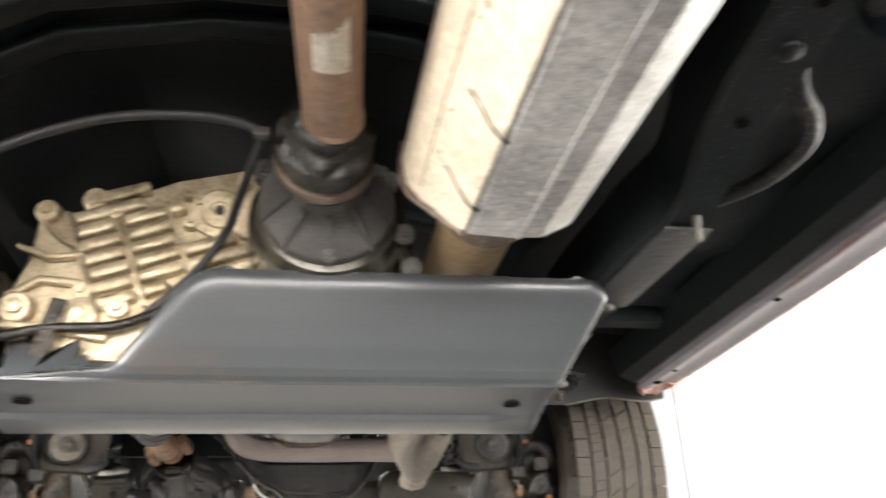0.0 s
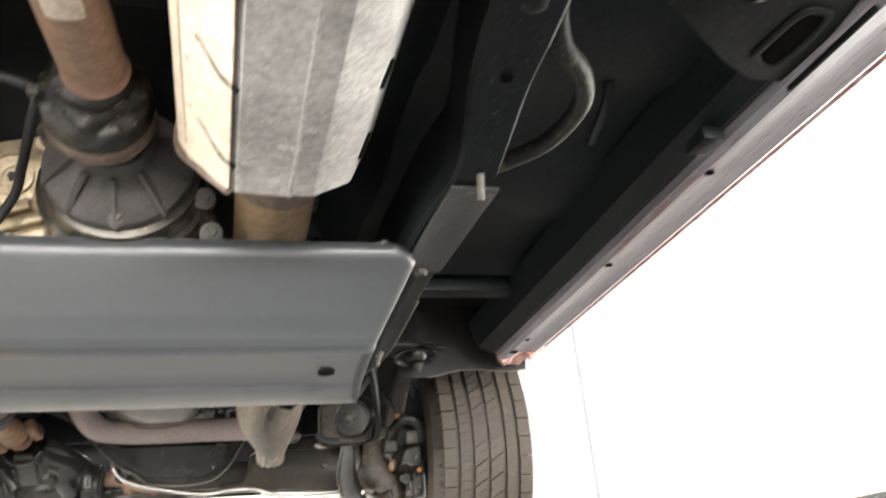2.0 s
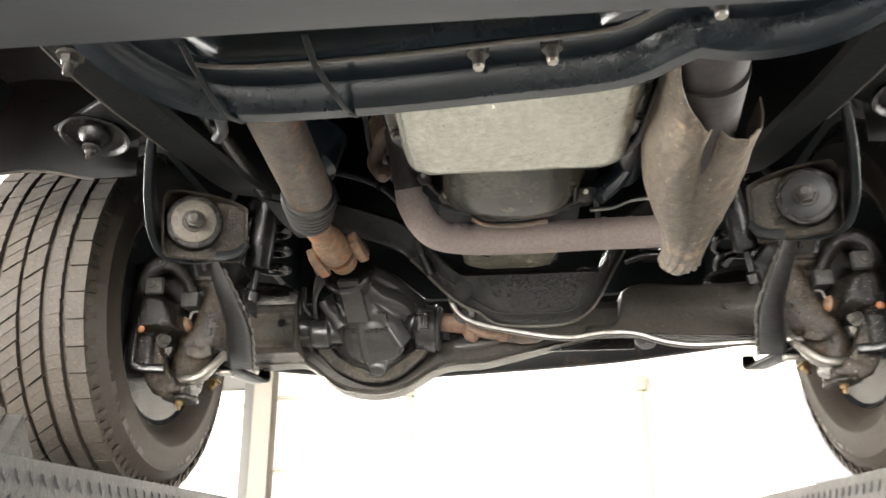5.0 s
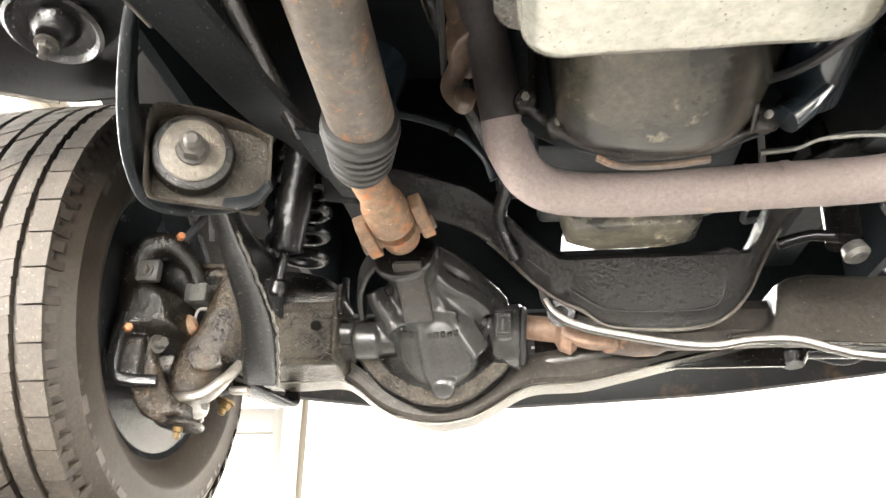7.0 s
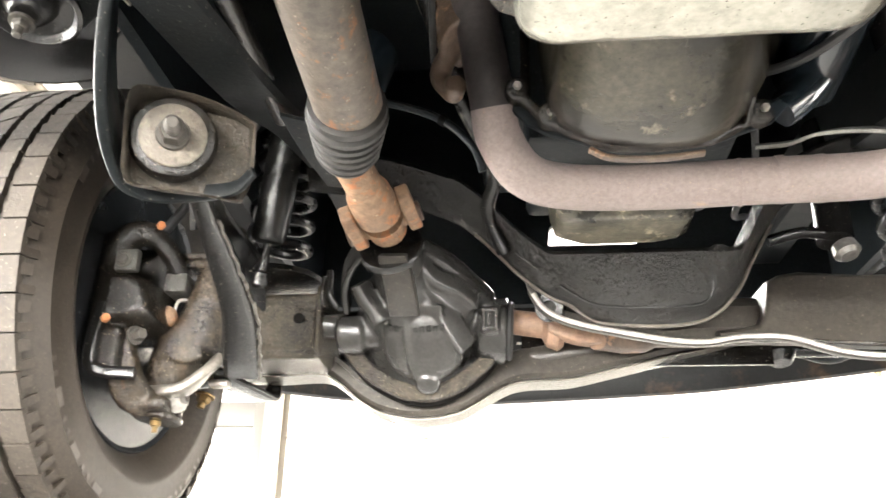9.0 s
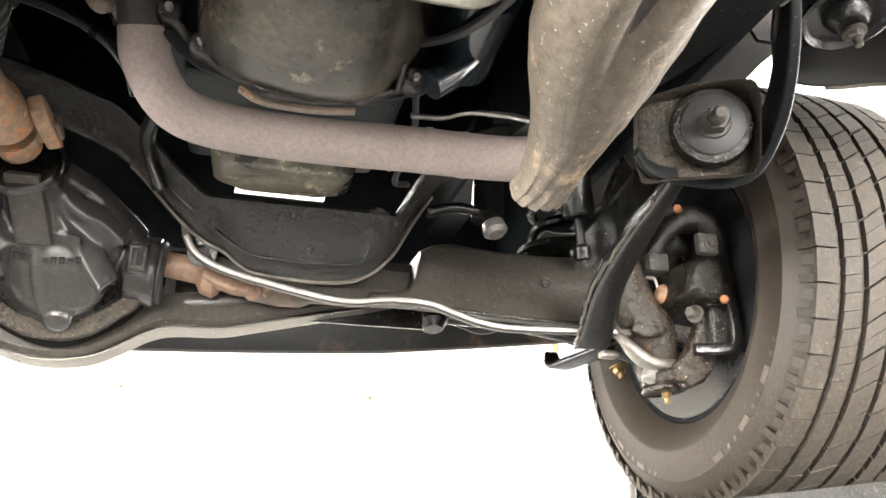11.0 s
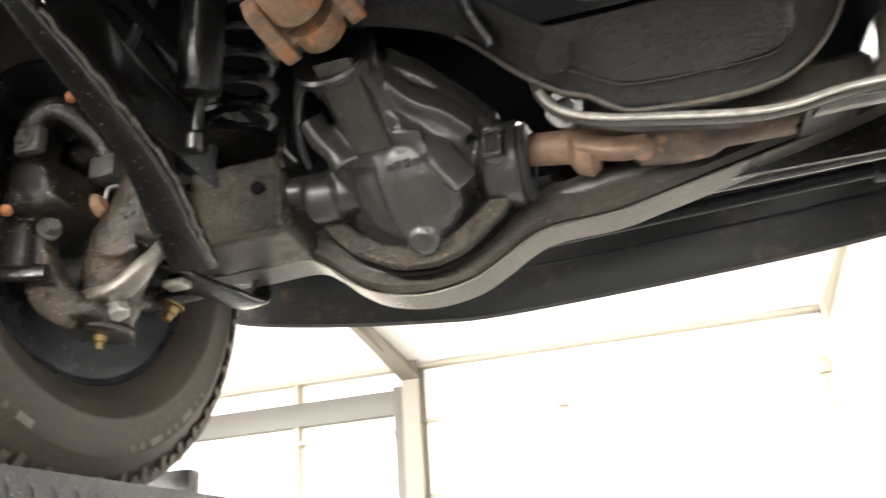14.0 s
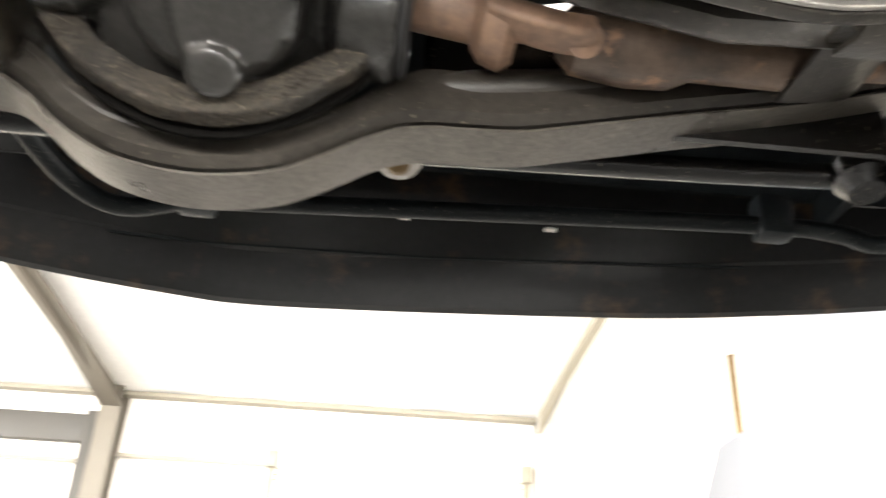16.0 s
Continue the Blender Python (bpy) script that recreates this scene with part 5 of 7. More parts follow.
    part("catalyst_shield", solid(sheet(rings), 0.002), M_CAT, CAR, "dented tan catalyst heat shield", 50)
    part("catalyst", tube([(0.228, 1.46, 1.850), (0.238, 1.62, 1.825), (0.248, 1.74, 1.795)], 0.044, 24, 6, [0.042, 0.044, 0.022]), M_DARKPIPE, CAR, "dark catalyst body")
    # crossover pipe under the engine
    xp = part("crossover_pipe", tube([(-0.124, 1.852, 1.915), (-0.119, 1.868, 1.888), (-0.093, 1.893, 1.857), (-0.045, 1.909, 1.849), (0.05, 1.911, 1.847), (0.15, 1.905, 1.847), (0.25, 1.893, 1.843), (0.30, 1.88, 1.845)], 0.0245, 24), M_EXH, CAR, "mauve-brown heat-tinted crossover exhaust pipe")
    for x in (0.165, 0.205):
        part("clamp_band", lathe([(0, 0.0252), (0.008, 0.0256)], (x, 1.9035, 1.847), (1, -0.06, 0), 24), M_EXH, xp)
    cast("manifold_collar", join(tube([(-0.195, 1.86, 2.10), (-0.172, 1.855, 2.04), (-0.150, 1.845, 1.995)], 0.03, 18, 4, [0.026, 0.028, 0.033]), tube([(-0.165, 1.85, 2.0), (-0.182, 1.86, 1.965), (-0.170, 1.86, 1.945)], 0.012, 14, 4), lathe([(-0.012, 0.012), (0.012, 0.012)], (-0.166, 1.855, 1.942), (0.3, -1, 0), 16)), M_RUSTDARK, xp, "rust-brown manifold collar", 0.003, 4, 0.002)
    # the engine bay's shade is put into this piece's darker colour
    part("upper_pipe", tube([(-0.150, 1.82, 2.07), (-0.137, 1.83, 1.995), (-0.128, 1.844, 1.938), (-0.1235, 1.8535, 1.912)], 0.0238, 24), M_DARKPIPE, xp, "upper pipe, darkened for the shade in the engine bay")
    part("pipe_stain", lathe([(0, 0.0254), (0.003, 0.0256)], (0.128, 1.9065, 1.847), (1, -0.06, 0), 24), M_EXH, xp)


exhaust()


# drive line
def driveline():
    rear = part("rear_driveshaft", tube([(-0.082, -0.9, 1.900), (0.002, 0.3, 1.916), (0.036, 0.785, 1.931)], 0.0285, 28, 2), M_SHAFT, CAR, "brown painted rear driveshaft with a paper label")
    lab = sheet([[Vector((0.0222 + 0.07 * u, 0.582 + u, 1.9256)) + Vector((0.0293 * math.sin(a), 0, -0.0293 * math.cos(a))) for a in [radians(-26 + 10 * k) for k in range(7)]] for u in (0.0, 0.035, 0.07)])
    part("paper_label", solid(lab, 0.0006), M_PAPER, rear, "white paper label")
    part("shaft_weld", lathe([(0, 0.0290), (0.006, 0.0310), (0.012, 0.0290)], (0.034, 0.755, 1.930), (0.07, 1, 0.03), 28), M_SHAFT, rear)
    c = Vector((0.030, 0.812, 1.932))
    cast("universal_joint", join(
        lathe([(-0.052, 0.030), (-0.046, 0.037), (-0.034, 0.036)], c, (0, 1, 0), 24),
        lathe([(-0.052, 0.015), (-0.050, 0.017), (0.050, 0.017), (0.052, 0.015)], c, (1, 0, 0.4), 20), lathe([(-0.052, 0.015), (-0.050, 0.017), (0.050, 0.017), (0.052, 0.015)], c, (-0.4, 0, 1), 20),
        lathe([(-0.020, 0.034), (-0.012, 0.050), (0.010, 0.053), (0.022, 0.046)], c, (0, 1, 0), 30),
        box(-0.038, 0.038, -0.030, 0.022, -0.038, 0.038, 0.008, m=Matrix.Translation(c) @ Matrix.Rotation(radians(52), 4, "Y"))), M_GRIME, rear, "black greasy universal joint cross", 0.0028, 3, 0.0015)
    part("yoke", lathe([(0.014, 0.044), (0.018, 0.052), (0.030, 0.053), (0.034, 0.049), (0.044, 0.046), (0.052, 0.040)], c + Vector((0, 0.002, 0)), (0, 1, 0), 32), M_RUSTDARK, rear, "brown companion flange")
    for k in range(4):
        a = radians(45 + 90 * k)
        part("flange_bolt", hex_bolt(c + Vector((0.043 * math.cos(a), 0.014, 0.043 * math.sin(a))), (0, -1, 0), 0.006, 0.006, False), M_RUSTDARK, rear)
    part("oil_seal", lathe([(0, 0.040), (0.006, 0.042), (0.012, 0.040), (0.018, 0.036)], (0.033, 0.864, 1.934), (0, 1, 0), 30), M_CROSS, rear)
    tail = part("tail_housing", lathe([(0, 0.030), (0.006, 0.040), (0.018, 0.043), (0.026, 0.046), (0.040, 0.060), (0.052, 0.074), (0.058, 0.078), (0.070, 0.078)], (0.036, 0.878, 1.938), (0.02, 1, -0.06), 44), M_TAIL, CAR, "dull grey cast tail housing with ribs and bolts", 30)
    part("housing_step", lathe([(0.0, 0.070), (0.004, 0.083), (0.026, 0.088), (0.030, 0.094), (0.08, 0.098)], (0.040, 0.948, 1.932), (0.02, 1, -0.06), 44), M_ALU_DARK, tail)
    for deg in (200, 232, 272, 312, 345, 30, 90, 150):
        a = radians(deg)
        d = Vector((math.cos(a), 0, math.sin(a)))
        c = Vector((0.037, 0.94, 1.936))
        part("casting_rib", sweep([c + d * 0.042 + Vector((0, -0.044, 0)), c + d * 0.060 + Vector((0, -0.026, 0)), c + d * 0.079 + Vector((0, -0.003, 0))], rect(0.004, 0.014)), M_TAIL, tail)
    for x, y, z in ((0.040, 0.928, 1.866), (-0.036, 0.932, 1.970), (0.108, 0.934, 1.965)):
        part("housing_bolt", join(hex_bolt((x, y, z), (0, -1, -0.2), 0.007, 0.006), lathe([(-0.03, 0.0135), (-0.002, 0.0125)], (x, y, z), (0, -1, -0.2), 18)), M_BOLTDARK, tail)
    lug = part("housing_lug", sweep([(0.128, 0.985, 1.915), (0.134, 0.975, 1.885), (0.137, 0.968, 1.862)], rect(0.018, 0.016, 0.005)), M_ALU_DARK, tail)
    for z in (1.862, 1.905):
        part("housing_bolt", join(hex_bolt((0.137 - (z - 1.862) * 0.2, 0.953, z), (0, -1, -0.2), 0.007, 0.006), lathe([(-0.02, 0.013), (-0.002, 0.0125)], (0.137 - (z - 1.862) * 0.2, 0.953, z), (0, -1, -0.2), 18)), M_BOLTDARK, lug)
    # transfer case: ribbed light alloy casting, its rear face tilted with the rows of pads
    FY = 1.055
    out = [(-0.322, 1.775), (-0.336, 1.845), (-0.318, 1.900), (-0.314, 1.955), (-0.285, 1.970), (-0.262, 1.966), (-0.232, 1.984), (-0.151, 2.023), (-0.084, 2.040), (-0.010, 2.060), (0.095, 2.050), (0.125, 1.960), (0.115, 1.86), (0.02, 1.835), (-0.10, 1.800), (-0.20, 1.770)]
    rings = []
    for y, g in ((FY + 0.003, 0.955), (FY + 0.006, 0.97), (FY + 0.018, 0.985), (FY + 0.075, 1.0), (FY + 0.080, 1.03), (FY + 0.100, 1.03), (FY + 0.105, 1.0), (FY + 0.150, 0.93), (FY + 0.165, 0.85)):
        rings.append([(-0.12 + (x + 0.12) * g, y, 1.92 + (z - 1.92) * g) for x, z in out])
    tc = part("transfer_case", loft(rings), M_ALU, CAR, "golden stained ribbed aluminium transfer case", 30)
    face = Matrix.Translation((-0.230, FY, 1.852)) @ Matrix.Rotation(radians(-20), 4, "Y")

    def pad(u, v, length, high=0.0152, deep=0.014):
        part("cooling_rib", box(u, u + length, -deep, 0.006, v, v + high, 0.0035, m=face), M_ALU, tc, "", 60)

    for i in range(6):
        pad(0.0 + 0.002 * (i % 2), i * 0.0195, 0.046)
        pad(0.056, i * 0.0195, 0.052 if i < 5 else 0.030)
    pad(0.018, 0.117, 0.080)
    pad(0.112, 0.078, 0.018)
    for i in range(3):
        pad(0.114, -0.022 + i * 0.020, 0.080 - 0.008 * i)
    pad(0.004, -0.020, 0.040)
    pad(0.055, -0.020, 0.030)
    part("cooling_rib", box(-0.007, -0.001, -0.012, 0.004, -0.03, 0.118, 0.002, m=face), M_ALU, tc)
    part("cooling_rib", box(0.0495, 0.0535, -0.010, 0.004, -0.03, 0.118, 0.0015, m=face), M_ALU, tc)
    part("cooling_rib", sweep([(-0.322, FY - 0.004, 1.915), (-0.285, FY - 0.006, 1.900), (-0.246, FY - 0.006, 1.905)], rect(0.012, 0.007, 0.002)), M_ALU, tc)
    part("cooling_rib", sweep([(-0.300, FY - 0.004, 1.950), (-0.275, FY - 0.006, 1.925), (-0.246, FY - 0.006, 1.910)], rect(0.012, 0.007, 0.002)), M_ALU, tc)
    part("cooling_rib", sweep([(-0.325, FY - 0.004, 1.850), (-0.29, FY - 0.006, 1.872), (-0.246, FY - 0.006, 1.868)], rect(0.012, 0.009, 0.003)), M_ALU, tc)
    part("port", join(lathe([(0, 0.036), (0.006, 0.036), (0.006, 0.030), (0.003, 0.029), (0.003, 0.024), (0.009, 0.023), (0.009, 0.012), (0.004, 0.011), (0.004, 0.0)], (-0.094, FY - 0.004, 1.973), (0, -1, -0.1), 32)), M_ALU, tc)
    part("port_plug", lathe([(0, 0.007), (0.004, 0.007)], (-0.094, FY - 0.008, 1.973), (0, -1, -0.1), 6), M_GRIME, tc)
    for x, z, r in ((-0.297, 1.962, 0.014), (-0.243, 1.980, 0.016), (-0.243, 1.859, 0.011), (-0.243, 1.828, 0.021), (-0.201, 1.839, 0.014), (-0.312, 1.836, 0.019), (-0.133, 1.998, 0.010), (-0.064, 2.021, 0.011), (-0.046, 1.985, 0.010), (-0.128, 1.955, 0.009), (-0.120, 1.988, 0.008), (-0.023, 1.903, 0.013), (-0.217, 1.964, 0.010), (-0.06, 1.945, 0.010)):
        part("case_boss", join(lathe([(-0.03, r * 1.2), (0.004, r), (0.006, r * 0.85)], (x, FY - 0.006, z), (0, -1, -0.1), 20), hex_bolt((x, FY - 0.013, z), (0, -1, -0.1), r * 0.5, 0.005, False)), M_ALU, tc)
    part("shift_rod", tube([(-0.335, FY - 0.02, 1.792), (-0.27, FY - 0.022, 1.806), (-0.20, FY - 0.018, 1.812), (-0.15, FY - 0.01, 1.835)], 0.006, 12), M_GRIME, tc)
    part("shift_lever", sweep([(-0.275, FY - 0.022, 1.772), (-0.268, FY - 0.024, 1.808), (-0.262, FY - 0.020, 1.842)], rect(0.018, 0.006, 0.002), (0, 1, 0)), M_CAST, tc)
    part("case_web", sweep([(-0.325, FY - 0.004, 1.815), (-0.27, FY - 0.008, 1.812), (-0.21, FY - 0.006, 1.800)], rect(0.012, 0.010, 0.003)), M_ALU, tc)
    part("case_hole", lathe([(0, 0.008), (0.003, 0.008)], (-0.286, FY - 0.004, 1.800), (0, -1, -0.1), 14), M_DARK, tc)
    part("shift_motor", join(box(-0.40, -0.325, 1.03, 1.14, 1.775, 1.88, 0.012), lathe([(0, 0.024), (0.03, 0.024), (0.034, 0.016)], (-0.345, 1.035, 1.80), (0, -1, -0.1), 22)), M_GRIME, CAR)
    part("breather_hose", tube([(-0.30, 0.86, 1.93), (-0.255, 0.86, 1.955), (-0.198, 0.86, 1.977), (-0.137, 0.86, 1.987), (-0.077, 0.86, 1.986), (-0.040, 0.868, 1.976), (-0.048, 0.905, 1.960), (-0.066, 0.965, 1.940), (-0.080, 1.00, 1.918), (-0.120, 1.03, 1.872), (-0.175, 1.05, 1.825)], 0.0055, 12), M_RUBBER, CAR, "black rubber breather hose over the casing")
    part("hose_clip", box(-0.046, -0.028, 0.858, 0.872, 1.968, 1.980, 0.003), M_BOLTDARK, CAR)
    # gearbox with its pressed pan, and the clutch housing
    part("gearbox", loft([[(0.033 + w * math.cos(2 * math.pi * k / 20), y, 2.0 + w * 0.85 * math.sin(2 * math.pi * k / 20)) for k in range(20)] for y, w in ((1.36, 0.11), (1.5, 0.12), (1.66, 0.125), (1.68, 0.14))]), M_ALU_DARK, CAR)
    def rounded(x0, x1, y0, y1, r, z):
        return [((x0 + x1) / 2 + a, (y0 + y1) / 2 + b, z) for a, b in rect(x1 - x0, y1 - y0, r, 5)]

    rings = []
    for ins, z in ((0.0, 1.889), (0.001, 1.866), (0.003, 1.848), (0.007, 1.839), (0.014, 1.8325), (0.024, 1.829), (0.07, 1.827), (0.11, 1.827)):
        rings.append([(p[0], p[1], p[2] + 0.006 * (1.66 - p[1]) / 0.27) for p in rounded(-0.104 + ins, 0.173 - ins, 1.365 + ins, 1.660 - ins, max(0.012, 0.030 - ins * 0.3), z)])
    po = cast("gearbox_pan", loft(rings), M_PAN, CAR, "dented bare steel gearbox pan with dark pits", 0.0035, 2, 0.0, 0.0035)
    part("pan_flange", slab([(p[0], p[1]) for p in rounded(-0.122, 0.190, 1.345, 1.676, 0.028, 0)], "z", 1.885, 1.894, 0.002), M_ALU_DARK, po)
    for x, y in ((-0.113, 1.63), (-0.113, 1.54), (0.182, 1.62), (0.182, 1.53), (-0.04, 1.668), (0.11, 1.668)):
        part("pan_bolt", hex_bolt((x, y, 1.885), (0, 0, -1), 0.006, 0.006), M_BOLTDARK, po)
    wall = [(-0.080, 2.02), (-0.078, 1.955), (-0.074, 1.915), (-0.069, 1.880), (-0.043, 1.857), (-0.005, 1.845), (0.033, 1.841), (0.070, 1.843), (0.100, 1.855), (0.122, 1.878), (0.145, 1.920), (0.160, 1.960), (0.168, 2.02)]
    wall = [(p.x, p.y) for p in curve_pts([(a, b, 0) for a, b in wall], 4)]
    rows = []
    for y, k in ((1.652, 0.84), (1.70, 0.90), (1.76, 0.965), (1.80, 1.0), (1.812, 0.995), (1.824, 0.985)):
        rows.append([(0.036 + (x - 0.036) * k, y, 2.02 + (z - 2.02) * k) for x, z in wall])
    bell = part("clutch_housing", solid(sheet(rows), 0.006), M_BELL, CAR, "oily grey cast clutch housing", 60)
    lip = [(-0.090, 2.02), (-0.090, 1.964), (-0.091, 1.900), (-0.070, 1.876), (-0.046, 1.863), (-0.010, 1.846), (0.037, 1.844), (0.088, 1.849), (0.117, 1.865), (0.146, 1.880), (0.160, 1.899), (0.182, 1.931), (0.203, 1.957), (0.21, 2.02)]
    cast("housing_flange", join(sweep([(x, 1.831, z + 0.006) for x, z in lip], rect(0.010, 0.014, 0.002), (0, 1, 0)),
         *[lathe([(-0.012, 0.014), (0.010, 0.012)], (x, 1.826, z), (0, -1, -0.3), 18) for x, z in ((-0.067, 1.885), (0.135, 1.880), (-0.099, 1.917))],
         *[sweep([(x, 1.79, z + 0.012), (x, 1.826, z)], rect(0.006, 0.016, 0.001)) for x, z in ((-0.047, 1.868), (0.119, 1.868))]), M_GRIME, bell, "", 0.0025, 2, 0.001)
    for x, y, z in ((-0.067, 1.814, 1.882), (0.135, 1.814, 1.877), (-0.099, 1.814, 1.914)):
        part("housing_bolt", hex_bolt((x, y, z), (0, -1, -0.3), 0.0042, 0.006, False), M_BOLT, bell, "bright bolt head")
    part("rusty_lip", sweep(curve_pts([(-0.030, 1.836, 1.851), (-0.008, 1.836, 1.8405), (0.037, 1.836, 1.8385), (0.080, 1.836, 1.843)], 5), rect(0.009, 0.004, 0.001)), M_RUSTDARK, bell, "rusty lower lip")
    part("back_plate", slab([(-0.165, 2.06), (-0.150, 1.985), (-0.134, 1.954), (-0.114, 1.914), (-0.09, 1.886), (-0.068, 1.872), (0.0, 1.850), (0.09, 1.856), (0.15, 1.878), (0.185, 1.92), (0.22, 1.97), (0.22, 2.06)], "y", 1.840, 1.846, 0.001), M_UNDER, bell)
    part("starter_motor", join(tube([(0.150, 1.815, 1.872), (0.172, 1.815, 1.890), (0.192, 1.815, 1.915)], 0.016, 22, 3), tube([(0.19, 1.74, 1.94), (0.19, 1.80, 1.935), (0.19, 1.85, 1.93)], 0.034, 24, 2)), M_CROSS, CAR)
    part("oil_filter", lathe([(0, 0.030), (0.01, 0.042), (0.08, 0.042)], (-0.300, 1.92, 1.985), (0.2, 0.3, 1), 26), M_CROSS, CAR)
    # engine block and its sump
    part("engine_block", box(-0.16, 0.22, 1.86, 2.45, 2.12, 2.5, 0.02), M_UNDER, CAR)
    rings = []
    for z, ins in ((2.13, 0.0), (1.90, 0.004), (1.868, 0.010), (1.858, 0.022)):
        rings.append([(0.026 + sx * (0.092 - ins), y0, z) for sx, y0 in ((-1, 2.00 + ins), (-0.8, 1.985 + ins), (0.8, 1.985 + ins), (1, 2.00 + ins), (1, 2.09 - ins), (0.6, 2.105 - ins), (-0.6, 2.105 - ins), (-1, 2.09 - ins))])
    cast("engine_sump", loft(rings), M_SUMP, CAR, "oily worn engine sump", 0.004, 9, 0.002, 0.003)
    part("sump_upper", box(-0.09, 0.14, 1.90, 2.10, 1.905, 2.16, 0.01), M_UNDER, CAR)
    # front shaft, boot and universal joint
    fs = part("front_driveshaft", tube([(-0.256, 1.15, 1.925), (-0.260, 1.50, 1.903), (-0.264, 1.79, 1.884)], 0.0340, 28, 2), M_FSHAFT, CAR, "brown-grey rusted front driveshaft")
    ax = Vector((-0.02, 0.10, -0.004)).normalized()
    p0 = Vector((-0.264, 1.786, 1.884))
    prof = [(0, 0.034), (0.002, 0.039), (0.010, 0.0395), (0.012, 0.036)]
    for k in range(5):
        prof += [(0.016 + k * 0.0145, 0.0415 - k * 0.0016), (0.022 + k * 0.0145, 0.0415 - k * 0.0016), (0.0255 + k * 0.0145, 0.0335 - k * 0.0014), (0.0285 + k * 0.0145, 0.0335 - k * 0.0014)]
    prof += [(0.090, 0.031), (0.098, 0.028), (0.100, 0.022)]
    part("rubber_boot", lathe(prof, p0, ax, 32), M_BOOT, fs, "ribbed dusty rubber boot", 40)
    j = Vector((-0.266, 2.030, 1.870))
    d = (j - (p0 + ax * 0.096)).normalized()
    part("slip_shaft", lathe([(0, 0.0215), (0.060, 0.0215), (0.068, 0.0235), (0.080, 0.027), (0.095, 0.028), (0.122, 0.029), (0.128, 0.025)], p0 + ax * 0.096, d, 28), M_RUST, fs, "orange rusted slip shaft")
    side = d.cross(Vector((-0.35, 0, 1))).normalized()
    up = side.cross(d)
    for sgn in (1, -1):
        for q, w, l0, l1 in ((side, 0.036, -0.052, 0.022),):
            base = j + q * sgn * 0.036
            ring = [[base + d * t + q * sgn * e * 0.008 + q.cross(d) * f * w * k / 2 for e, f in ((-1, -1), (-1, 1), (1, 1), (1, -1))] for t, k in ((l0, 0.55), (l0 + 0.014, 0.95), (l1 - 0.012, 1.0), (l1, 0.6))]
            bm = loft(ring)
            bmesh.ops.bevel(bm, geom=list(bm.edges), offset=0.003, segments=2, affect="EDGES", profile=0.5)
            part("joint_yoke", bm, M_RUST, fs, "rust-brown universal joint ear", 60)
            part("bearing_cup", lathe([(0.0, 0.013), (0.004, 0.013), (0.005, 0.010)], base + q * sgn * 0.008, q * sgn, 18), M_RUSTDARK, fs)
    part("joint_cross", join(lathe([(-0.040, 0.012), (0.040, 0.012)], j, side, 18), lathe([(-0.024, 0.012), (0.024, 0.012)], j, up, 18), lathe([(-0.01, 0.026), (0.018, 0.024)], j, d, 18)), M_RUST, fs)


driveline()


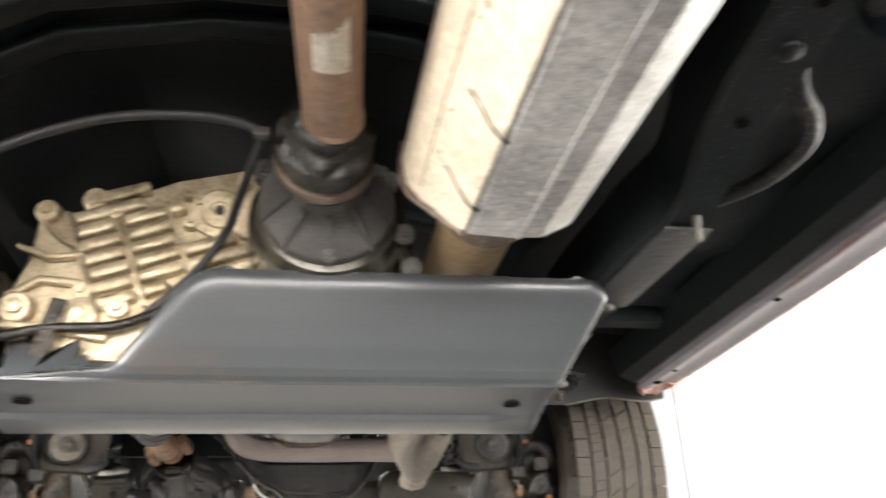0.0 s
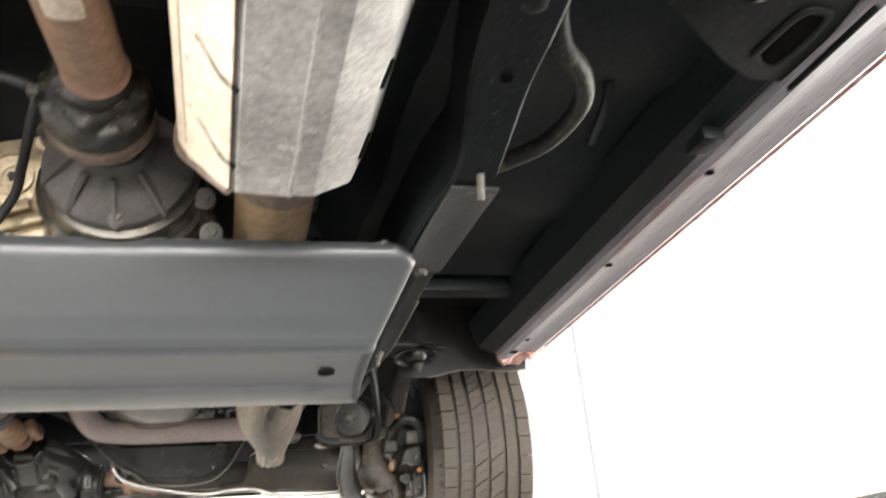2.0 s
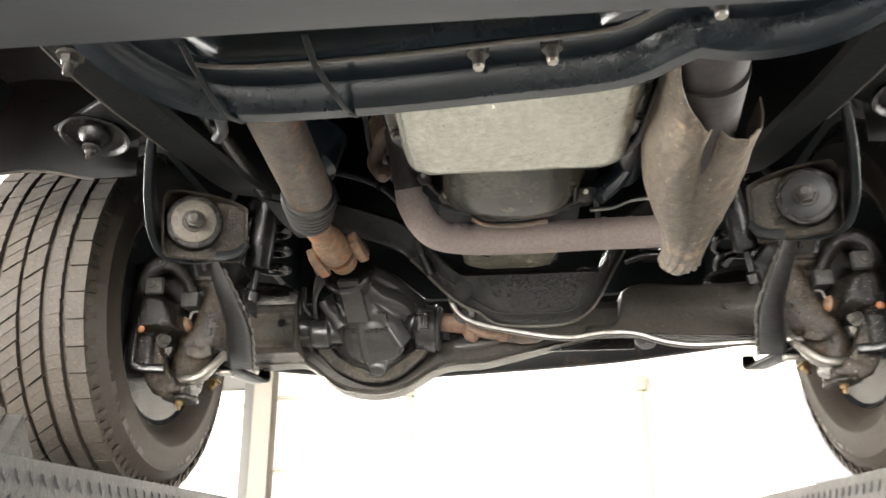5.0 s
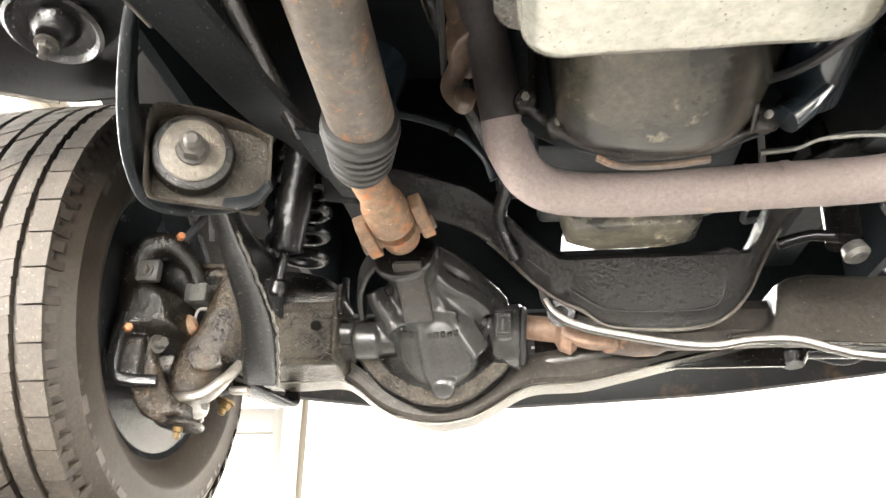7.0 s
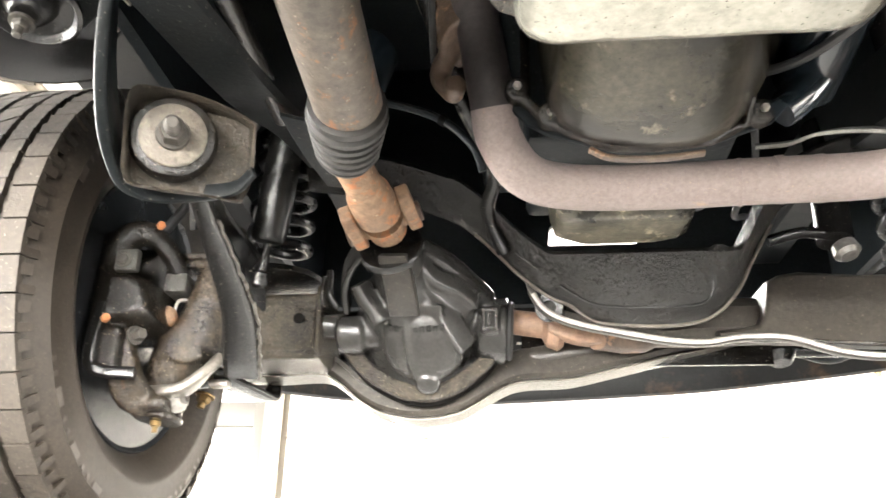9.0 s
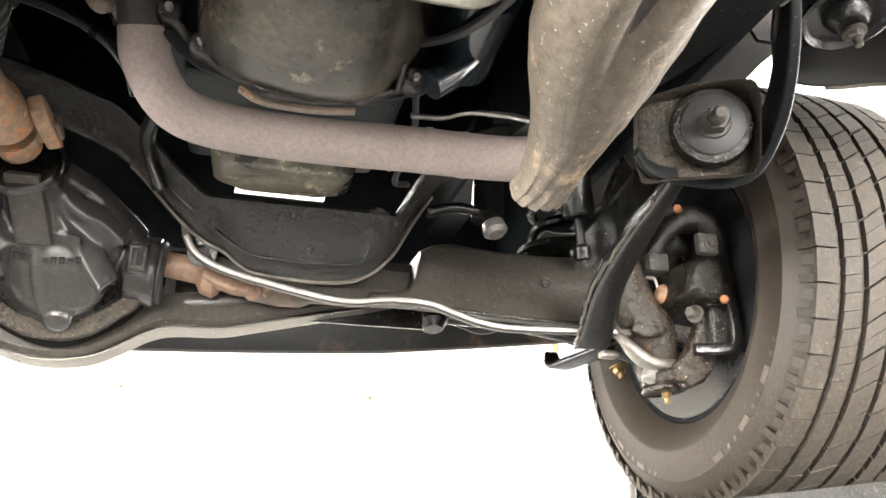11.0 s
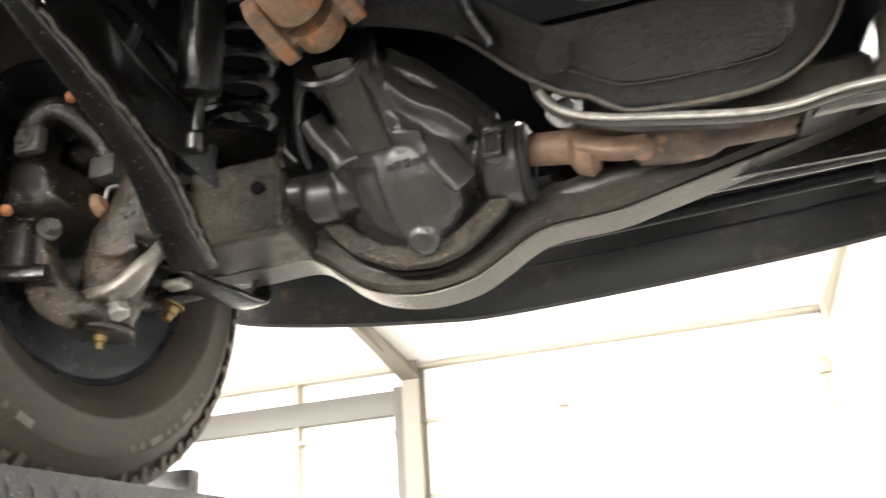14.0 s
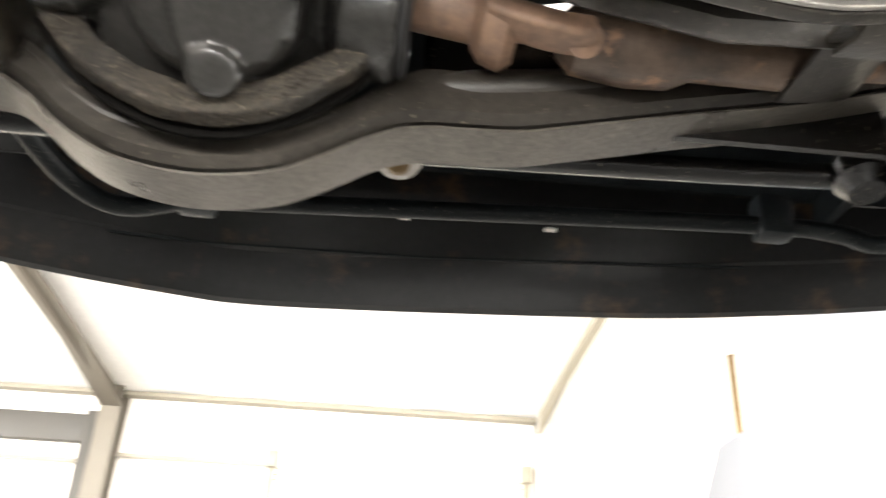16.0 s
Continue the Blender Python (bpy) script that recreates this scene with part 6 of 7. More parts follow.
# cross members, axle beams and steering
def front_frame():
    # gearbox cross member: pressed channel, two flanges with a groove between
    pts = [(-0.345, 1.235, 1.83), (-0.318, 1.27, 1.815), (-0.295, 1.315, 1.800), (-0.262, 1.362, 1.795), (-0.22, 1.378, 1.793), (-0.10, 1.376, 1.793), (0.02, 1.368, 1.795), (0.115, 1.360, 1.797), (0.150, 1.335, 1.797), (0.185, 1.313, 1.797), (0.24, 1.325, 1.798), (0.30, 1.315, 1.805), (0.36, 1.28, 1.83)]
    path = curve_pts(pts, 5)
    sec = [(-0.052, 0.045), (-0.052, 0.012), (-0.048, 0.004), (-0.036, 0.004), (-0.030, 0.014), (0.016, 0.020), (0.024, 0.004), (0.032, -0.002), (0.046, -0.002), (0.052, 0.006), (0.052, 0.045)]
    sec = [(-a, b) for a, b in sec]
    cm = part("gearbox_crossmember", sweep(path, sec), M_CROSS, CAR, "glossy blue-black pressed gearbox cross member", 30)
    for x, y in ((-0.001, 1.355), (0.064, 1.352), (0.197, 1.300)):
        part("stud_nut", join(lathe([(0, 0.010), (0.016, 0.010)], (x, y, 1.822), (0, 0, -1), 6), lathe([(0.016, 0.0055), (0.026, 0.0055), (0.027, 0.004)], (x, y, 1.822), (0, 0, -1), 12)), M_BOLTDARK, cm)
        part("stud_tip", lathe([(0, 0.0053), (0.003, 0.0045)], (x, y, 1.7955), (0, 0, -1), 12), M_BOLT, cm)
    # pale line in place of the glint along the rear flange
    part("worn_edge", sweep([Vector((p.x, p.y - 0.044, p.z + 0.002)) for p in path if -0.25 < p.x < 0.30], rect(0.004, 0.003, 0.001)), M_EDGELINE, cm)
    for x0, x1 in ((-0.252, -0.240), (-0.145, -0.125)):
        part("strap", sweep(curve_pts([(x0, 1.300, 1.800), (x0 + 0.003, 1.335, 1.790), (x1 - 0.004, 1.39, 1.783), (x1, 1.432, 1.796)], 4), rect(0.006, 0.0025, 0.001)), M_FRAME, cm)
    part("rail_tube", tube([(-0.318, 1.30, 1.845), (-0.325, 1.45, 1.870), (-0.335, 1.64, 1.888), (-0.345, 1.84, 1.905)], 0.010, 14), M_BLACK, CAR)
    part("rail_tube", tube([(-0.300, 1.32, 1.850), (-0.305, 1.48, 1.870), (-0.312, 1.56, 1.868), (-0.325, 1.58, 1.862)], 0.007, 12), M_RUBBER, CAR)
    # engine cross member: deep dipped pressing
    lower = [(-0.40, 1.992), (-0.30, 1.975), (-0.20, 1.940), (-0.160, 1.912), (-0.136, 1.889), (-0.100, 1.850), (-0.064, 1.820), (-0.035, 1.806), (-0.018, 1.792), (0.006, 1.781), (0.077, 1.776), (0.126, 1.781), (0.152, 1.793), (0.172, 1.811), (0.188, 1.833), (0.202, 1.859), (0.229, 1.904), (0.26, 1.945), (0.32, 1.975), (0.40, 1.992)]
    lp = curve_pts([(x, 0, z) for x, z in lower], 4)
    rng = random.Random(21)
    rows = []
    for p in lp:
        h = max(0.034, 1.852 - p.z) if -0.2 < p.x < 0.25 else 0.03
        wob = rng.uniform(-0.0006, 0.0006)
        rows.append([(p.x, 2.165, p.z - 0.002), (p.x, 2.150, p.z - 0.004 + wob), (p.x, 2.142, p.z + 0.001 + wob), (p.x, 2.138, p.z + 0.007), (p.x, 2.132, p.z + 0.0095), (p.x, 2.128, p.z + 0.011), (p.x, 2.124, p.z + 0.015), (p.x, 2.120, p.z + 0.021), (p.x, 2.104, p.z + 0.8 * h), (p.x, 2.098, p.z + h), (p.x, 2.108, p.z + h + 0.010), (p.x, 2.16, p.z + h + 0.02)])
    ec = part("engine_crossmember", solid(sheet(rows), 0.005), M_PEEL, CAR, "oily black dipped engine cross member", 50)
    for x, y, z in ((-0.061, 2.112, 1.829), (0.153, 2.108, 1.848), (-0.132, 2.112, 1.905)):
        part("member_bolt", join(hex_bolt((x, y, z), (0, -0.9, -0.4), 0.0085, 0.007), lathe([(-0.004, 0.017), (0.0, 0.016), (0.0015, 0.013)], (x, y, z), (0, -0.9, -0.4), 24)), M_PEEL, ec)
    part("member_hole", lathe([(0, 0.004), (0.002, 0.004)], (0.09, 2.1185, 1.812), (0, -0.95, -0.35), 12), M_DARK, ec)
    part("rim_edge", sweep([Vector((p.x, 2.1475, p.z - 0.0065)) for p in lp[12:66]], rect(0.0045, 0.004, 0.001)), M_EDGELINE, ec, "worn lower edge")
    for off, wide in ((0.0, 0.004), (0.0085, 0.0025)):
        part("bead", sweep(curve_pts([(-0.105, 2.126, 1.868 + off), (-0.066, 2.126, 1.835 + off), (-0.028, 2.127, 1.806 + off), (0.004, 2.128, 1.792 + off), (0.075, 2.128, 1.789 + off), (0.127, 2.127, 1.792 + off), (0.143 - off * 0.6, 2.122, 1.806 + off), (0.146 - off * 0.6, 2.112, 1.83), (0.148 - off * 0.6, 2.106, 1.850)], 5), rect(wide, 0.004, 0.001)), M_BLACK, ec)

    # left axle beam passes under the differential and on to the far pivot
    def beam(low, rear_y, wide, deep, name, label, mat):
        path = curve_pts(low, 5)
        rows = []
        for p in path:
            top = p.z + deep(p.x)
            ry = rear_y(p.x)
            rows.append([(p.x, ry, top), (p.x, ry - 0.002, p.z + 0.030), (p.x, ry - 0.004, p.z + 0.006), (p.x, ry + 0.002, p.z), (p.x, ry + wide, p.z - 0.002), (p.x, ry + wide + 0.004, p.z + 0.006), (p.x, ry + wide, top)])
        return part(name, solid(sheet(rows), 0.004), mat, CAR, label, 40)

    lowl = [(-0.525, 0, 1.750), (-0.46, 0, 1.748), (-0.395, 0, 1.750), (-0.365, 0, 1.736), (-0.335, 0, 1.711), (-0.30, 0, 1.692), (-0.25, 0, 1.683), (-0.20, 0, 1.689), (-0.165, 0, 1.705), (-0.13, 0, 1.726), (-0.098, 0, 1.736), (-0.034, 0, 1.739), (0.014, 0, 1.749), (0.095, 0, 1.768), (0.142, 0, 1.778), (0.20, 0, 1.792), (0.27, 0, 1.812)]
    bl = beam(lowl, lambda x: 2.275, 0.045, lambda x: float(np.interp(x, (-0.5, -0.38, -0.33, -0.17, -0.1, 0.1, 0.27), (0.024, 0.024, 0.024, 0.024, 0.045, 0.04, 0.03))), "axle_beam", "dark front axle beam with a worn lower flange under the differential", M_BEAM)
    part("worn_flange", solid(sheet([[(p.x, 2.2765, p.z - 0.0035), (p.x, 2.298, p.z - 0.0048), (p.x, 2.319, p.z - 0.0055)] for p in curve_pts(lowl, 5)]), 0.002), M_BAND, bl, "worn bare steel flange")
    tube_bm = join(
        loft([[(x, 2.248 + 0.054 * math.copysign(abs(math.cos(a)) ** 0.6, math.cos(a)), 1.796 + hz * math.copysign(abs(math.sin(a)) ** 0.6, math.sin(a))) for a in [2 * math.pi * k / 28 for k in range(28)]] for x, hz in ((-0.545, 0.050), (-0.50, 0.048), (-0.43, 0.044), (-0.375, 0.042))]),
        box(-0.50, -0.375, 2.192, 2.30, 1.828, 1.842, 0.003), box(-0.386, -0.378, 2.186, 2.30, 1.752, 1.852, 0.002), box(-0.52, -0.38, 2.20, 2.30, 1.748, 1.760, 0.003))
    cast("beam_tube", tube_bm, M_ROUGH, bl, "rough oily cast tube", 0.003, 3, 0.002)
    part("beam_hole", lathe([(0, 0.0075), (0.003, 0.0075)], (-0.41, 2.1905, 1.803), (0, -1, -0.05), 16), M_DARK, bl)
    cast("web_bead", tube([(-0.115, 2.292, 1.768), (-0.06, 2.286, 1.772), (0.02, 2.284, 1.784), (0.10, 2.286, 1.798), (0.18, 2.292, 1.812)], 0.013, 16, 5, [0.014, 0.017, 0.015, 0.010, 0.005]), M_BEAM, bl, "", 0.003, 3)
    part("beam_web", box(-0.10, 0.26, 2.30, 2.306, 1.76, 1.84), M_BLACK, bl)
    lowr = [(0.525, 0, 1.729), (0.46, 0, 1.727), (0.38, 0, 1.724), (0.335, 0, 1.724), (0.30, 0, 1.729), (0.275, 0, 1.736), (0.231, 0, 1.749), (0.177, 0, 1.750), (0.135, 0, 1.744), (0.094, 0, 1.746), (0.025, 0, 1.759), (-0.031, 0, 1.772), (-0.066, 0, 1.789), (-0.083, 0, 1.813), (-0.088, 0, 1.835), (-0.105, 0, 1.865)]
    brr = part("axle_beam", sweep([Vector((p.x, 2.1535, p.z + 0.005)) for p in curve_pts(lowr, 5)], rect(0.011, 0.010, 0.002), (0, 0, 1), True), M_BEAM, CAR, "dark satin front axle beam with a bright lower edge", 40)
    # a pale strip stands for the glint along the beam's lower edge
    part("beam_strip", sweep([Vector((p.x, 2.1455, p.z + 0.004)) for p in curve_pts(lowr, 5)[2:66]], rect(0.004, 0.0065, 0.0015), (0, 0, 1), True), M_STRIP, brr, "bright strip for the glint on the lower edge")
    rows = []
    for x, z0, z1 in ((0.158, 1.757, 1.776), (0.190, 1.758, 1.779), (0.210, 1.758, 1.784), (0.2185, 1.758, 1.798), (0.2235, 1.757, 1.822), (0.228, 1.757, 1.842), (0.245, 1.757, 1.852), (0.270, 1.755, 1.856), (0.35, 1.750, 1.850), (0.42, 1.748, 1.851), (0.475, 1.748, 1.855), (0.525, 1.748, 1.862)):
        rows.append([(x, 2.20, z0 + 0.002), (x, 2.172, z0 - 0.008), (x, 2.160, z0 - 0.006), (x, 2.163, z0 + 0.004), (x, 2.169, z0 + 0.14 * (z1 - z0)), (x, 2.170, (z0 + z1) / 2), (x, 2.172, z1 - 0.010), (x, 2.179, z1 - 0.003), (x, 2.19, z1), (x, 2.27, z1 + 0.004)])
    part("beam_body", solid(sheet(rows), 0.004), M_BEAM, brr, "satin pressed beam body", 60)
    part("beam_back", solid(sheet([[(x, 2.207, z + 0.020), (x, 2.200, z + 0.032), (x, 2.206, z + 0.060), (x, 2.23, z + 0.080)] for x, z in ((-0.07, 1.79), (0.0, 1.766), (0.09, 1.748), (0.17, 1.752), (0.25, 1.752))]), 0.004), M_BEAM, brr)
    part("seam_weld", sweep(curve_pts([(0.165, 2.1585, 1.754), (0.24, 2.1585, 1.752), (0.34, 2.1585, 1.746), (0.43, 2.159, 1.744), (0.50, 2.159, 1.744)], 8), rect(0.006, 0.006, 0.002)), M_GRIME, brr)
    part("beam_hole", lathe([(0, 0.0075), (0.003, 0.0075)], (0.408, 2.1665, 1.803), (0, -1, -0.05), 16), M_GRIME, brr)
    part("beam_bush", lathe([(-0.012, 0.010), (-0.012, 0.019), (0.012, 0.019), (0.012, 0.010)], (-0.060, 2.172, 1.806), (0.25, 1, 0.35), 24, True), M_BLACK, brr)
    # paler disc: the light inside the bush's hole is put into its colour
    part("bush_core", lathe([(0, 0.010), (0.012, 0.010)], (-0.060, 2.168, 1.806), (0.25, 1, 0.35), 20), M_DUST, brr)

    # differential: cast carrier with ribs, nose and bolts
    def power(v, e):
        return math.copysign(abs(v) ** e, v)

    rings = []
    for y, rx, rz, zc in ((2.140, 0.044, 0.026, 1.840), (2.160, 0.062, 0.040, 1.834), (2.185, 0.078, 0.052, 1.826), (2.215, 0.086, 0.060, 1.818), (2.250, 0.090, 0.072, 1.806), (2.29, 0.098, 0.088, 1.795)):
        rings.append([(-0.245 + rx * power(math.cos(a), 0.82), y, zc + rz * power(math.sin(a), 0.86)) for a in [2 * math.pi * k / 36 for k in range(36)]])
    core = loft(rings)
    # the lower bowl: a broad face under a level ledge, leaning back as it goes down
    lean = Matrix(((1, 0, 0, -0.241), (0, -0.72, -0.69, 2.145), (0, 0.69, -0.72, 1.786), (0, 0, 0, 1)))
    rings = []
    for down, cx, w, out in ((0.0, 0.0, 0.043, 0.0), (-0.004, 0.0, 0.045, 0.003), (-0.012, 0.001, 0.049, 0.006), (-0.030, 0.003, 0.056, 0.010), (-0.055, 0.006, 0.058, 0.011), (-0.078, 0.008, 0.053, 0.008), (-0.094, 0.009, 0.043, 0.003), (-0.105, 0.009, 0.029, -0.005)):
        sec = [(-0.98, -0.060), (-1.0, -0.026), (-0.95, -0.013), (-0.80, -0.003), (-0.55, 0.004), (-0.2, 0.008), (0.2, 0.008), (0.55, 0.004), (0.80, -0.003), (0.95, -0.013), (1.0, -0.026), (0.98, -0.060)]
        rings.append([lean @ Vector((cx + w * u, down, out - 0.008 + v)) for u, v in sec])
    lower_bowl = loft(rings)
    nose = tube([(-0.264, 2.078, 1.857), (-0.259, 2.115, 1.845), (-0.254, 2.155, 1.826), (-0.25, 2.20, 1.80)], 0.046, 24, 4, [0.039, 0.033, 0.040, 0.055])
    rib_mid = loft([[(cx - w, y + 0.034, z + 0.022), (cx + w, y + 0.034, z + 0.022), (cx + w, y, z), (cx - w, y, z)] for cx, y, z, w in ((-0.258, 2.046, 1.833, 0.0180), (-0.256, 2.062, 1.824, 0.0185), (-0.254, 2.098, 1.804, 0.0190), (-0.2525, 2.136, 1.7845, 0.0195))])
    bmesh.ops.bevel(rib_mid, geom=list(rib_mid.edges), offset=0.002, segments=2, affect="EDGES", profile=0.5)
    hump = sweep(curve_pts([(-0.236, 2.105, 1.858), (-0.214, 2.132, 1.838), (-0.188, 2.160, 1.835), (-0.162, 2.190, 1.822)], 5), rect(0.016, 0.030, 0.006))
    saddle = sweep(curve_pts([(-0.230, 2.115, 1.872), (-0.200, 2.150, 1.866), (-0.170, 2.185, 1.850), (-0.145, 2.215, 1.832)], 5), rect(0.022, 0.030, 0.007))
    rib_slant = sweep(curve_pts([(-0.232, 2.122, 1.842), (-0.220, 2.139, 1.825), (-0.198, 2.163, 1.793), (-0.172, 2.189, 1.757)], 5), rect(0.008, 0.040, 0.003))
    ridge_left = sweep(curve_pts([(-0.312, 2.118, 1.826), (-0.304, 2.128, 1.810), (-0.292, 2.138, 1.797), (-0.284, 2.146, 1.780)], 5), rect(0.020, 0.030, 0.007))
    rib_left = sweep(curve_pts([(-0.296, 2.085, 1.866), (-0.322, 2.115, 1.858), (-0.338, 2.150, 1.842), (-0.340, 2.185, 1.815)], 5), rect(0.010, 0.034, 0.004))
    shelf = loft([[(-0.284, 2.150, 1.782), (-0.202, 2.152, 1.786), (-0.204, 2.138, 1.800), (-0.234, 2.130, 1.800), (-0.290, 2.134, 1.798)], [(-0.284, 2.20, 1.782), (-0.196, 2.20, 1.786), (-0.20, 2.19, 1.815), (-0.24, 2.18, 1.83), (-0.294, 2.19, 1.815)]])
    lobe = join(lathe([(-0.002, 0.024), (0.004, 0.029), (0.034, 0.031), (0.040, 0.025), (0.09, 0.025)], (-0.356, 2.216, 1.789), (1, 0, 0), 28), lathe([(0, 0.018), (0.05, 0.019)], (-0.392, 2.212, 1.799), (1, 0, -0.05), 24))
    boss = join(lathe([(0, 0.030), (0.006, 0.040), (0.012, 0.046), (0.046, 0.048), (0.050, 0.044), (0.052, 0.030)], (-0.168, 2.243, 1.800), (1, 0, -0.06), 32), box(-0.154, -0.130, 2.190, 2.23, 1.778, 1.816, 0.004))
    foot = lathe([(-0.02, 0.019), (0.002, 0.018), (0.008, 0.015), (0.010, 0.008)], (-0.229, 2.216, 1.716), (0, -0.55, -0.83), 26)
    seam = tube([lean @ Vector((x, d, o)) for x, d, o in ((-0.012, -0.004, 0.002), (-0.011, -0.030, 0.010), (-0.009, -0.055, 0.011), (-0.006, -0.078, 0.008), (-0.002, -0.094, 0.003))], 0.0035, 8)
    df = cast("differential", join(core, lower_bowl, nose, hump, saddle, rib_slant, ridge_left, rib_left, shelf, lobe, boss, foot, seam), M_CARRIER, CAR, "glossy black cast differential carrier", 0.0025, 5, 0.0010)
    # added ring over the boss end, only there to dull its glare
    part("oil_seal", lathe([(0, 0.020), (0.0, 0.041), (0.004, 0.043), (0.007, 0.040), (0.008, 0.020)], (-0.1185, 2.243, 1.797), (1, 0, -0.06), 32, True), M_RUBBER, df)
    part("nose_collar", lathe([(0, 0.030), (0.0, 0.040), (0.003, 0.0425), (0.009, 0.0425), (0.012, 0.039)], (-0.2640, 2.068, 1.858), (0.006, 0.085, -0.030), 36), M_BLACK, df)
    # part of the same casting; the light on it is put into a paler tone
    part("nose_rib", rib_mid, M_BEAM, df, "flat nose face, paler for the light on it", 30)
    # raised casting marks under the ledge
    for k in range(8):
        x = -0.036 + k * 0.0088 + (0.008 if k > 2 else 0)
        h = 0.008 if k not in (3, 6) else 0.006
        out = 0.0055 - 0.006 * (x / 0.041) ** 2
        bars = [(x, x + 0.0016, -0.018, -0.018 + h), (x + 0.0042, x + 0.0058, -0.018, -0.018 + h), (x, x + 0.0058, -0.018 + h - 0.0016, -0.018 + h)]
        if k % 2:
            bars.append((x, x + 0.0058, -0.018, -0.0164))
        tagged(part("cast_mark", join(*[box(x0, x1, d0, d1, out - 0.006, out + 0.0022, m=lean) for x0, x1, d0, d1 in bars]), M_CARRIER, df), kind="stuff")
    tagged(part("cast_mark", join(*[sweep([a, b], rect(0.0016, 0.003)) for a, b in (((-0.299, 2.126, 1.800), (-0.294, 2.122, 1.810)), ((-0.294, 2.122, 1.810), (-0.288, 2.126, 1.800)), ((-0.288, 2.126, 1.800), (-0.293, 2.132, 1.790)), ((-0.293, 2.132, 1.790), (-0.299, 2.126, 1.800)))]), M_CARRIER, df), kind="stuff")
    part("flange_stud", join(hex_bolt((-0.392, 2.205, 1.800), (-1, -0.3, 0), 0.007, 0.008), tube([(-0.375, 2.186, 1.862), (-0.376, 2.182, 1.835), (-0.372, 2.182, 1.815)], 0.005, 10)), M_GRIME, df)
    tagged(part("cast_mark", join(box(-0.152, -0.132, 2.1875, 2.1915, 1.781, 1.785), box(-0.152, -0.132, 2.1875, 2.1915, 1.809, 1.813), box(-0.152, -0.149, 2.1875, 2.1915, 1.785, 1.809), box(-0.135, -0.132, 2.1875, 2.1915, 1.785, 1.809), box(-0.144, -0.141, 2.1875, 2.1915, 1.789, 1.805)), M_GRIME, df), kind="stuff")
    band = curve_pts([(-0.352, 2.238, 1.782), (-0.333, 2.240, 1.757), (-0.303, 2.240, 1.729), (-0.255, 2.240, 1.708), (-0.208, 2.240, 1.711), (-0.160, 2.240, 1.742), (-0.138, 2.240, 1.772)], 6)
    cast("carrier_flange", sweep(band, rect(0.022, 0.018, 0.003), (0, 1, 0)), M_ROUGH, df, "rough tan-stained flange", 0.002, 1, 0.004)
    # near-black strip along the back of the flange
    part("flange_gasket", sweep([p + Vector((0, 0.014, -0.004)) for p in band], rect(0.022, 0.004, 0.001), (0, 1, 0)), M_DARK, df)
    part("vent_loop", tube([(-0.365, 2.17, 1.865), (-0.362, 2.165, 1.83), (-0.352, 2.172, 1.812)], 0.005, 10), M_BLACK, df)
    # half shaft with its joint
    hs = part("half_shaft", lathe([(0, 0.0175), (0.055, 0.0185), (0.056, 0.0165)], (-0.118, 2.245, 1.812), (1, 0, -0.14), 22), M_SHAFT, CAR, "brown rusted half shaft with universal joint")
    part("shaft_joint", join(
        lathe([(0.050, 0.0185), (0.058, 0.030), (0.074, 0.034), (0.082, 0.026)], (-0.118, 2.245, 1.812), (1, 0, -0.14), 22),
        sweep(curve_pts([(-0.056, 2.226, 1.795), (-0.034, 2.222, 1.783), (-0.012, 2.222, 1.778), (0.008, 2.224, 1.779)], 4), rect(0.026, 0.018, 0.004)),
        sweep(curve_pts([(-0.050, 2.270, 1.825), (-0.025, 2.275, 1.832), (0.0, 2.275, 1.828), (0.018, 2.272, 1.820)], 4), rect(0.030, 0.020, 0.007)),
        lathe([(-0.034, 0.0125), (0.034, 0.0125)], (0.004, 2.245, 1.797), (0, 0.7, 0.7), 18)), M_SHAFT, hs)
    part("joint_yoke", lathe([(-0.02, 0.016), (-0.01, 0.026), (0.03, 0.030), (0.06, 0.028), (0.075, 0.020), (0.14, 0.018)], (0.012, 2.245, 1.795), (1, 0, -0.05), 24), M_RUSTDARK, hs)
    part("outer_shaft", lathe([(0, 0.016), (0.36, 0.016)], (0.07, 2.245, 1.792), (1, 0, 0.06), 18), M_RUSTDARK, hs)
    # steering linkage and sway bar
    tr = part("tie_rod", tube([(-0.628, 2.30, 1.735), (-0.46, 2.40, 1.795), (-0.35, 2.42, 1.806), (-0.15, 2.42, 1.800)], 0.011, 16, 3), M_BLACK, CAR)
    part("adjusting_sleeve", lathe([(-0.05, 0.015), (0.05, 0.015)], (-0.44, 2.404, 1.797), (1, 0.15, 0.1), 16), M_BLACK, tr)
    part("grease_cap", lathe([(0, 0.021), (0.010, 0.021), (0.014, 0.012)], (-0.113, 2.42, 1.803), (0, -0.5, -1), 20), M_STRIP, tr)
    part("grease_fitting", lathe([(0.0, 0.011), (0.010, 0.010), (0.014, 0.005)], (-0.113, 2.414, 1.792), (0, -0.6, -1), 14), M_BRASS, tr)
    part("drag_link", tube([(-0.113, 2.42, 1.806), (0.20, 2.42, 1.815), (0.45, 2.38, 1.80), (0.628, 2.30, 1.735)], 0.012, 16, 4), M_BLACK, CAR)
    part("steering_joint", join(lathe([(0, 0.022), (0.02, 0.025), (0.034, 0.016)], (0.30, 2.40, 1.82), (0, -0.2, -1), 20)), M_BLACK, CAR)
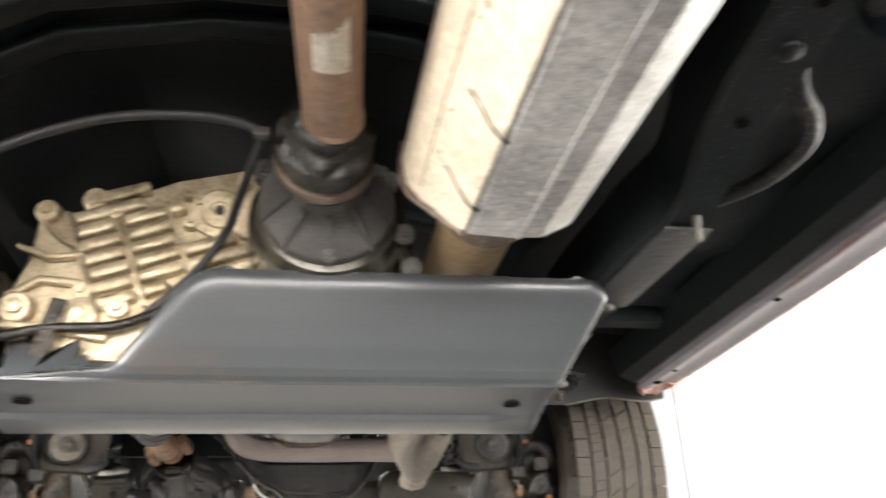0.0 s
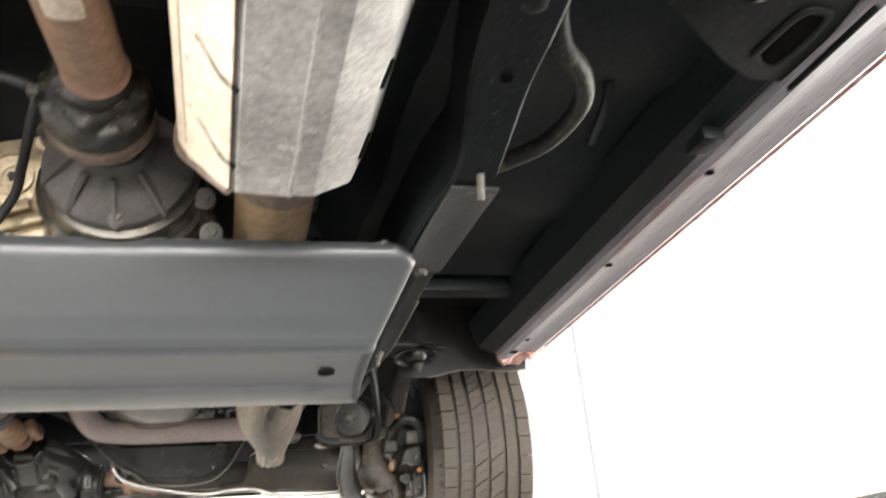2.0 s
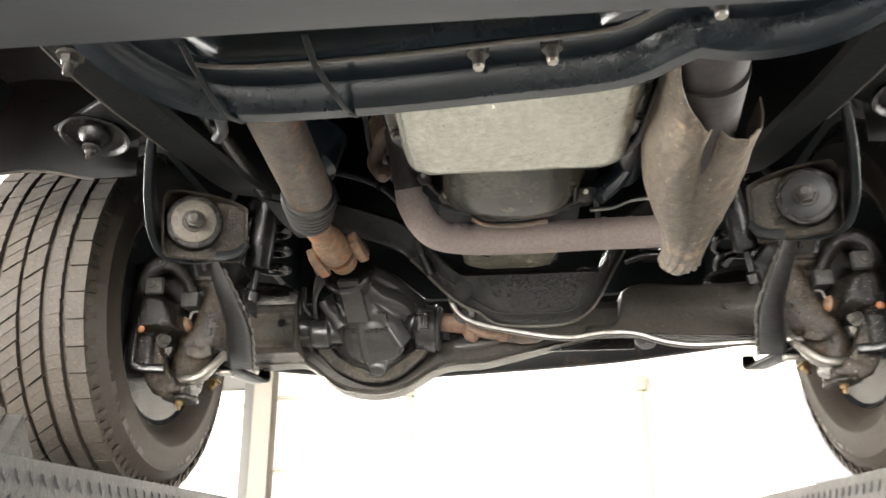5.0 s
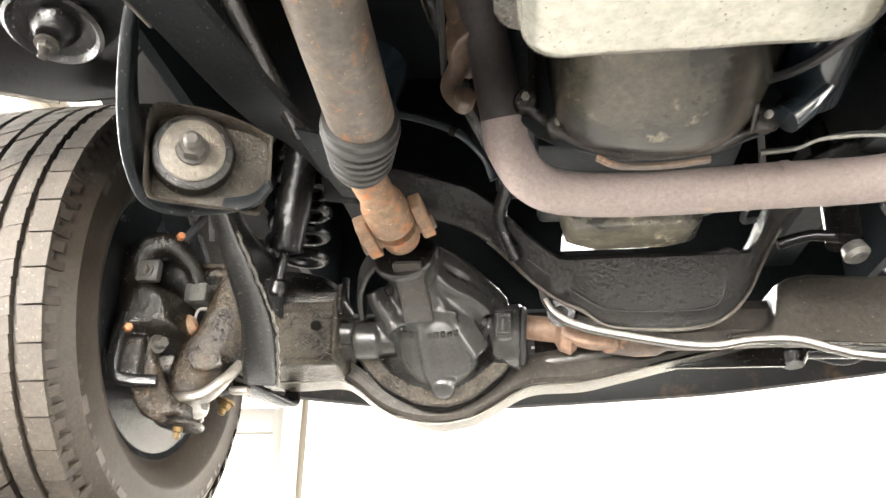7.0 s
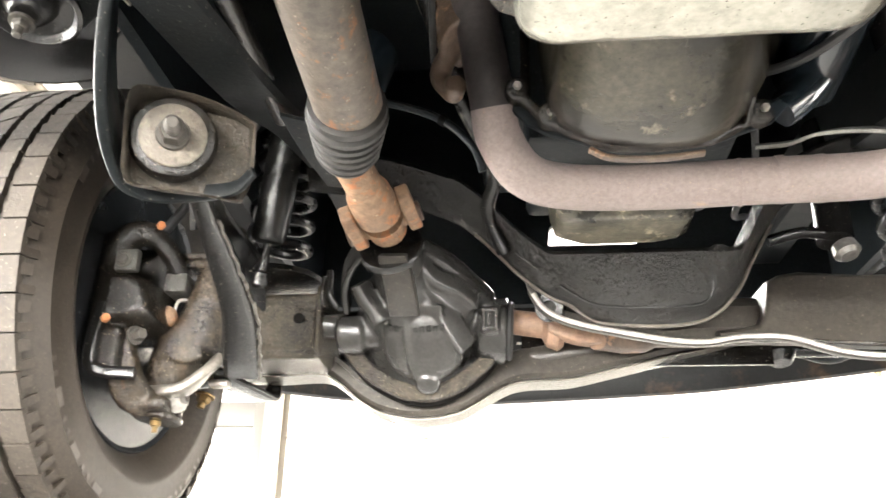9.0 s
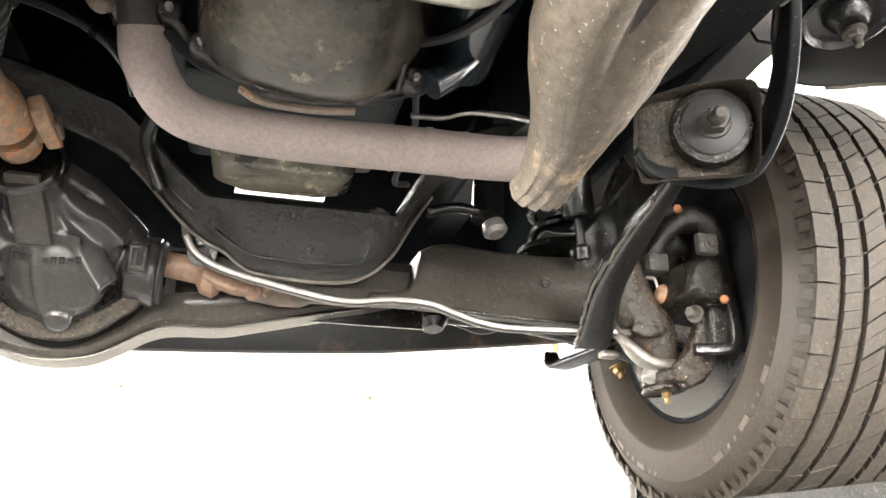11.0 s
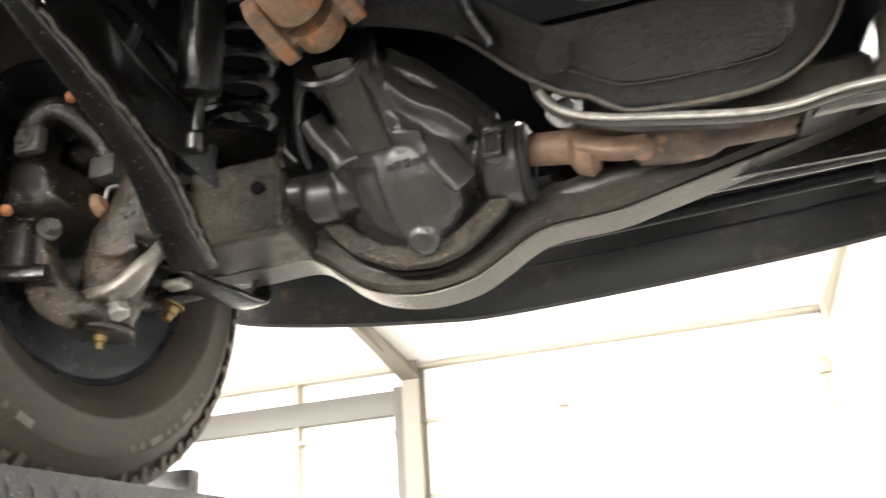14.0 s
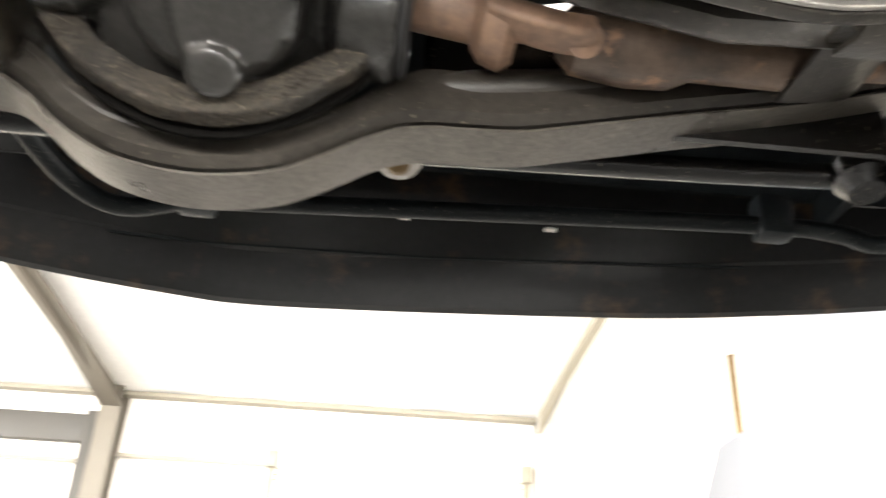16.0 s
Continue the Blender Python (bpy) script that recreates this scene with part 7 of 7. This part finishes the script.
    sb = part("sway_bar", tube([(-0.52, 2.28, 1.83), (-0.50, 2.42, 1.86), (-0.46, 2.55, 1.835), (-0.41, 2.60, 1.825), (-0.34, 2.62, 1.850), (-0.25, 2.62, 1.855), (0.0, 2.62, 1.866), (0.33, 2.62, 1.880), (0.40, 2.60, 1.865), (0.46, 2.58, 1.85), (0.52, 2.42, 1.87), (0.53, 2.28, 1.84)], 0.011, 14, 5), M_FRAME, CAR, "dark steel sway bar")
    for x, z in ((-0.335, 1.852), (0.335, 1.879)):
        part("sway_bush", box(x - 0.022, x + 0.022, 2.605, 2.64, z - 0.016, z + 0.04, 0.008), M_UNDER, sb)
    for s in (1, -1):
        part("sway_link", tube([(s * 0.520, 2.28, 1.83), (s * 0.521, 2.26, 1.78), (s * 0.522, 2.235, 1.733)], 0.007, 10, 2), M_BLACK, sb)
    # steering damper hanging by the right-hand beam
    dm = part("steering_damper", tube([(0.350, 2.22, 2.10), (0.335, 2.19, 1.99), (0.325, 2.175, 1.895)], 0.024, 20, 2), M_BLACK, CAR)
    part("damper_end", lathe([(0, 0.016), (0.014, 0.018), (0.02, 0.012)], (0.330, 2.165, 1.885), (0.2, -0.3, -1), 18), M_STRIP, dm)
    part("damper_rod", tube([(0.33, 2.17, 1.90), (0.28, 2.165, 1.905), (0.235, 2.17, 1.895)], 0.008, 12, 2), M_BLACK, dm)
    # lines and clips under the engine
    part("fuel_line", tube([(0.20, 1.40, 1.86), (0.192, 1.55, 1.87), (0.19, 1.68, 1.885), (0.16, 1.78, 1.905), (0.10, 1.83, 1.92)], 0.005, 10), M_RUBBER, CAR)
    part("wire", tube([(0.150, 1.90, 1.884), (0.185, 1.90, 1.887), (0.215, 1.90, 1.898), (0.262, 1.90, 1.900), (0.30, 1.90, 1.896)], 0.0022, 8), M_STRIP, CAR)
    part("wire", tube([(0.150, 1.905, 1.890), (0.19, 1.905, 1.893), (0.225, 1.905, 1.904), (0.265, 1.905, 1.907), (0.30, 1.905, 1.903)], 0.0018, 8), M_RUBBER, CAR)
    part("brake_hose", tube([(-0.30, 1.95, 2.0), (-0.242, 1.95, 1.989), (-0.187, 1.95, 1.965), (-0.152, 1.95, 1.929), (-0.14, 1.96, 1.90)], 0.005, 10), M_UNDER, CAR)
    part("cable_tie", lathe([(-0.004, 0.007), (0.004, 0.007)], (-0.187, 1.95, 1.965), (0.8, 0, -0.5), 12), M_DARK, CAR)
    part("engine_wire", tube([(0.16, 1.92, 1.93), (0.17, 1.98, 1.90), (0.165, 2.06, 1.885), (0.19, 2.10, 1.90)], 0.004, 10), M_RUBBER, CAR)
    part("brake_line", tube([(-0.20, 1.80, 2.05), (-0.17, 1.92, 1.99), (-0.13, 2.04, 1.95), (-0.14, 2.10, 1.92), (-0.12, 2.13, 1.87)], 0.010, 12), M_BLACK, CAR)
    part("brake_line", tube([(-0.18, 1.70, 2.05), (-0.185, 1.80, 2.0), (-0.19, 1.87, 1.99)], 0.004, 8), M_RUBBER, CAR)
    for s in (1, -1):
        part("arm_guard", sheet_guard(s), M_FRAME, CAR)


def sheet_guard(s):
    """Small pressed guard ahead of the rail end."""
    return solid(sheet([[(s * 0.335, 1.80, 1.885), (s * 0.325, 1.86, 1.875), (s * 0.315, 1.93, 1.875)], [(s * 0.300, 1.81, 1.880), (s * 0.292, 1.87, 1.872), (s * 0.290, 1.95, 1.88)]]), 0.004)


front_frame()


# bumper with its dark lower valance
def bumper():
    low = [(-0.86, 1.93), (-0.83, 1.898), (-0.78, 1.880), (-0.64, 1.860), (-0.41, 1.835), (-0.30, 1.828), (-0.10, 1.834), (0.15, 1.846), (0.30, 1.856), (0.45, 1.872), (0.61, 1.890), (0.75, 1.905), (0.83, 1.925), (0.86, 1.95)]
    rows = []
    for p in curve_pts([(x, 0, z) for x, z in low], 4):
        bow = -0.10 * max(0, abs(p.x) - 0.45) ** 2 * 2.5
        y = 2.85 + bow
        rows.append([(p.x, y - 0.05, 2.03), (p.x, y - 0.028, p.z + 0.070), (p.x, y - 0.022, p.z + 0.067), (p.x, y - 0.012, p.z + 0.030), (p.x, y, p.z + 0.004), (p.x, y + 0.01, p.z), (p.x, y + 0.03, p.z + 0.01), (p.x, y + 0.06, p.z + 0.08), (p.x, y + 0.05, 2.20)])
    vb = part("front_valance", solid(sheet(rows), 0.004), M_VALANCE, CAR, "black plastic bumper valance with dirt stains", 30)
    part("valance_lip", sweep([(x, 2.822, z) for x, z in ((-0.50, 1.905), (-0.36, 1.899), (-0.06, 1.903), (0.39, 1.927))], rect(0.004, 0.003)), M_FRAME, vb)
    part("air_dam", box(-0.72, 0.72, 2.66, 2.80, 2.035, 2.04), M_UNDER, CAR)
    # white blocks stand in for light coming through two slots
    for x in (-0.10, 0.105):
        part("light_slot", box(x - 0.008, x + 0.008, 2.792, 2.8005, 1.947, 1.950), M_WALL, vb)


bumper()
